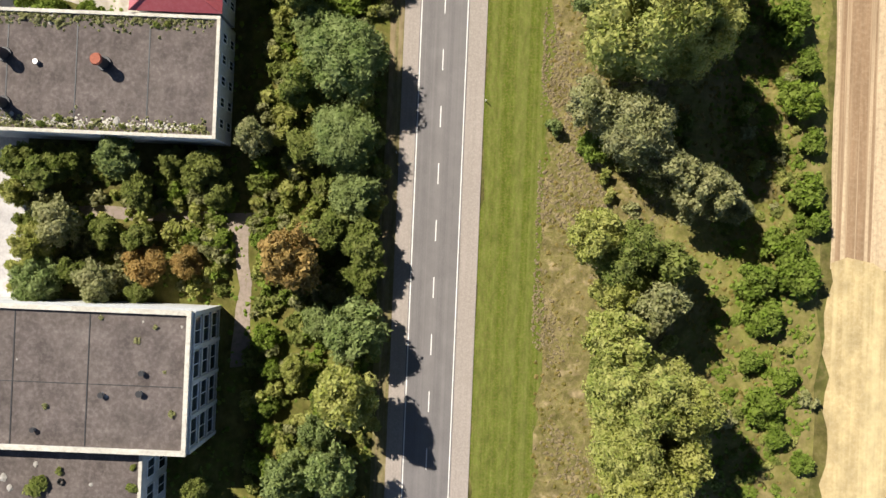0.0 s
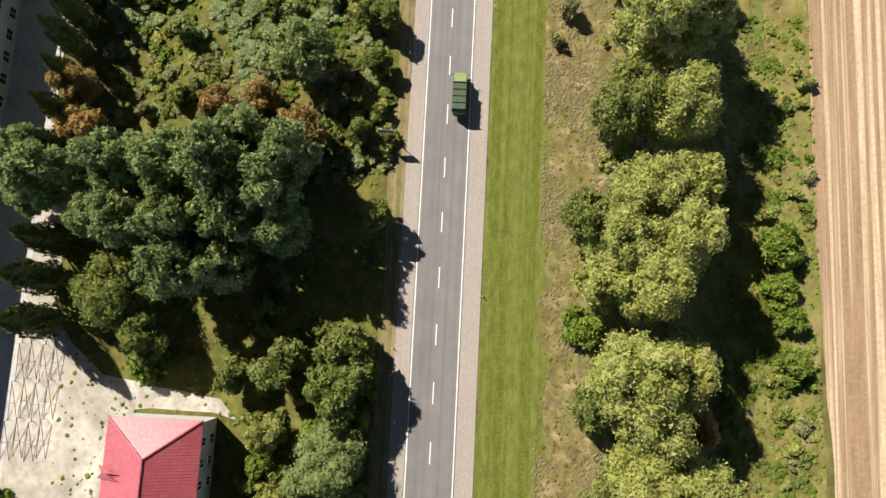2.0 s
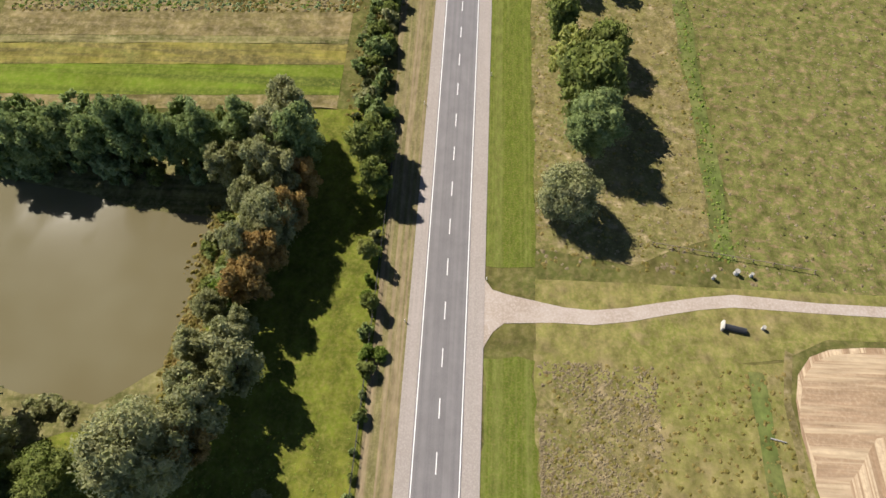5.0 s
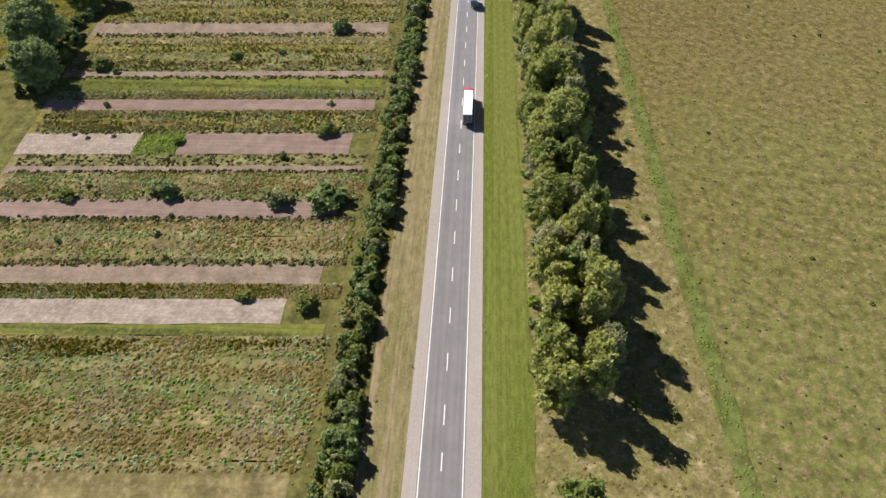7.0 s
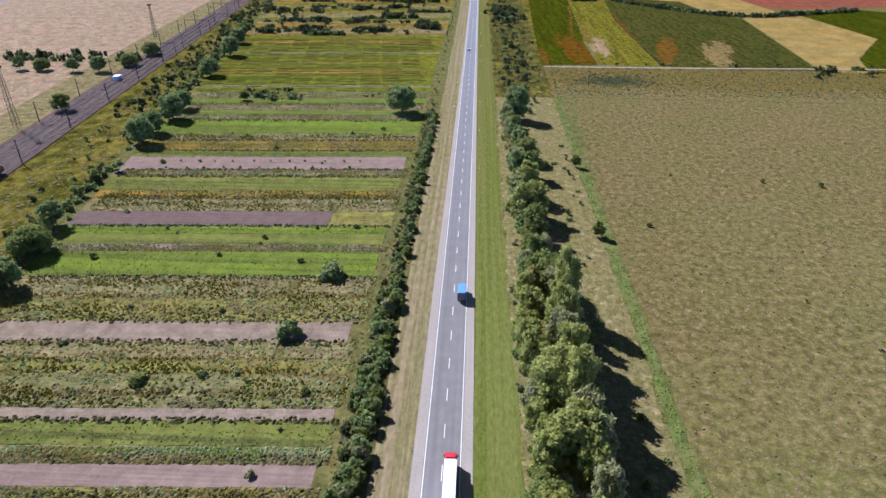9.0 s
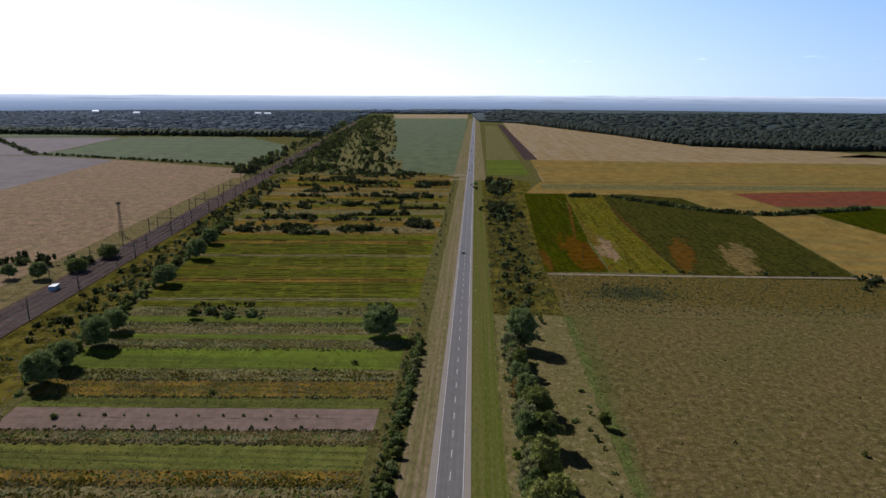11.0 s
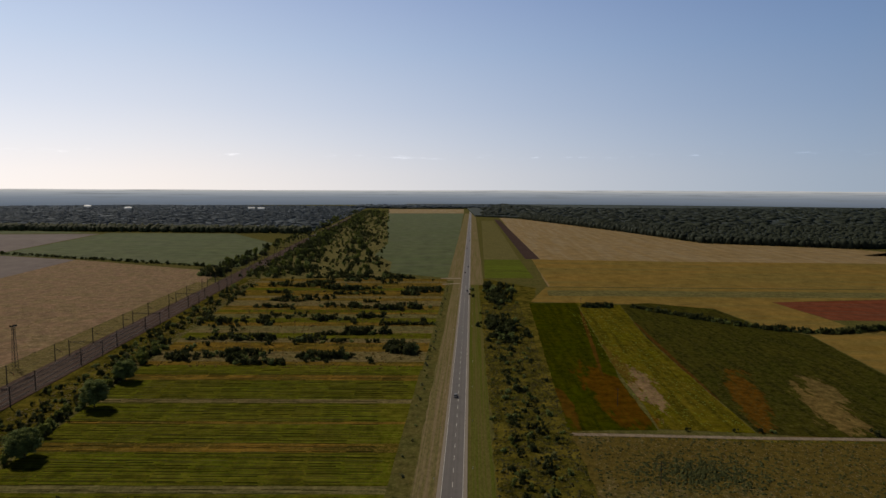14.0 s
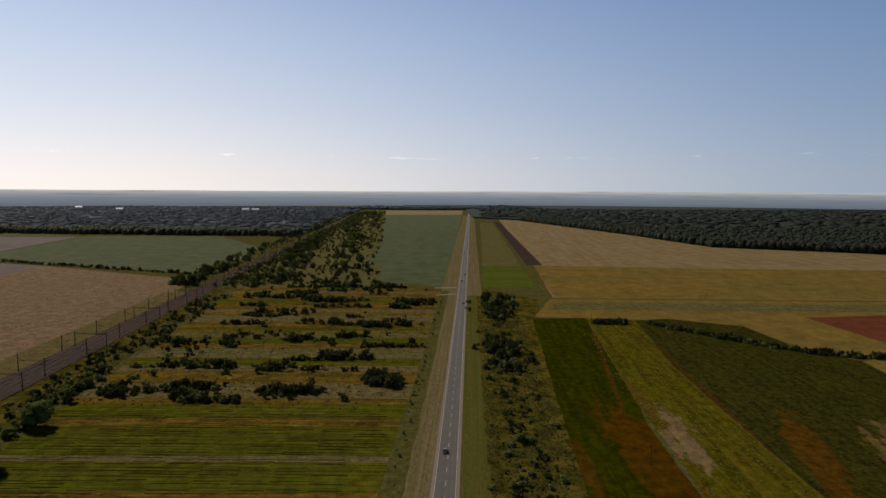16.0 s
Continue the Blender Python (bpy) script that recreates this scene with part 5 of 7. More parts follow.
# ---- tussocks, weeds and far woods as masses ----
def tussocks(name, material, seed, n, where, size, label, flat=0.42, z=0.0):
    """Many small clumps of blades in one mass."""
    rng = np.random.default_rng(seed)
    m = 5
    at = np.array([where(rng) for _ in range(n)])
    s = size * rng.uniform(0.45, 1.3, n)
    a = rng.uniform(0, 6.28, n)[:, None] + np.arange(m) * 2 * math.pi / m + rng.uniform(-0.3, 0.3, (n, m))
    q = s[:, None] * rng.uniform(0.6, 1.2, (n, m))
    v = np.zeros((n, m + 1, 3))
    v[:, :m, 0], v[:, :m, 1] = at[:, :1] + np.cos(a) * q, at[:, 1:] + np.sin(a) * q
    v[:, m, :2] = at + rng.uniform(-0.3, 0.3, (n, 2)) * s[:, None]
    v[:, m, 2] = s * flat * rng.uniform(0.6, 1.4, n)
    v[:, :, 2] += z
    k = np.arange(m)
    tri = np.stack([k, (k + 1) % m, np.full(m, m)], 1)
    f = (np.arange(n)[:, None, None] * (m + 1) + tri[None]).reshape(-1, 3)
    return tagged(new(name, quick_mesh(name, v.reshape(-1, 3), f, material)), label, "grass", "", "stuff")


def box_of(x0, x1, y0, y1):
    return lambda g: (g.uniform(x0, x1), g.uniform(y0, y1))


def clumpy(x0, x1, y0, y1):
    """Places that gather in drifts and thin out towards x1."""
    def where(g):
        while True:
            x, y = x0 + (x1 - x0) * g.uniform() ** 1.3, g.uniform(y0, y1)
            if math.sin(x * 0.5 + y * 0.13) + math.sin(y * 0.31 + x * 0.2) + math.sin(y * 0.07) + g.normal() * 0.6 > 0.4:
                return x, y
    return where


tussocks("dry_tussocks", LEAF["Q"], 1, 13000, clumpy(16.3, 36, -45, 214), 0.36, "scattered straw-coloured grass tussocks", 0.4)
tussocks("green_weeds", LEAF["W"], 2, 6500, box_of(17, 57.5, -45, 214), 0.5, "scattered olive-green weeds", 0.3)
tussocks("shrub_weeds", LEAF["S"], 19, 2200, box_of(44, 62, -45, 130), 0.5, "bright green weeds between shrubs", 0.6)
tussocks("belt_weeds", LEAF["W"], 3, 5200, box_of(16.5, 52, 232, 690), 0.5, "olive weeds under the tree belt", 0.3)
tussocks("belt_tussocks", LEAF["Q"], 4, 3500, box_of(16.5, 50, 232, 690), 0.45, "straw-coloured tussocks under trees", 0.25)
tussocks("ditch_weeds", LEAF["S"], 5, 1800, lambda g: (51.4 + g.normal() * 1.1, g.uniform(235, 690)), 0.45, "lush green ditch weeds", 0.5)
tussocks("meadow_tussocks", LEAF["Q"], 6, 26000, box_of(54, 240, 230, 762), 0.42, "pale grass tussocks over the meadow", 0.3)
tussocks("meadow_weeds", LEAF["H"], 7, 4500, box_of(54, 240, 230, 762), 0.45, "olive weeds over the meadow", 0.5)
tussocks("hedge_weeds", LEAF["W"], 8, 2600, lambda g: (-19.5 + g.normal() * 2.3, g.uniform(262, 700)), 0.55, "weeds along the hedge", 0.5)
tussocks("lawn_weeds", LEAF["S"], 9, 1400, box_of(-58, -13.5, 156, 200), 0.25, "small green tufts in the lawn", 0.5)
tussocks("wood_weeds", LEAF["S"], 10, 3000, box_of(-60, -9.5, -45, 143), 0.5, "green undergrowth weeds", 0.5)
tussocks("bank_reeds", LEAF["W"], 11, 900, lambda g: (-44.4 + g.normal() * 1.2, g.uniform(203, 242)), 0.6, "reeds along the pond bank", 0.6)


def in_strip(rows, phase=None):
    """Places in the strips; with a phase they gather in drifts."""
    def where(g):
        while True:
            y0, y1 = rows[g.integers(len(rows))]
            x, y = g.uniform(-124 - 0.14 * (y0 - 421), -24), g.uniform(y0, y1)
            if phase is None or math.sin(x * 0.21 + phase) + math.sin(x * 0.067 + y * 0.35 + 2 * phase) + math.sin(y * 0.9 + 3 * phase) + g.normal() * 0.7 > 0.3:
                return x, y + SLANT * (x + 60)
    return where


WEEDY = [(296, 309), (309, 325), (335, 339), (345, 360), (367.5, 378), (396, 407.5), (413.5, 418), (430, 455), (464, 488), (503.5, 508), (534, 553), (567, 575), (598, 622), (643, 653), (659, 674), (682, 697)]
tussocks("allotment_weeds", LEAF["W"], 12, 26000, in_strip(WEEDY, 0.0), 0.6, "olive and tan weeds in the strips", 0.45)
tussocks("allotment_dark_weeds", LEAF["H"], 13, 8500, in_strip([(366.5, 371), (381, 386), (395.5, 399), (403, 407), (413.5, 416), (430, 436), (453, 456), (463, 468), (486, 488.5), (640, 645), (669, 675), (344.5, 346.5), (359, 361), (378, 379), (425, 427), (521, 523), (544, 547), (566, 569), (574, 576), (597, 599), (611, 613)]), 0.65, "dark green weeds in the strips", 0.6)
tussocks("flower_weeds", LEAF["N"], 29, 8000, in_strip([(476, 486), (534, 544), (612, 621), (320, 324), (335, 339), (396, 406), (430, 440), (442, 448), (464, 476), (545, 552)], 4.0), 0.45, "yellow flowering weeds in the strips", 1.1)
tussocks("green_strip_weeds", LEAF["S"], 41, 9000, in_strip(WEEDY, 5.0), 0.55, "fresh green weeds in the strips", 0.5)
tussocks("grey_strip_weeds", LEAF["C"], 42, 9000, in_strip(WEEDY, 1.0), 0.55, "pale grey-green weeds in the strips", 0.6)
tussocks("straw_weeds", LEAF["Q"], 30, 17000, in_strip(WEEDY, 2.0), 0.5, "pale dry weeds in the strips", 0.5)
tussocks("crop_rows", LEAF["S"], 14, 4200, in_strip([(418.5, 426), (488, 503), (516, 522), (553, 567), (590, 598), (622, 643)]), 0.32, "low bright green crop plants", 0.7)
tussocks("crop_square", LEAF["S"], 15, 500, lambda g: (g.uniform(-89, -77.5), g.uniform(385.5, 395.5)), 0.5, "dense bright green potato plants", 0.5)
tussocks("plot_weeds", LEAF["P"], 16, 5000, lambda g: (g.uniform(-190, -24), g.uniform(860, 1240)), 0.9, "weeds over the far plots", 0.5)
def drift(x0, x1, y0, y1, soft):
    """Places over a patch, thinning out past its edges."""
    return lambda g: (g.uniform(x0, x1) + g.normal() * soft, g.uniform(y0, y1) + g.normal() * soft * 2)


tussocks("green_leaves", LEAF["S"], 36, 1200, drift(92, 128, 780, 1060, 2.0), 0.7, "leafy plants in the light green crop", 0.25)
tussocks("meadow_dark_weeds", LEAF["K"], 37, 1300, lambda g: (92 + g.normal() * 12, 730 + g.normal() * 7), 0.8, "dark brown-green weeds in a hollow", 0.5)
tussocks("meadow_far_weeds", LEAF["K"], 39, 3000, box_of(52, 260, 695, 764), 0.7, "dark weeds over the meadow", 0.5)
tussocks("wedge_tussocks", LEAF["Q"], 40, 3500, lambda g: (lambda y: (-128 - 0.14 * (y - 421) - 40 * g.uniform() * (1 - (y - 421) / 1100), y))(g.uniform(440, 1230)), 0.8, "straw tussocks beside the railway", 0.35)
tussocks("scrub_weeds", LEAF["H"], 17, 4000, lambda g: (g.uniform(16, 50), g.uniform(690, 1080)), 0.8, "dark weeds over the scrubland", 0.5)
tussocks("pasture_weeds", LEAF["Q"], 18, 4000, lambda g: (g.uniform(-420, -250), g.uniform(600, 1280)), 0.7, "pale tussocks over the pasture")


def crop_ridges(name, material, seed, lines, step, label, height=0.35, width=0.5, gaps=0.15):
    """Low leafy ridges of row crops: lines are pairs of end points, broken here and there."""
    rng = np.random.default_rng(seed)
    v, f = [], []
    for a, b in lines:
        a, b = np.array(a), np.array(b)
        d = (b - a) / np.linalg.norm(b - a)
        side = np.array([-d[1], d[0]])
        n = int(np.linalg.norm(b - a) / step)
        for k in range(n):
            if rng.uniform() < gaps:
                continue
            p, q = a + d * step * k, a + d * step * (k + rng.uniform(0.7, 1.1))
            w, h, o = width * rng.uniform(0.5, 1.3), height * rng.uniform(0.4, 1.4), side * rng.normal() * 0.25
            base = len(v)
            for e in (p + o, q + o):
                v += [(*(e - side * w), 0.03), (*(e + side * w), 0.03), (*e, h)]
            f += [(base, base + 3, base + 5), (base, base + 5, base + 2), (base + 1, base + 2, base + 5), (base + 1, base + 5, base + 4)]
    return tagged(new(name, quick_mesh(name, np.array(v), np.array(f), material)), label, "crop", "", "stuff")


_lines = []
_y = 698.0
_plots = random.Random(17)
while _y < 857:
    _a = -126 - 0.14 * (_y - 421) + 2
    _lines.append(((_a, _y + SLANT * (_a + 60)), (-25, _y + SLANT * 35)))
    _y += _plots.uniform(1.6, 3.4)
crop_ridges("crop_ridges", LEAF["H"], 61, _lines, 14.0, "dark green ridges of a row crop", 0.2, 0.2, 0.04)


def woods(name, material, seed, n, where, size, label, tall=1.25):
    """Far woodland: many rough low crowns joined in one mass."""
    rng = np.random.default_rng(seed)
    ico = bmesh.new()
    bmesh.ops.create_icosphere(ico, subdivisions=1, radius=1.0)
    iv = np.array([v.co[:] for v in ico.verts])
    jf = np.array([[v.index for v in f.verts] for f in ico.faces])
    ico.free()
    verts, faces = [], []
    for k in range(n):
        x, y = where(rng)
        s = size(x, y) * rng.uniform(0.65, 1.3)
        q = iv * (1 + rng.uniform(-0.28, 0.28, (len(iv), 1))) * np.array([s, s, s * tall]) + np.array([x, y, s * tall * 0.85])
        b = len(verts)
        verts += list(q)
        faces += list(jf + b)
    ob = new(name, quick_mesh(name, np.array(verts), np.array(faces), material, True))
    return tagged(ob, label, "woodland", "", "stuff")


def forest_front(x):
    """How far up the road the edge of the eastern forest lies."""
    pts = [(192, 2854), (392, 2149), (469, 1800), (700, 1690), (1100, 1680), (3000, 1900), (5000, 2000)]
    for (a, b), (c, d) in zip(pts, pts[1:]):
        if a <= x <= c:
            return b + (d - b) * (x - a) / (c - a)
    return 2000


def east_forest(depth0, depth1):
    def where(g):
        x = 192 + 2600 * g.uniform() ** 1.3
        return x, forest_front(x) + depth0 + (depth1 - depth0) * g.uniform()
    return where


woods("east_forest_edge", LEAF["F"], 1, 4200, east_forest(0, 60), lambda x, y: 5.6, "dense dark forest edge")
woods("east_forest", LEAF["F"], 2, 12000, east_forest(40, 700), lambda x, y: 5.6, "dense dark green forest canopy", 0.9)
def far_forest(g):
    x = g.uniform(60, 4200)
    near = 3050 if x < 192 else forest_front(x) + 550
    return x, near + 1900 * g.uniform()


woods("far_forest", LEAF["F"], 3, 9000, far_forest, lambda x, y: 17.0, "far dark forest canopy", 0.34)
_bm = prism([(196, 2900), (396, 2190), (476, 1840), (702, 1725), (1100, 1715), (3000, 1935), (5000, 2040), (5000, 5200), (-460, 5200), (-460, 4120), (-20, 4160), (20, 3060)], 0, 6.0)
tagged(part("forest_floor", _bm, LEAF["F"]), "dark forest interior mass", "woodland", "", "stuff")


def rail_x(y):
    return -200 - 0.108 * (y - 600)


def field_edge_x(y):
    return -98 - 0.14 * (y - 1296) if y < 1750 else -160 - 0.13 * (y - 1750)


def rail_wood(g):
    y = 1250 + 2500 * g.uniform() ** 1.3
    if g.uniform() < 0.16:
        return rail_x(y) - 24 - 34 * g.uniform(), y
    wide = max(30.0, field_edge_x(y) - rail_x(y) - 12)
    return rail_x(y) + 10 + wide * g.uniform() ** 2.4 + g.normal() * 6, y + g.normal() * 10


_rngn = np.random.default_rng(4)
for _i in range(2200):
    _x, _y = rail_wood(_rngn)
    scrub(_rng.choice("KKDKG"), _x, _y, (3.0 + 2.4 * (0.5 + 0.5 * math.sin(_x * 0.07 + _y * 0.013))) * _rng.uniform(0.6, 1.4), 1.25)
for _i in range(260):
    _y = _rng.uniform(640, 1180)
    scrub(_rng.choice("KKD"), rail_x(_y) + 10 + 26 * _rng.random(), _y, _rng.uniform(1.2, 2.8), 1.1)
for _i in range(150):
    _x = _rng.uniform(-760, -315)
    scrub(_rng.choice("KKD"), _x, 1330 - (_x + 307) * 0.36 + _rng.gauss(0, 3), _rng.uniform(1.8, 4.2), 1.1)
for _i in range(140):
    _x = _rng.uniform(-1150, -760)
    scrub(_rng.choice("KKD"), _x, 1475 - (_x + 755) * 1.05 + _rng.gauss(0, 5), _rng.uniform(2.5, 5.0), 1.1)
for _i in range(46):
    scrub(_rng.choice("KKD"), _rng.uniform(-330, -236), 770 + _rng.gauss(0, 3), _rng.uniform(2.4, 4.4), 1.5)
settle(" trees and bushes along the railway and field edges")
woods("west_wood_edge", LEAF["L"], 9, 1500, lambda g: (lambda x: (x, 2010 + 0.05 * (-x - 400) + 90 * g.uniform()))(g.uniform(-1900, -400)), lambda x, y: 6.0, "edge of the western woods")
# these far woods carry the haze in their leaf colour
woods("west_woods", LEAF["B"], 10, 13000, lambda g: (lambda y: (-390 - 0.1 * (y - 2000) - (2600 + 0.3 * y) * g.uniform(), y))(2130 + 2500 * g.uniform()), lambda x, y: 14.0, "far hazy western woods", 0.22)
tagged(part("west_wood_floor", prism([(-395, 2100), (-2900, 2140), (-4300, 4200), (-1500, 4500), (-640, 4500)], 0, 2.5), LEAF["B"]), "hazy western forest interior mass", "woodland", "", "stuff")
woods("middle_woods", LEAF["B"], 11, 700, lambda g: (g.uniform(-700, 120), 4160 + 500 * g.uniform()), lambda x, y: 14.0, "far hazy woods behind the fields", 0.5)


# distance: hazy rim of the plain, and the bright haze low in the sky all round, both glowing
M_RIM, _nt, _p = shader("glowing hazy distance", 1.0, 0, 0)
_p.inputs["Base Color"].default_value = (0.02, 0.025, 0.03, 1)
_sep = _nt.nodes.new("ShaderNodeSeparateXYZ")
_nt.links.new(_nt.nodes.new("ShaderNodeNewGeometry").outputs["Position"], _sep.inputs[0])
# haze painted as glow: dim blue at the foot, pale towards the top
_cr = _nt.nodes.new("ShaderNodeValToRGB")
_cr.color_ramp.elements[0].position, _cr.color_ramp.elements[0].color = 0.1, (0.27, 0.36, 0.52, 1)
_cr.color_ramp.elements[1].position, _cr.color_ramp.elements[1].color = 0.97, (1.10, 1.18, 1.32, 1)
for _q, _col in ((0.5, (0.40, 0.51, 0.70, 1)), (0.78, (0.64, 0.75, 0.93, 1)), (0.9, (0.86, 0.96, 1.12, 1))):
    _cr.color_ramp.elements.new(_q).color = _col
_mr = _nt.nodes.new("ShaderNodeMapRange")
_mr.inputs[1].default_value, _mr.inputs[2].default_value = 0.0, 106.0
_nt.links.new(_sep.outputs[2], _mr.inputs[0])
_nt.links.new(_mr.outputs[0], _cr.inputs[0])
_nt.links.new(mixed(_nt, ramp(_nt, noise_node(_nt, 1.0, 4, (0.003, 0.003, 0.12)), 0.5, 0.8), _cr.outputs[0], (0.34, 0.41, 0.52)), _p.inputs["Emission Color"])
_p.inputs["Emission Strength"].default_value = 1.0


def ring(name, material, label, radius, base, height, steps=120):
    v, f = [], []
    for i in range(steps):
        a = 2 * math.pi * i / steps
        x, y = radius * math.sin(a), 480 + radius * math.cos(a)
        v += [(x, y, base), (x, y, height(i))]
        j = (i + 1) % steps
        f.append((2 * i, 2 * j, 2 * j + 1, 2 * i + 1))
    return tagged(new(name, mesh_of(name, v, f, material)), label, "backdrop", "", "structure")


ring("backdrop", M_RIM, "glowing rim of distant low hills with painted blue haze", 4700, -5, lambda i: 105 + 1.5 * math.sin(i * 0.42) + math.sin(i * 1.7))
# added ring whose glow brightens the low sky in front of the world
M_HAZE = bpy.data.materials.new("glowing low sky haze")
M_HAZE.use_nodes = True
_nt = M_HAZE.node_tree
_nt.nodes.remove(_nt.nodes["Principled BSDF"])
_em, _tr, _add = _nt.nodes.new("ShaderNodeEmission"), _nt.nodes.new("ShaderNodeBsdfTransparent"), _nt.nodes.new("ShaderNodeAddShader")
_sep = _nt.nodes.new("ShaderNodeSeparateXYZ")
_nt.links.new(_nt.nodes.new("ShaderNodeNewGeometry").outputs["Position"], _sep.inputs[0])
_cr = _nt.nodes.new("ShaderNodeValToRGB")
_cr.color_ramp.elements[0].position, _cr.color_ramp.elements[0].color = 0.0, (1.48, 1.46, 1.48, 1)
_cr.color_ramp.elements[1].position, _cr.color_ramp.elements[1].color = 1.0, (0, 0, 0, 1)
for _q, _col in ((0.05, (1.42, 1.42, 1.48, 1)), (0.14, (1.22, 1.31, 1.48, 1)), (0.235, (1.03, 1.18, 1.44, 1)), (0.406, (0.78, 1.0, 1.36, 1)), (0.56, (0.61, 0.82, 1.24, 1)), (0.68, (0.12, 0.17, 0.30, 1))):
    _e = _cr.color_ramp.elements.new(_q)
    _e.color = _col
_mr = _nt.nodes.new("ShaderNodeMapRange")
_mr.inputs[1].default_value, _mr.inputs[2].default_value = 100.0, 2600.0
_nt.links.new(_sep.outputs[2], _mr.inputs[0])
_nt.links.new(_mr.outputs[0], _cr.inputs[0])
_cl = ramp(_nt, noise_node(_nt, 1.0, 5, (0.0045, 0.0045, 0.06)), 0.58, 0.68)


def sum_node(op, a, b, c=0.0):
    m = _nt.nodes.new("ShaderNodeMath")
    m.operation = op
    m.use_clamp = op == 'SUBTRACT'
    for v, k in ((a, 0), (b, 1), (c, 2)):
        if isinstance(v, float):
            m.inputs[k].default_value = v
        else:
            _nt.links.new(v, m.inputs[k])
    return m.outputs[0]


# brightest towards the sun, falling off smoothly all round
_cos = sum_node('ADD', sum_node('MULTIPLY', _sep.outputs[0], -math.sin(radians(SUN_AZ)) / 4760), sum_node('MULTIPLY', sum_node('ADD', _sep.outputs[1], -480.0), math.cos(radians(SUN_AZ)) / 4760))
_side = sum_node('MULTIPLY_ADD', sum_node('POWER', sum_node('MULTIPLY_ADD', _cos, 0.5, 0.5), 3.0), 1.18, 0.47)
_tint = mixed(_nt, ramp(_nt, _cos, 0.92, 0.20), (0.92, 0.95, 1.04), (0.69, 0.94, 1.32))
_blue = _nt.nodes.new("ShaderNodeMix")
_blue.data_type, _blue.blend_type = 'RGBA', 'MULTIPLY'
_blue.inputs[0].default_value = 1.0
_nt.links.new(_cr.outputs[0], _blue.inputs[6])
_nt.links.new(_tint, _blue.inputs[7])
_nt.links.new(_blue.outputs[2], _em.inputs[0])
_far = sum_node('ABSOLUTE', sum_node('ADD', _sep.outputs[2], -348.0), 0.0)
_win = sum_node('MULTIPLY', sum_node('SUBTRACT', 1.0, sum_node('MULTIPLY', _far, 0.045)), 0.32)
_cm = _nt.nodes.new("ShaderNodeMath")
_cm.operation = 'MULTIPLY_ADD'
_nt.links.new(_cl, _cm.inputs[0])
_nt.links.new(_win, _cm.inputs[1])
_cm.inputs[2].default_value = 1.0
_st = _nt.nodes.new("ShaderNodeMath")
_st.operation = 'MULTIPLY'
_nt.links.new(_side, _st.inputs[0])
_nt.links.new(_cm.outputs[0], _st.inputs[1])
_nt.links.new(_st.outputs[0], _em.inputs[1])
_nt.links.new(_em.outputs[0], _add.inputs[0])
_nt.links.new(_tr.outputs[0], _add.inputs[1])
_nt.links.new(_add.outputs[0], _nt.nodes["Material Output"].inputs[0])
ring("sky_backdrop", M_HAZE, "added glowing ring standing for whitish haze low in the sky", 4760, -5, lambda i: 2600)

for _x, _y in ((-2160, 4010), (-1750, 3690), (-1120, 3720), (-1060, 3690)):
    _o = thing("far_barn", pose(_x, _y, 0, 0, 0, 20), "tiny white barn among far woods", "barn", "far barns")
    part("wall", boxes((-16, 16, -9, 9, 0, 11)), M_WHITE, _o)
    part("roof", slab([Vector((-17, -10, 11)), Vector((17, -10, 11)), Vector((17, 10, 17)), Vector((-17, 10, 17))], 0.4), M_WHITE, _o, "white sheet roof")

# ---- buildings ----
def block(parent, x0, x1, y0, y1, h, roof_mat=M_ROOF, cope=0.45, rise=0.35):
    """Walls, flat roof and coping of a flat-roofed building."""
    t = 0.4
    part("wall", boxes((x0, x1, y0, y0 + t, 0, h)), M_WHITEWALL, parent, "weathered white south wall")
    part("wall", boxes((x0, x1, y1 - t, y1, 0, h)), M_WHITEWALL, parent, "weathered white north wall")
    part("wall", boxes((x1 - t, x1, y0 + t, y1 - t, 0, h)), M_WHITEWALL, parent, "weathered white east wall")
    part("wall", boxes((x0, x0 + t, y0 + t, y1 - t, 0, h)), M_WHITEWALL, parent, "weathered white west wall")
    part("roof", boxes((x0 + t, x1 - t, y0 + t, y1 - t, h - 0.4, h - 0.02)), roof_mat, parent, "brown-grey bitumen roof")
    for s in ((x0, x1 + 0.1, y0 - 0.1, y0 + cope), (x0, x1 + 0.1, y1 - cope, y1 + 0.1), (x1 - cope, x1 + 0.1, y0 + cope, y1 - cope)):
        part("coping", boxes((*s, h - 0.02, h + rise), bevel=0.03), M_PARAPET, parent, "pale concrete coping")


def window_mesh(w, h):
    bm = boxes((-0.03, 0.05, -w / 2, w / 2, 0, h))
    me = bpy.data.meshes.new("window")
    bm.to_mesh(me)
    bm.free()
    me.materials.append(M_GLASS)
    fr = boxes((0.0, 0.12, -w / 2 - 0.08, -w / 2, -0.08, h + 0.08), (0.0, 0.12, w / 2, w / 2 + 0.08, -0.08, h + 0.08), (0.0, 0.12, -w / 2, w / 2, h, h + 0.08), (0.0, 0.16, -w / 2, w / 2, -0.08, 0), (0.0, 0.10, -0.04, 0.04, 0, h))
    f2 = bpy.data.meshes.new("window_frame")
    fr.to_mesh(f2)
    fr.free()
    f2.materials.append(M_WHITE)
    return me, f2


def windows_east(parent, x, ys, zs, w, h):
    pane, rim = window_mesh(w, h)
    for y in ys:
        for z in zs:
            p = new("window", pane)
            p.parent, p.location = parent, (x, y, z)
            f = new("window_frame", rim)
            f.parent = p


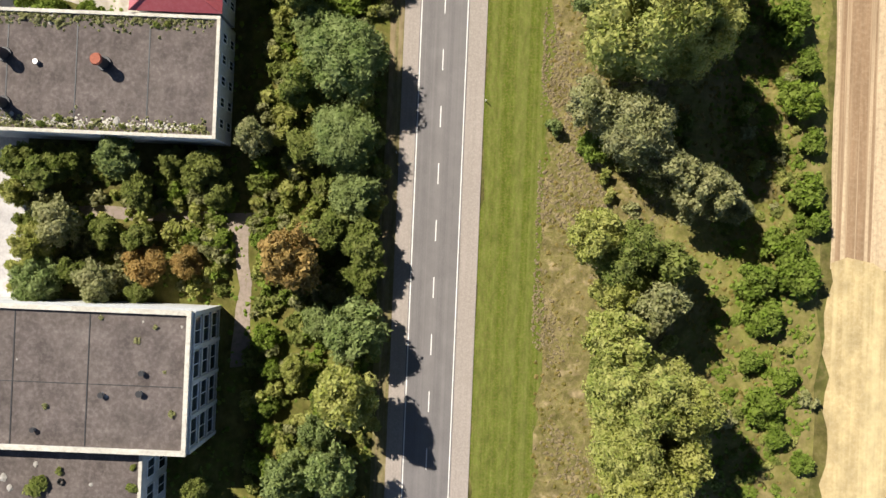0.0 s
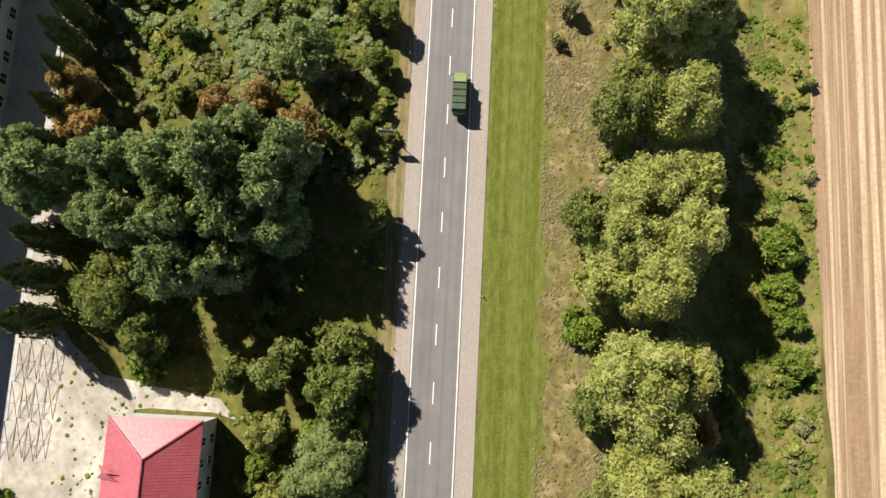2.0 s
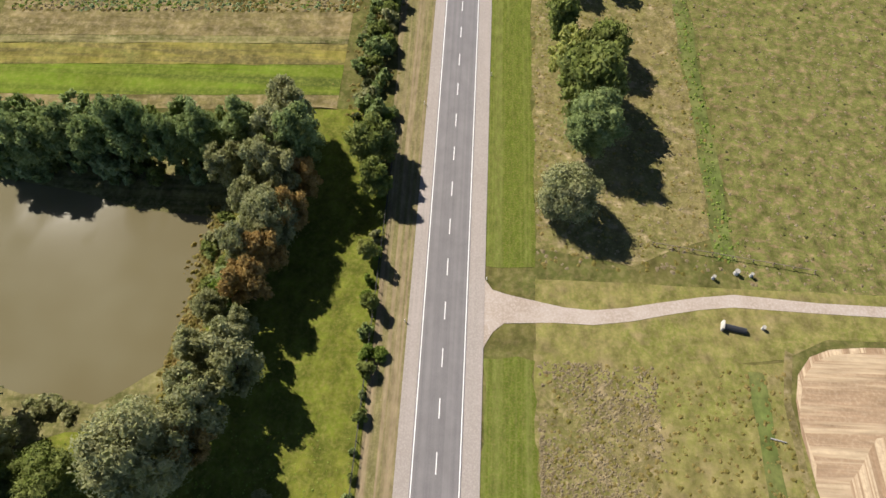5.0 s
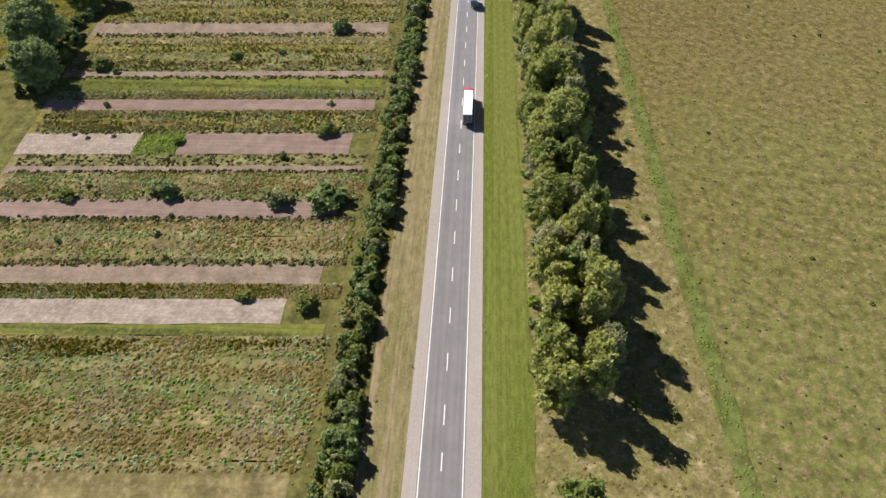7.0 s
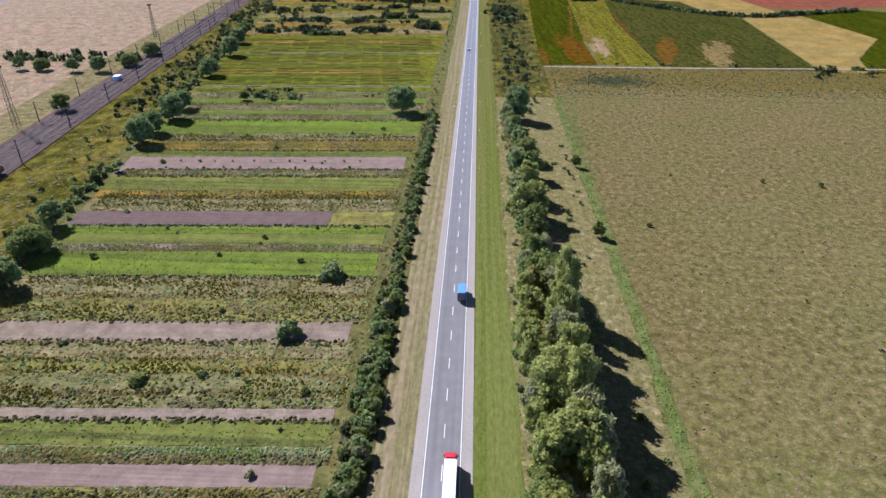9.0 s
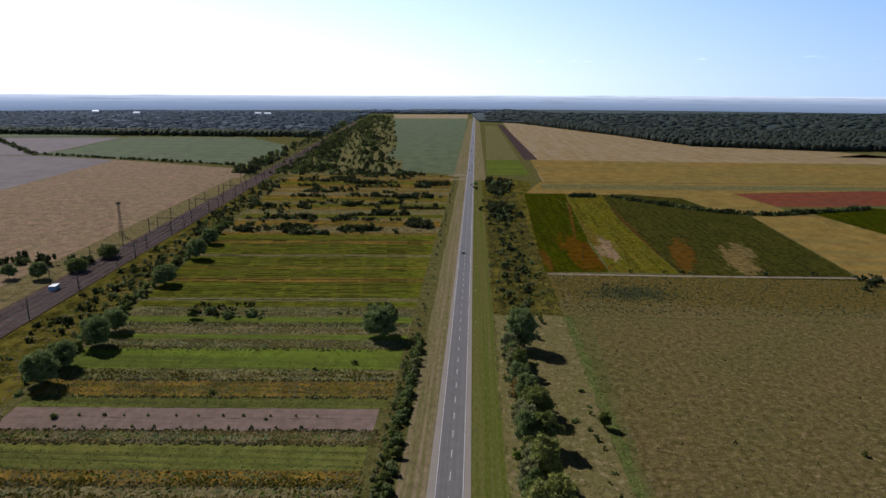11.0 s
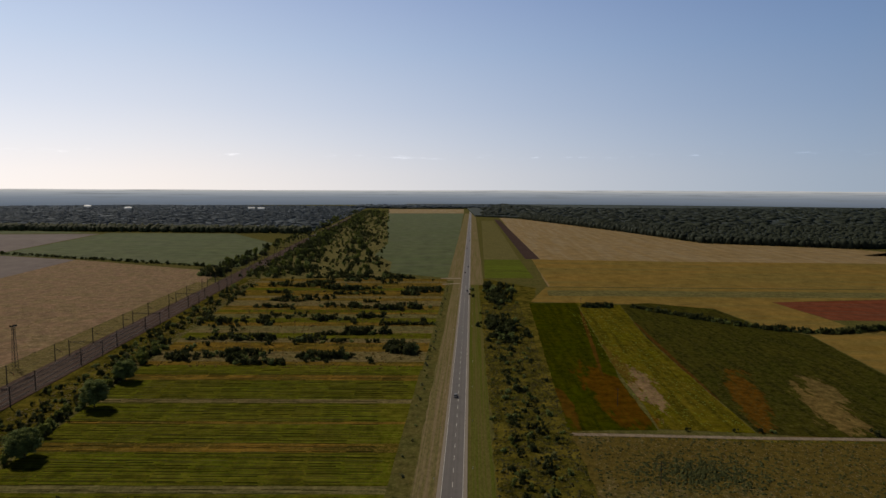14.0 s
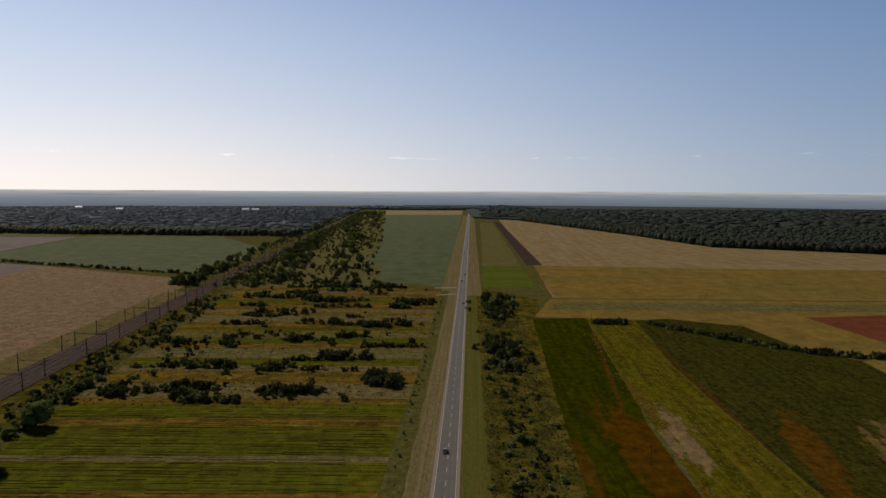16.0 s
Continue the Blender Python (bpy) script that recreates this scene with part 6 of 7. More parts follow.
def rubble(parent_name, spots, z, label):
    for x, y, s in spots:
        bm = bmesh.new()
        bmesh.ops.create_icosphere(bm, subdivisions=2, radius=1.0)
        rng = random.Random(int(x * 7 + y * 13))
        for v in bm.verts:
            v.co = 0.65 * Vector((v.co.x * s * 0.75 * rng.uniform(0.7, 1.2), v.co.y * s * rng.uniform(0.6, 1.1), max(0, v.co.z) * s * 0.22 * rng.uniform(0.7, 1.3)))
        o = part(parent_name, bm, M_CONC)
        o.location = (x, y, z)
        tagged(o, label, "rubble", "roof rubble")


def roof_weed(x, y, r, z, kind="O"):
    o = bush(kind, x, y, r, 0.5)
    o.location.z = z
    tagged(o, "weedy little bush growing on a flat roof", "bush", "roof weeds")


# three-storey block with a framed east front
hall = thing("factory_building", pose(0, 0, 0), "abandoned three-storey white factory block with flat bitumen roof", "building")
block(hall, -92, -34.8, -26.9, -6.0, 10.8, cope=0.6, rise=0.5)
_pane, _rim = window_mesh(3.9, 2.3)
for _i in range(4):
    for _z in (0.8, 4.2, 7.6):
        _w = new("window", _pane)
        _w.parent, _w.location = hall, (-34.78, -24.0 + 5.0 * _i, _z)
        _f = new("window_frame", _rim)
        _f.parent = _w
for _i in range(5):
    part("pilaster", boxes((-34.8, -34.3, -26.8 + 5.05 * _i, -26.2 + 5.05 * _i, 0, 10.8), bevel=0.03), M_WHITEWALL, hall, "white concrete pilaster")
for _z in (0.0, 3.4, 6.8, 10.2):
    part("floor_band", boxes((-34.8, -34.45, -26.2, -6.4, _z, _z + 0.45)), M_WHITEWALL, hall, "white concrete floor band")
for _x, _y in ((-60.5, -16), (-49.6, -16.5)):
    part("roof_seam", boxes((_x - 0.08, _x + 0.08, -26.3, -6.6, 10.78, 10.83)), M_BLACK, hall, "dark tar seam")
part("roof_seam", boxes((-91, -35.6, -17.2, -17.08, 10.78, 10.81)), M_BLACK, hall, "dark tar seam")
for _x, _y, _r in ((-47.3, -18.6, 0.35), (-41.8, -18.2, 0.4), (-41.6, -15.2, 0.35), (-57, -24, 0.3)):
    _v = thing("roof_vent", pose(_x, _y, 10.78), "short round roof vent of rusty metal", "vent", "roof vents")
    part("pipe", tube(_r, 0, 0.55), M_STEEL, _v)
    part("cap", tube(_r * 1.25, 0.55, 0.65), M_BLACK, _v)
rubble("roof_rubble", [(-46.7, -18.9, 0.45), (-36.2, -8.3, 0.4), (-41.9, -7.8, 0.35), (-60, -14, 0.3)], 10.78, "pale broken lump on a flat roof")
for _x, _y, _r in ((-42.6, -10.5, 0.6), (-37.0, -21.0, 0.7), (-55.6, -20.5, 0.6), (-38.4, -15, 0.35), (-48, -7.4, 0.4), (-40, -8.4, 0.5)):
    roof_weed(_x, _y, _r, 10.78)

annex = thing("annex_building", pose(0, 0, 0), "lower white annex with a weedy flat roof", "building")
block(annex, -92, -42.0, -62, -27.3, 8.8, rise=0.25)
windows_east(annex, -41.98, [-30.5, -34.5, -38.5, -42.5], [1.0, 4.9], 2.6, 2.2)
part("drain_pipe", tube(0.09, 0, 8.7, n=8, x=-41.85, y=-28.0), M_STEEL, annex, "grey drain pipe")
_t = thing("tyre", pose(-53.9, -32.2, 8.82), "old black tyre lying on a flat roof", "tyre")
_bm = bmesh.new()
for _i in range(20):
    _a = _i * math.pi / 10
    for _j in range(8):
        _b = _j * math.pi / 4
        _bm.verts.new(((0.42 + 0.13 * math.cos(_b)) * math.cos(_a), (0.42 + 0.13 * math.cos(_b)) * math.sin(_a), 0.13 + 0.13 * math.sin(_b)))
_bm.verts.ensure_lookup_table()
for _i in range(20):
    for _j in range(8):
        _bm.faces.new([_bm.verts[k] for k in (8 * _i + _j, 8 * ((_i + 1) % 20) + _j, 8 * ((_i + 1) % 20) + (_j + 1) % 8, 8 * _i + (_j + 1) % 8)])
part("tread", _bm, M_TYRE, _t)
rubble("roof_rubble", [(-62.5, -32, 1.2), (-57.8, -29.8, 0.8), (-61.5, -33.5, 1.0), (-49.5, -32.5, 0.6)], 8.78, "pale rubble heap on a flat roof")
for _x, _y, _r in ((-57.2, -33.2, 2.0), (-54.2, -30.6, 0.7), (-43.2, -32.5, 1.0), (-43.4, -29.6, 0.6)):
    roof_weed(_x, _y, _r, 8.78, "G")

# two-storey block with round chimneys
works = thing("workshop_building", pose(0, 0, 0), "abandoned two-storey white workshop with flat bitumen roof", "building")
block(works, -95, -33.9, 19.9, 38.4, 7.0, rise=0.3)
windows_east(works, -33.88, [22.6 + 3.3 * _i for _i in range(5)], [0.9, 4.2], 1.3, 1.6)
for _x in (-66, -55.5, -44.5):
    part("roof_seam", boxes((_x - 0.1, _x + 0.1, 20.4, 37.8, 6.97, 7.02)), M_BLACK, works, "dark tar seam")
for _x, _y in ((-51.2, 30.6), (-66.4, 31.4), (-66.2, 24.0)):
    _c = thing("roof_chimney", pose(_x, _y, 6.98), "stout round red-brown chimney pipe on the roof", "chimney", "roof chimneys")
    # pipe is black all round to stand for the shade on its east side
    part("pipe", tube(0.8, 0, 2.4, 0.75, 20), M_BLACK, _c, "pipe coloured black for its shaded side")
    part("base", tube(1.15, 0, 0.3, 1.1, 20), M_BLACK, _c, "dark tarred base")
    part("cap", tube(0.95, 2.4, 2.7, 0.8, 20), M_BRICK, _c, "domed rusty cap")
_v = thing("roof_vent", pose(-61.4, 30.4, 6.98), "short round roof vent of rusty metal", "vent", "roof vents")
part("pipe", tube(0.4, 0, 0.6), M_STEEL, _v)
rubble("roof_rubble", [(-58.5, 21.6, 0.9), (-49.0, 21.9, 1.2), (-62, 21.6, 0.7), (-54.5, 21.4, 0.6), (-59.5, 37.0, 1.4), (-65, 22.4, 0.8)], 6.98, "pale broken concrete on a flat roof")
for _i in range(14):
    roof_weed(-65 + 2.3 * _i + _rng.uniform(-0.8, 0.8), 21.2 + _rng.uniform(-0.3, 1.0), _rng.uniform(0.35, 0.8), 6.98, _rng.choice("OGO"))
for _i in range(11):
    roof_weed(-64 + 2.2 * _i + _rng.uniform(-0.8, 0.8), 37.0 + _rng.uniform(-0.6, 0.3), _rng.uniform(0.4, 0.9), 6.98, _rng.choice("OGO"))

tussocks("roof_weeds", LEAF["O"], 51, 420, lambda g: (g.uniform(-72, -35), 20.5 + abs(g.normal()) * 0.9), 0.28, "weeds along the edge of a flat roof", 0.9, 6.98)
tussocks("roof_weeds", LEAF["O"], 52, 420, lambda g: (g.uniform(-72, -35), 37.9 - abs(g.normal()) * 0.9), 0.3, "weeds along the edge of a flat roof", 0.9, 6.98)
tussocks("roof_grit", M_PARAPET, 53, 300, lambda g: (g.uniform(-72, -36), 21.0 + abs(g.normal()) * 0.6), 0.22, "pale broken concrete bits along a roof edge", 0.4, 6.98)

# red-roofed wing
wing = thing("red_roof_building", pose(0, 0, 0), "white two-storey wing with a red metal hip roof", "building")
_X0, _X1, _Y0, _Y1, _E, _R = -47.6, -33.5, 38.7, 58.2, 7.6, 10.6
for _s, _n in (((-47.0, -34.1, 39.2, 39.6), "south"), ((-47.0, -34.1, 57.3, 57.7), "north"), ((-34.5, -34.1, 39.6, 57.3), "east"), ((-47.0, -46.6, 39.6, 57.3), "west")):
    part("wall", boxes((*_s, 0, _E)), M_WHITEWALL, wing, "weathered white " + _n + " wall")
_ra, _rb = Vector((-40.6, 43.6, _R)), Vector((-40.6, 52.8, _R))
_c = [Vector((_X0, _Y0, _E)), Vector((_X1, _Y0, _E)), Vector((_X1, _Y1, _E)), Vector((_X0, _Y1, _E))]


for _pts in ([_c[1], _c[2], _rb, _ra], [_c[3], _c[0], _ra, _rb], [_c[0], _c[1], _ra], [_c[2], _c[3], _rb]):
    part("roof_slope", slab(_pts), M_RED, wing, "red ribbed sheet-metal roof slope")
part("ridge_cap", beams([(_ra + Vector((0, 0, 0.06)), _rb + Vector((0, 0, 0.06)))] + [(_c[i] + Vector((0, 0, 0.06)), (_ra if i < 2 else _rb) + Vector((0, 0, 0.06))) for i in range(4)], 0.22), M_RED, wing, "red ridge flashing")

for _side, (_e0, _e1) in enumerate(((_c[1], _c[2]), (_c[0], _c[3]))):
    for _i in range(1, 44):
        _y = _Y0 + (_Y1 - _Y0) * _i / 44
        _f = min(1.0, (_y - _Y0) / (_ra.y - _Y0), (_Y1 - _y) / (_Y1 - _rb.y))
        _x = _e0.x
        part("roof_rib", beams([(Vector((_x, _y, _E + 0.02)), Vector((_x + (_ra.x - _x) * _f, _y, _E + (_R - _E) * _f + 0.02)))], 0.07), M_RED, wing)
part("dormer", slab([Vector((-48.2, 49.3, 7.7)), Vector((-44.2, 49.3, 9.4)), Vector((-47.0, 50.4, 8.9))], 0.1), M_RED, wing, "small red dormer slope")
part("dormer", slab([Vector((-48.2, 51.2, 7.7)), Vector((-47.0, 50.4, 8.9)), Vector((-44.2, 50.2, 9.4))], 0.1), M_RED, wing, "small red dormer slope")
windows_east(wing, -34.08, [42.0 + 3.2 * _i for _i in range(5)], [1.0, 4.4], 1.2, 1.7)

# rusty trellis frames in the yard
for _i in range(4):
    for _j in range(4):
        _x, _y = -67.0 + 1.9 * _i + 0.35 * _j, 52.5 + 6.1 * _j + 0.5 * (_i % 2)
        _o = part("trellis_frame", beams([((-0.75, -3.1, 0), (0, 3.1, 1.3)), ((0.75, -3.1, 0), (0, 3.1, 1.3)), ((0, 3.1, 0), (0, 3.1, 1.3)), ((-0.4, -0.3, 0.58), (0.4, -0.3, 0.58))], 0.06), M_DARKSTEEL)
        _o.location = (_x, _y, 0.06)
        tagged(_o, "rusty pointed steel trellis frame standing in a yard", "steel frame", "yard frames")

# white office block by the lane
office = thing("office_building", pose(0, 0, 0), "white two-storey office block with steel roof frames", "building")
block(office, -100, -75.0, 46, 164.5, 7.8, surface("grey office roof", (0.30, 0.30, 0.29), (0.25, 0.25, 0.24), (0.36, 0.35, 0.33), 0.2, 1.5), rise=0.3)
windows_east(office, -74.98, [49 + 3.9 * _i for _i in range(30)], [1.0, 4.6], 1.9, 1.6)
part("porch_roof", boxes((-75, -71.2, 137.5, 145.5, 3.0, 3.3), bevel=0.05), plain("blue grey sheet roof", (0.28, 0.33, 0.40), 0.5), office, "blue-grey sheet porch roof")
for _y in (137.9, 145.1):
    part("porch_post", boxes((-71.5, -71.3, _y - 0.1, _y + 0.1, 0, 3.0)), M_STEEL, office, "steel porch post")
_pairs = []
for _i in range(11):
    _y = 114 + 4.6 * _i
    _pairs += [((-75.4, _y, 8.0), (-75.4, _y, 9.8)), ((-75.4, _y, 9.8), (-78.5, _y, 8.0))]
    if _i < 10:
        _pairs += [((-75.4, _y, 9.8), (-75.4, _y + 4.6, 9.8)), ((-75.4, _y, 8.1), (-75.4, _y + 4.6, 9.8)), ((-75.4, _y, 8.8), (-75.4, _y + 4.6, 8.8))]
part("roof_truss", beams(_pairs, 0.16), M_WHITE, office, "white steel lattice above the eaves")

# ---- vehicles ----
def wheel(parent, x, y, r=0.5, w=0.3):
    t = part("wheel", tube(r, -w / 2, w / 2, n=18, x=y, y=r, axis="x"), M_TYRE, parent)
    t.location.x = x
    h = part("rim", tube(r * 0.55, -w / 2 - 0.02, w / 2 + 0.02, n=14, x=y, y=r, axis="x"), M_STEEL, t)
    return t


def rounded(sp, b, seg=2):
    bm = boxes(sp)
    bmesh.ops.bevel(bm, geom=bm.edges[:], offset=b, segments=seg, affect='EDGES')
    return bm


def sedan(x, y, paint, label, heading=0, z=0.16):
    """A saloon with its nose along +y."""
    o = thing("car", pose(x, y, z, 0, 0, heading), label, "car", "cars on the road")
    bm = rounded((-0.88, 0.88, -2.2, 2.2, 0.28, 0.92), 0.16, 3)
    for v in bm.verts:
        if abs(v.co.y) > 1.6:
            v.co.x *= 0.92
            if v.co.z > 0.6:
                v.co.z -= 0.08 if v.co.y < 0 else 0.14
    part("body", bm, paint, o)
    bm = bmesh.new()
    prof = [(-1.75, 0.88), (-1.05, 1.38), (0.35, 1.42), (1.15, 0.9)]
    rows = []
    for sx, k in ((-1, 0), (1, 1)):
        rows.append([bm.verts.new((sx * (0.80 if z2 < 1 else 0.62), yy, z2)) for yy, z2 in prof])
    bm.faces.new(rows[0][::-1])
    bm.faces.new(rows[1])
    for i in range(3):
        bm.faces.new((rows[0][i], rows[0][i + 1], rows[1][i + 1], rows[1][i]))
    bmesh.ops.recalc_face_normals(bm, faces=bm.faces[:])
    cab = part("cabin", bm, M_GLASS, o, "dark glass cabin")
    part("roof", rounded((-0.64, 0.64, -1.02, 0.34, 1.36, 1.46), 0.04), paint, o)
    part("bonnet", rounded((-0.72, 0.72, 1.16, 2.0, 0.78, 0.86), 0.04), paint, o)
    part("boot_lid", rounded((-0.72, 0.72, -2.05, -1.72, 0.84, 0.9), 0.03), paint, o)
    part("front_bumper", rounded((-0.8, 0.8, 2.08, 2.26, 0.3, 0.55), 0.05), paint, o)
    part("rear_bumper", rounded((-0.8, 0.8, -2.26, -2.08, 0.3, 0.6), 0.05), paint, o)
    for sx in (-1, 1):
        part("headlight", rounded((sx * 0.62 - 0.18, sx * 0.62 + 0.18, 2.02, 2.16, 0.58, 0.72), 0.03), M_WHITE, o)
        part("tail_light", rounded((sx * 0.66 - 0.16, sx * 0.66 + 0.16, -2.2, -2.08, 0.62, 0.78), 0.03), M_CABRED, o)
        part("mirror", rounded((sx * 0.98 - 0.1, sx * 0.98 + 0.1, 0.75, 0.9, 0.9, 1.04), 0.03), paint, o)
        for wy in (-1.35, 1.38):
            wheel(o, sx * 0.78, wy, 0.32, 0.2)
    return o


sedan(-1.5, 173.5, M_WHITE, "white saloon car with dark windows driving on the road")
sedan(-1.3, 813.0, M_SILVER, "silver saloon car with dark windows on the road")
for _x, _y in ((2.0, 1153), (-1.6, 1300), (1.8, 1362), (-1.8, 1640), (1.7, 1820), (-1.7, 2050)):
    sedan(_x, _y, M_DARKCAR, "dark saloon car far along the road")
sedan(-144.4, 566.0, M_DARKCAR, "dark blue car parked at the edge of the allotments", 80, 0.03)

lorry = thing("army_truck", pose(1.9, 112.9, 0.16), "olive army truck with a dark green canvas load bed", "truck")
part("chassis", boxes((-0.5, 0.5, -3.6, 3.3, 0.75, 1.0)), M_BLACK, lorry, "black ladder chassis")
part("load_bed", rounded((-1.2, 1.2, -3.7, 1.2, 1.05, 1.75), 0.04), M_CABGREEN, lorry, "olive drop-side bed")
_bm = rounded((-1.22, 1.22, -3.7, 1.2, 1.72, 3.15), 0.18, 3)
for _v in _bm.verts:
    if _v.co.z > 2.6:
        _v.co.z += 0.05 * math.sin(_v.co.y * 4) - 0.10 * (_v.co.x / 1.2) ** 2
part("canvas_cover", _bm, M_CANVAS, lorry, "dark green canvas cover")
for _i in range(5):
    part("canvas_rib", rounded((-1.24, 1.24, -3.5 + 1.15 * _i - 0.04, -3.5 + 1.15 * _i + 0.04, 1.8, 3.2), 0.02, 1), M_CANVAS, lorry)
part("cab", rounded((-1.12, 1.12, 1.35, 2.75, 1.0, 2.55), 0.12, 3), M_CABGREEN, lorry, "olive cab")
part("windscreen", boxes((-0.98, 0.98, 2.74, 2.78, 1.75, 2.35)), M_GLASS, lorry)
part("bonnet", rounded((-1.0, 1.0, 2.7, 3.35, 1.0, 1.65), 0.1), M_CABGREEN, lorry, "olive bonnet")
part("bumper", rounded((-1.2, 1.2, 3.35, 3.5, 0.7, 0.95), 0.03), M_BLACK, lorry)
part("tailboard", boxes((-1.18, 1.18, -3.78, -3.7, 1.05, 1.75)), M_CABGREEN, lorry)
for _sx in (-1, 1):
    part("mirror", beams([((_sx * 1.12, 2.6, 2.1), (_sx * 1.5, 2.75, 2.2)), ((_sx * 1.5, 2.75, 1.95), (_sx * 1.5, 2.75, 2.4))], 0.08), M_BLACK, lorry)
    for _wy in (-2.7, -1.5, 2.5):
        wheel(lorry, _sx * 1.0, _wy, 0.55, 0.35)

semi = thing("articulated_lorry", pose(1.8, 408.7, 0.16), "white box semi-trailer pulled by a red tractor", "truck")
part("trailer_box", rounded((-1.27, 1.27, -7.2, 5.6, 1.15, 3.95), 0.05), M_WHITE, semi, "white box trailer")
part("rear_door", boxes((-1.2, -0.02, -7.26, -7.2, 1.25, 3.85), (0.02, 1.2, -7.26, -7.2, 1.25, 3.85)), M_GREYBOX, semi, "dark grey rear doors")
part("rear_bumper", boxes((-1.2, 1.2, -7.35, -7.2, 0.5, 0.75)), M_BLACK, semi)
part("tractor_cab", rounded((-1.24, 1.24, 5.9, 7.9, 0.7, 3.5), 0.18, 3), M_CABRED, semi, "red tractor cab")
part("wind_deflector", rounded((-1.0, 1.0, 6.0, 7.0, 3.45, 3.85), 0.15), M_CABRED, semi, "red roof deflector")
part("windscreen", boxes((-1.1, 1.1, 7.88, 7.93, 2.1, 3.1)), M_GLASS, semi)
part("chassis", boxes((-0.5, 0.5, -7.0, 7.4, 0.75, 1.1)), M_BLACK, semi)
part("side_guard", boxes((-1.22, -1.16, -2.5, 3.0, 0.5, 0.95), (1.16, 1.22, -2.5, 3.0, 0.5, 0.95)), M_STEEL, semi)
for _sx in (-1, 1):
    part("mirror", rounded((_sx * 1.42 - 0.12, _sx * 1.42 + 0.12, 7.6, 7.75, 2.2, 2.9), 0.03), M_CABRED, semi)
    for _wy in (-6.0, -4.7, -3.4, 4.2, 7.0):
        wheel(semi, _sx * 1.08, _wy, 0.5, 0.36)

van = thing("box_truck", pose(2.3, 479.6, 0.16), "box truck with a blue tarpaulin body", "truck")
part("box_body", rounded((-1.2, 1.2, -3.2, 1.7, 1.0, 3.3), 0.08), M_BLUE, van, "blue tarpaulin body")
part("rear_panel", boxes((-1.15, 1.15, -3.26, -3.2, 1.05, 3.2)), M_GREYBOX, van, "grey rear panel")
part("cab", rounded((-1.1, 1.1, 1.9, 3.3, 0.7, 2.5), 0.15, 3), M_BLUE, van, "blue cab")
part("windscreen", boxes((-0.95, 0.95, 3.28, 3.33, 1.6, 2.3)), M_GLASS, van)
part("chassis", boxes((-0.45, 0.45, -3.0, 3.0, 0.6, 0.95)), M_BLACK, van)
for _sx in (-1, 1):
    for _wy in (-2.2, 2.5):
        wheel(van, _sx * 0.95, _wy, 0.45, 0.3)

# ---- roadside bits ----
_sign = thing("road_sign", pose(-9.7, 104.6, 0.03), "grey-backed road sign board on two steel posts", "road sign")
part("board", rounded((-1.3, 1.3, -0.04, 0.04, 3.6, 5.2), 0.02, 1), M_STEEL, _sign, "grey sheet-metal board")
for _x in (-0.9, 0.9):
    part("post", tube(0.07, -0.1, 5.2, n=8, x=_x, y=0.12), M_STEEL, _sign)
    part("footing", boxes((_x - 0.2, _x + 0.2, -0.12, 0.28, -0.1, 0.08)), M_CONC, _sign, "small concrete footing")
gate = thing("road_barrier", pose(-13.2, 148.2, 0.1), "long white swing barrier beside the side road", "barrier")
part("barrier_bar", beams([((0.3, -4.6, 1.0), (-0.3, 5.0, 1.0))], 0.14), M_WHITE, gate, "white barrier bar")
part("barrier_post", boxes((0.2, 0.42, -4.7, -4.4, -0.1, 1.2)), M_CONC, gate, "grey concrete post")
part("barrier_post", boxes((-0.4, -0.18, 4.7, 5.0, -0.1, 1.2)), M_CONC, gate, "grey concrete post")
for _x, _y, _h in ((-63.4, 156.0, 6.0), (-63.6, 146.5, 5.0)):
    _o = thing("lamp_post", pose(_x, _y, 0.03), "slim grey concrete lamp post beside the lane", "lamp post", "lane lamps")
    part("pole", tube(0.11, 0, _h, 0.07, 10), M_CONC, _o)
    part("arm", beams([((0, 0, _h), (0.9, 0, _h + 0.25))], 0.07), M_STEEL, _o)
    part("lamp_head", rounded((0.7, 1.25, -0.12, 0.12, _h + 0.2, _h + 0.32), 0.03), M_STEEL, _o)
_hut = thing("well_hut", pose(-44.6, 176.3, 0.03, 0, 0, 8), "small white-roofed well hut on the lawn", "hut")
part("wall", rounded((-1.0, 1.0, -0.8, 0.8, 0, 1.5), 0.03), M_WOOD, _hut, "weathered board wall")
part("roof_slope", slab([Vector((-1.3, -1.1, 1.45)), Vector((1.3, -1.1, 1.45)), Vector((1.3, 0, 1.95)), Vector((-1.3, 0, 1.95))], 0.06), M_WHITE, _hut, "white sheet roof slope")
part("roof_slope", slab([Vector((-1.3, 0, 1.95)), Vector((1.3, 0, 1.95)), Vector((1.3, 1.1, 1.45)), Vector((-1.3, 1.1, 1.45))], 0.06), M_WHITE, _hut, "white sheet roof slope")
part("door", boxes((-0.3, 0.3, -0.84, -0.8, 0, 1.25)), M_DARKSTEEL, _hut)

_fence = thing("mesh_fence", pose(0, 0, 0), "low dark wire fence along the hedge", "fence")
_y = 160.0
while _y < 262:
    _x = -12.9 + 0.011 * (_y - 197)
    part("post", boxes((_x - 0.06, _x + 0.06, _y - 0.06, _y + 0.06, -0.1, 1.5)), M_DARKSTEEL, _fence)
    _y += 3.0
for _z in (0.3, 0.75, 1.2, 1.45):
    part("wire", beams([((-13.3, 160, _z), (-12.2, 262, _z))], 0.04), M_DARKSTEEL, _fence)

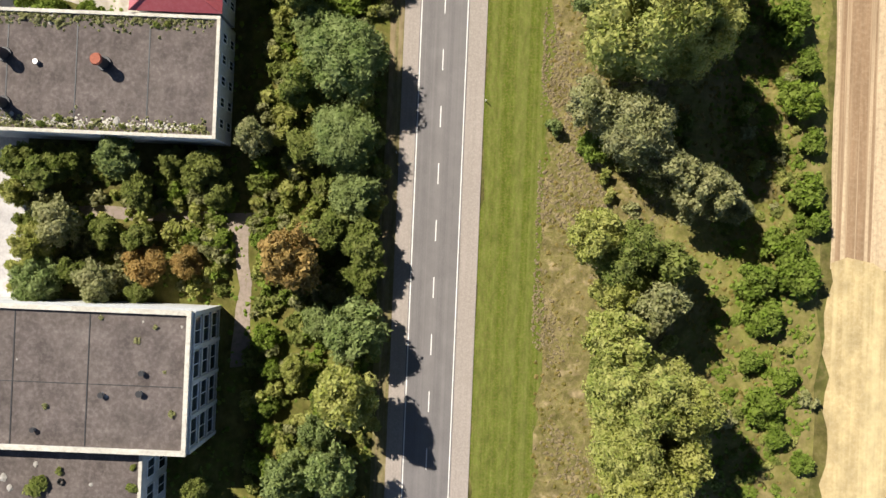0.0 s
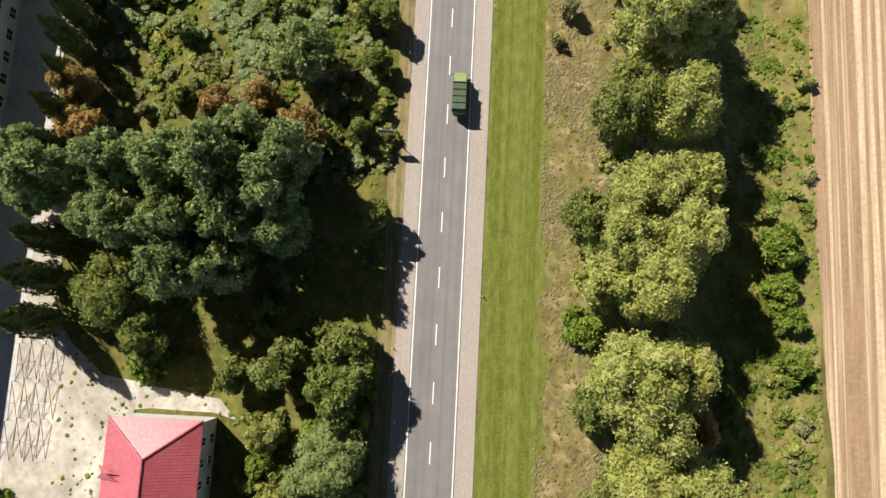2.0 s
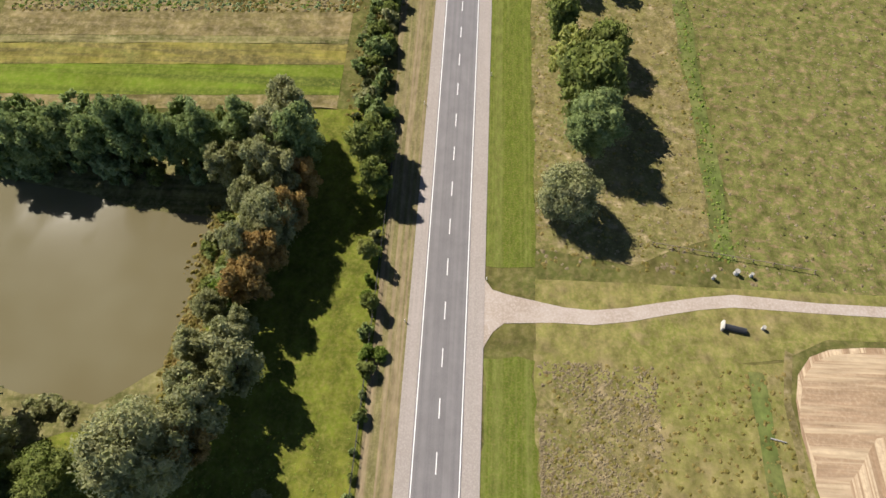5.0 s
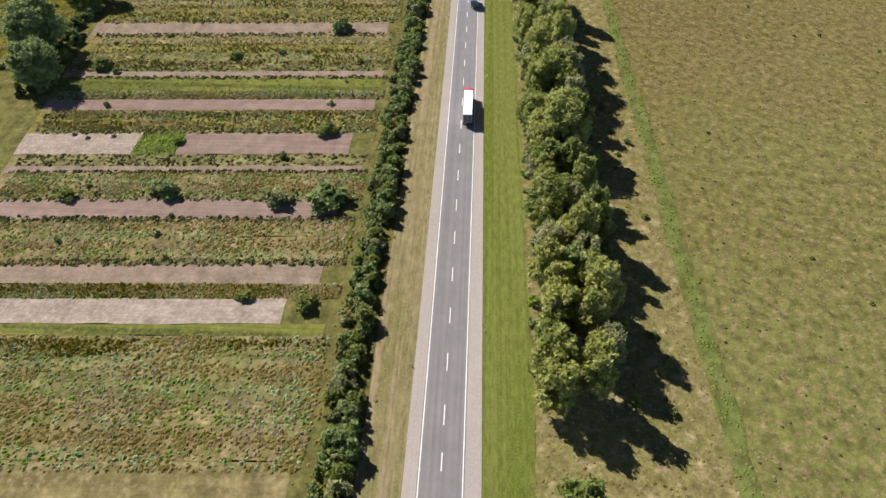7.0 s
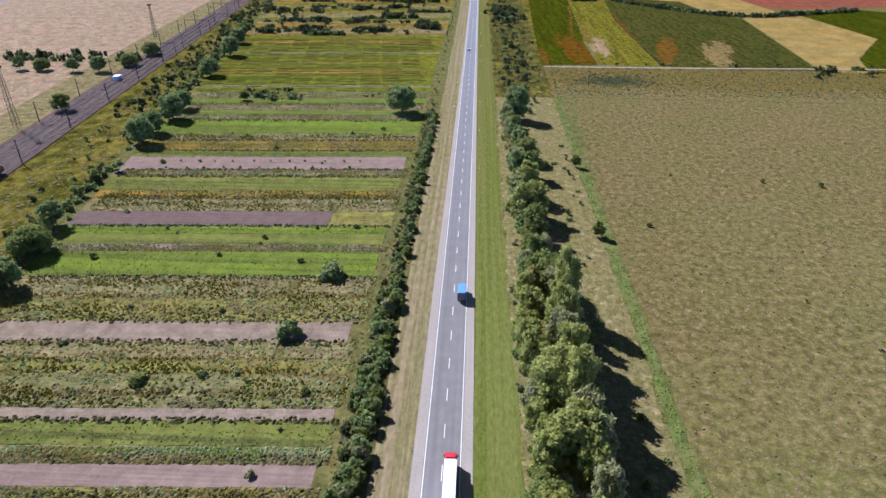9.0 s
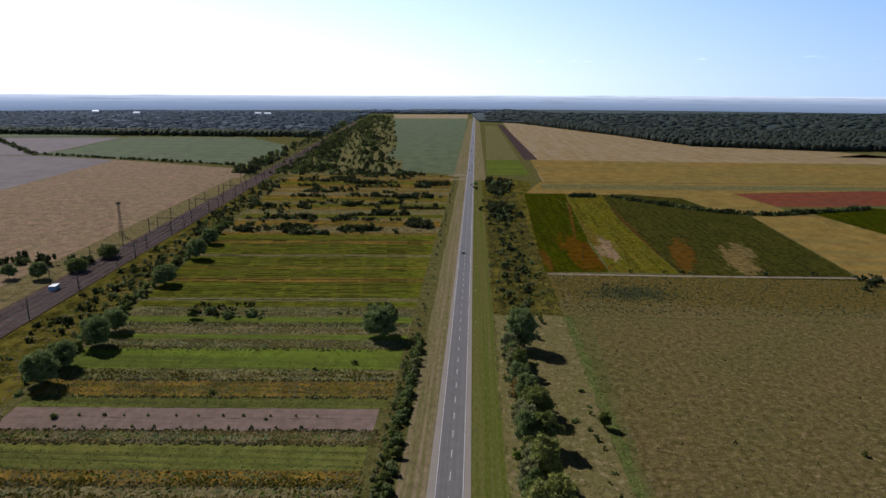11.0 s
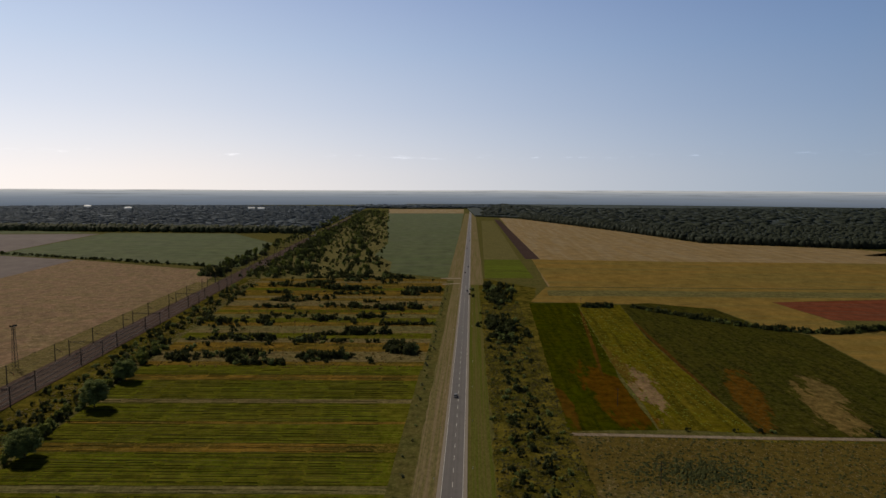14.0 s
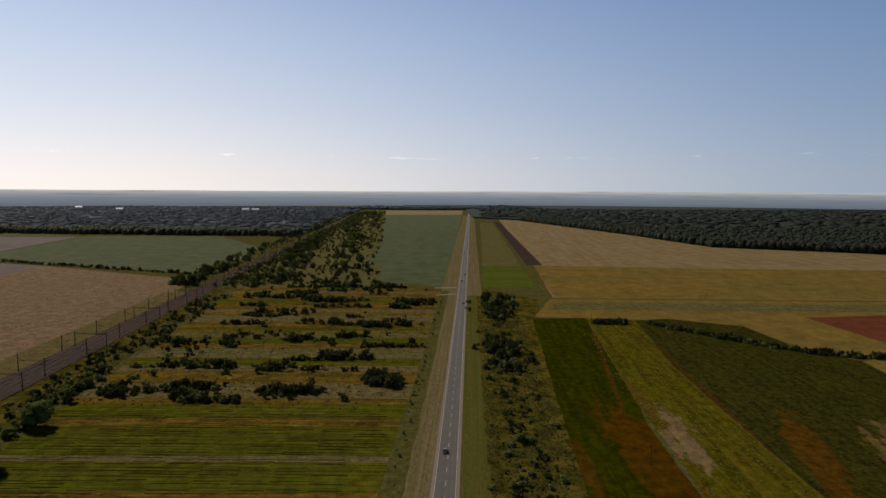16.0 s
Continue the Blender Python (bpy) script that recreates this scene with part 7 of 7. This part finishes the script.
for _i, (_x, _y, _r, _h) in enumerate(((48.2, 231.4, 0.3, 0.9), (52.5, 232.6, 0.45, 1.0), (55.1, 232.2, 0.3, 0.9), (55.4, 222.0, 0.32, 0.7))):
    _o = thing("concrete_ring", pose(_x, _y, 0.02), "pale concrete well ring standing in the grass", "concrete ring", "concrete rings by the track")
    part("ring_wall", tube(_r, -0.1, _h, _r * 0.95, 18), M_PARAPET, _o)
    part("lid", tube(_r * 1.08, _h, _h + 0.12, n=18), M_CONC, _o)
_o = thing("culvert", pose(50.4, 221.6, 0.0, 0, 0, -12), "dark culvert pipe with a pale concrete head", "culvert")
part("pipe", tube(0.55, -1.9, 1.9, n=16, x=0, y=0.35, axis="x"), M_BLACK, _o)
part("headwall", rounded((-2.3, -1.9, -0.8, 0.8, -0.1, 1.2), 0.05), M_PARAPET, _o, "pale concrete headwall")
for _x, _y, _a in ((54.3, 202.8, -12), (54.2, 190.0, 8)):
    _o = part("fallen_log", tube(0.14, -1.2, 1.2, 0.1, 9, 0, 0.12, "x"), M_CONC)
    _o.matrix_world = pose(_x, _y, 0.02, 0, 0, _a)
    tagged(_o, "bleached fallen log lying in the grass", "log", "bleached logs")
# low track-side rail fence on the meadow side
_rail = thing("rail_fence", pose(0, 0, 0), "low weathered wooden rail fence by the track", "fence")
for _i in range(9):
    _x = 38 + 3.6 * _i
    part("post", boxes((_x - 0.06, _x + 0.06, 237.9 - 0.55 * _i, 238.02 - 0.55 * _i, -0.1, 1.0)), M_WOOD, _rail)
part("rail", beams([((38, 237.96, 0.8), (66.8, 233.6, 0.8))], 0.09), M_WOOD, _rail)

# wooden poles in the crops and delineators
for _x, _y in ((77.6, 803.5), (73.7, 718.7), (104, 1066)):
    _o = thing("wooden_pole", pose(_x, _y, 0), "dark wooden power pole standing in a field", "pole", "field poles")
    part("shaft", tube(0.16, -0.2, 9.0, 0.1, 10), M_DARKSTEEL, _o)
    part("crossarm", boxes((-0.9, 0.9, -0.07, 0.07, 8.3, 8.45)), M_DARKSTEEL, _o)
for _y in range(20, 1200, 50):
    for _x in (-6.9, 7.2):
        _o = thing("delineator", pose(_x, _y + (9 if _x > 0 else 0), 0.05), "small white road delineator post with a black band", "post", "road delineators")
        part("post", boxes((-0.06, 0.06, -0.06, 0.06, 0, 0.95)), M_WHITE, _o)
        part("band", boxes((-0.063, 0.063, -0.063, 0.063, 0.7, 0.82)), M_BLACK, _o)

# ---- railway ----
def rail_pt(y, off=0.0):
    return (rail_x(y) + off, y)


land("railway_bed", [rail_pt(450, -19), rail_pt(450, 5), rail_pt(1500, 5), rail_pt(3600, 6), rail_pt(3600, -12), rail_pt(1500, -16)], M_BALLAST, 0.35, "purplish-grey ballast railway bed", "railway")
land("railway_side", [rail_pt(450, 5.2), rail_pt(450, 30), rail_pt(1150, 24), rail_pt(1150, 5.2)], M_SCRUBLAND, 0.04, "weedy olive strip beside the railway", "rough grass")
land("railway_side_west", [rail_pt(450, -45), rail_pt(450, -19.2), rail_pt(1200, -17), rail_pt(1200, -40)], CROP["tan"], 0.047, "weedy tan strip beside the railway", "rough grass")
for _k, _off in enumerate((1.5, -3.2, -8.2, -13.0)):
    _tr = thing("railway_track", pose(0, 0, 0), "worn steel railway track on grey ballast", "railway track", "railway tracks")
    for _o in (-0.76, 0.76):
        part("rail", beams([((*rail_pt(450, _off + _o), 0.46), (*rail_pt(3500, _off + _o), 0.46))], 0.12), M_RAIL, _tr)
    _sl = []
    for _i in range(300):
        _y = 520 + 1.5 * _i
        _sl.append(((rail_x(_y) + _off - 1.35, _y - 0.15, 0.37), (rail_x(_y) + _off + 1.35, _y + 0.15, 0.37)))
    tagged(part("track_bed", beams(_sl, 0.26), M_SLEEPER, _tr), "grey concrete sleepers set in ballast", kind="stuff")


def mast(x, y, span, h=11.0):
    o = thing("catenary_mast", pose(x, y, 0), "dark concrete catenary mast with bracket arms", "mast", "catenary masts")
    part("shaft", tube(0.32, -0.2, h, 0.2, 10), M_DARKSTEEL, o)
    part("arm", beams([((0, 0, h * 0.66), (span, 0, h * 0.62)), ((0, 0, h * 0.80), (span * 0.92, 0, h * 0.63))], 0.14), M_DARKSTEEL, o)
    part("insulator", tube(0.12, h * 0.56, h * 0.63, n=8, x=span, y=0), M_BRICK, o)
    part("line_bracket", beams([((-0.9, 0, h - 0.3), (0.9, 0, h - 0.3))], 0.14), M_DARKSTEEL, o)
    part("footing", boxes((-0.5, 0.5, -0.5, 0.5, -0.1, 0.4)), M_CONC, o)
    return o


_y = 528.0
_i = 0
while _y < 2200:
    mast(rail_x(_y) + 4.3, _y, -3.2)
    mast(rail_x(_y) - 17.0, _y + 8, 4.0)
    if _i % 2 == 1 and _y > 700:
        _g = thing("catenary_portal", pose(rail_x(_y) + 4.3, _y + 22, 0), "dark steel catenary portal spanning the tracks", "portal", "catenary portals")
        part("shaft", tube(0.3, -0.2, 10.5, 0.22, 10), M_DARKSTEEL, _g)
        part("shaft", tube(0.3, -0.2, 10.5, 0.22, 10, -21.5, 0.0), M_DARKSTEEL, _g)
        _pp = [((0, 0, 8.6), (-21.5, 0, 8.6)), ((0, 0, 9.4), (-21.5, 0, 9.4))]
        _pp += [((-2.15 * _q, 0, 8.6 if _q % 2 else 9.4), (-2.15 * (_q + 1), 0, 9.4 if _q % 2 else 8.6)) for _q in range(10)]
        part("crossbeam", beams(_pp, 0.14), M_DARKSTEEL, _g, "lattice crossbeam")
    _y += 47.0
    _i += 1
_w = thing("overhead_wires", pose(0, 0, 0), "thin dark overhead contact wires above the tracks", "wires")
for _off, _z in ((1.2, 6.4), (-13.0, 6.4), (4.3, 10.6), (-17.0, 10.6)):
    part("wire", beams([((*rail_pt(528, _off), _z), (*rail_pt(2100, _off), _z))], 0.06), M_DARKSTEEL, _w)


def lattice_tower(x, y, h, w):
    o = thing("lattice_tower", pose(x, y, 0), "tall slim rusty steel lattice floodlight tower", "tower", "lattice towers")
    for sx in (-1, 1):
        for sy in (-1, 1):
            part("leg", beams([((sx * w, sy * w, -0.2), (sx * w * 0.45, sy * w * 0.45, h))], 0.16), M_DARKSTEEL, o)
    pp = []
    n = 12
    for i in range(n):
        z0, z1 = h * i / n, h * (i + 1) / n
        a, b = w * (1 - 0.55 * i / n), w * (1 - 0.55 * (i + 1) / n)
        pp += [((-a, -a, z0), (b, -b, z1)), ((a, -a, z0), (b, b, z1)), ((a, a, z0), (-b, b, z1)), ((-a, a, z0), (-b, -b, z1)), ((-b, -b, z1), (b, -b, z1)), ((b, b, z1), (-b, b, z1))]
    part("bracing", beams(pp, 0.09), M_DARKSTEEL, o)
    part("platform", boxes((-1.3, 1.3, -1.3, 1.3, h, h + 0.12), (-1.3, 1.3, -1.33, -1.27, h + 0.12, h + 0.9), (-1.3, 1.3, 1.27, 1.33, h + 0.12, h + 0.9)), M_DARKSTEEL, o)
    for k in (-0.8, 0, 0.8):
        part("floodlight", boxes((k - 0.25, k + 0.25, 1.33, 1.5, h + 0.3, h + 0.75)), M_STEEL, o)


lattice_tower(-226, 622, 30, 1.3)
lattice_tower(-258.2, 849.5, 25, 1.2)

for _i in range(2):
    _y = 542.0 + 15.2 * _i
    _o = thing("goods_wagon", pose(rail_x(_y) + 1.5, _y, 0.5, 0, 0, 6.2), "rust-red open goods wagon on the track", "wagon", "goods wagons")
    part("body", boxes((-1.5, 1.5, -6.6, 6.6, 1.0, 1.15), (-1.5, -1.4, -6.6, 6.6, 1.15, 3.0), (1.4, 1.5, -6.6, 6.6, 1.15, 3.0), (-1.4, 1.4, -6.6, -6.5, 1.15, 3.0), (-1.4, 1.4, 6.5, 6.6, 1.15, 3.0)), M_RUSTRED, _o)
    part("load", rounded((-1.38, 1.38, -6.4, 6.4, 1.15, 2.5), 0.2), M_DARKSTEEL, _o, "dark load")
    for _k in range(7):
        part("side_rib", boxes((-1.56, -1.5, -6.3 + 2.1 * _k - 0.08, -6.3 + 2.1 * _k + 0.08, 1.0, 3.0), (1.5, 1.56, -6.3 + 2.1 * _k - 0.08, -6.3 + 2.1 * _k + 0.08, 1.0, 3.0)), M_RUSTRED, _o)
    for _sx in (-1, 1):
        for _wy in (-5.0, -3.6, 3.6, 5.0):
            wheel(_o, _sx * 0.76, _wy, 0.42, 0.12)
_o = thing("trackside_hut", pose(-222, 716, 0.2, 0, 0, 6), "small pale-blue trackside relay hut", "hut")
part("wall", rounded((-1.6, 1.6, -2.6, 2.6, -0.2, 2.6), 0.04), plain("pale blue paint", (0.30, 0.42, 0.55), 0.6), _o)
part("roof", rounded((-1.9, 1.9, -2.9, 2.9, 2.6, 2.8), 0.04), M_STEEL, _o, "grey flat roof")
part("door", boxes((1.58, 1.64, -0.5, 0.5, 0, 2.0)), M_DARKSTEEL, _o)
# dark sheaves and stacks in rows on the pink strip, and small heaps
for _i in range(11):
    for _j in range(2):
        _x = -48 - 8.0 * _i + 3 * _j + _rng.uniform(-1, 1)
        bush("D", _x, 577 + 7.5 * _j + SLANT * (_x + 60), _rng.uniform(0.5, 0.8), 0.9)
for _x, _y in ((-97, 392.5), (-104, 391.5), (-108.5, 393)):
    _bm = tube(0.9, 0, 0.8, 0.25, 12)
    _o = part("straw_heap", _bm, M_WOOD)
    _o.location = (_x, _y, 0.03)
    tagged(_o, "dark heap of dry potato haulm", "heap", "haulm heaps")
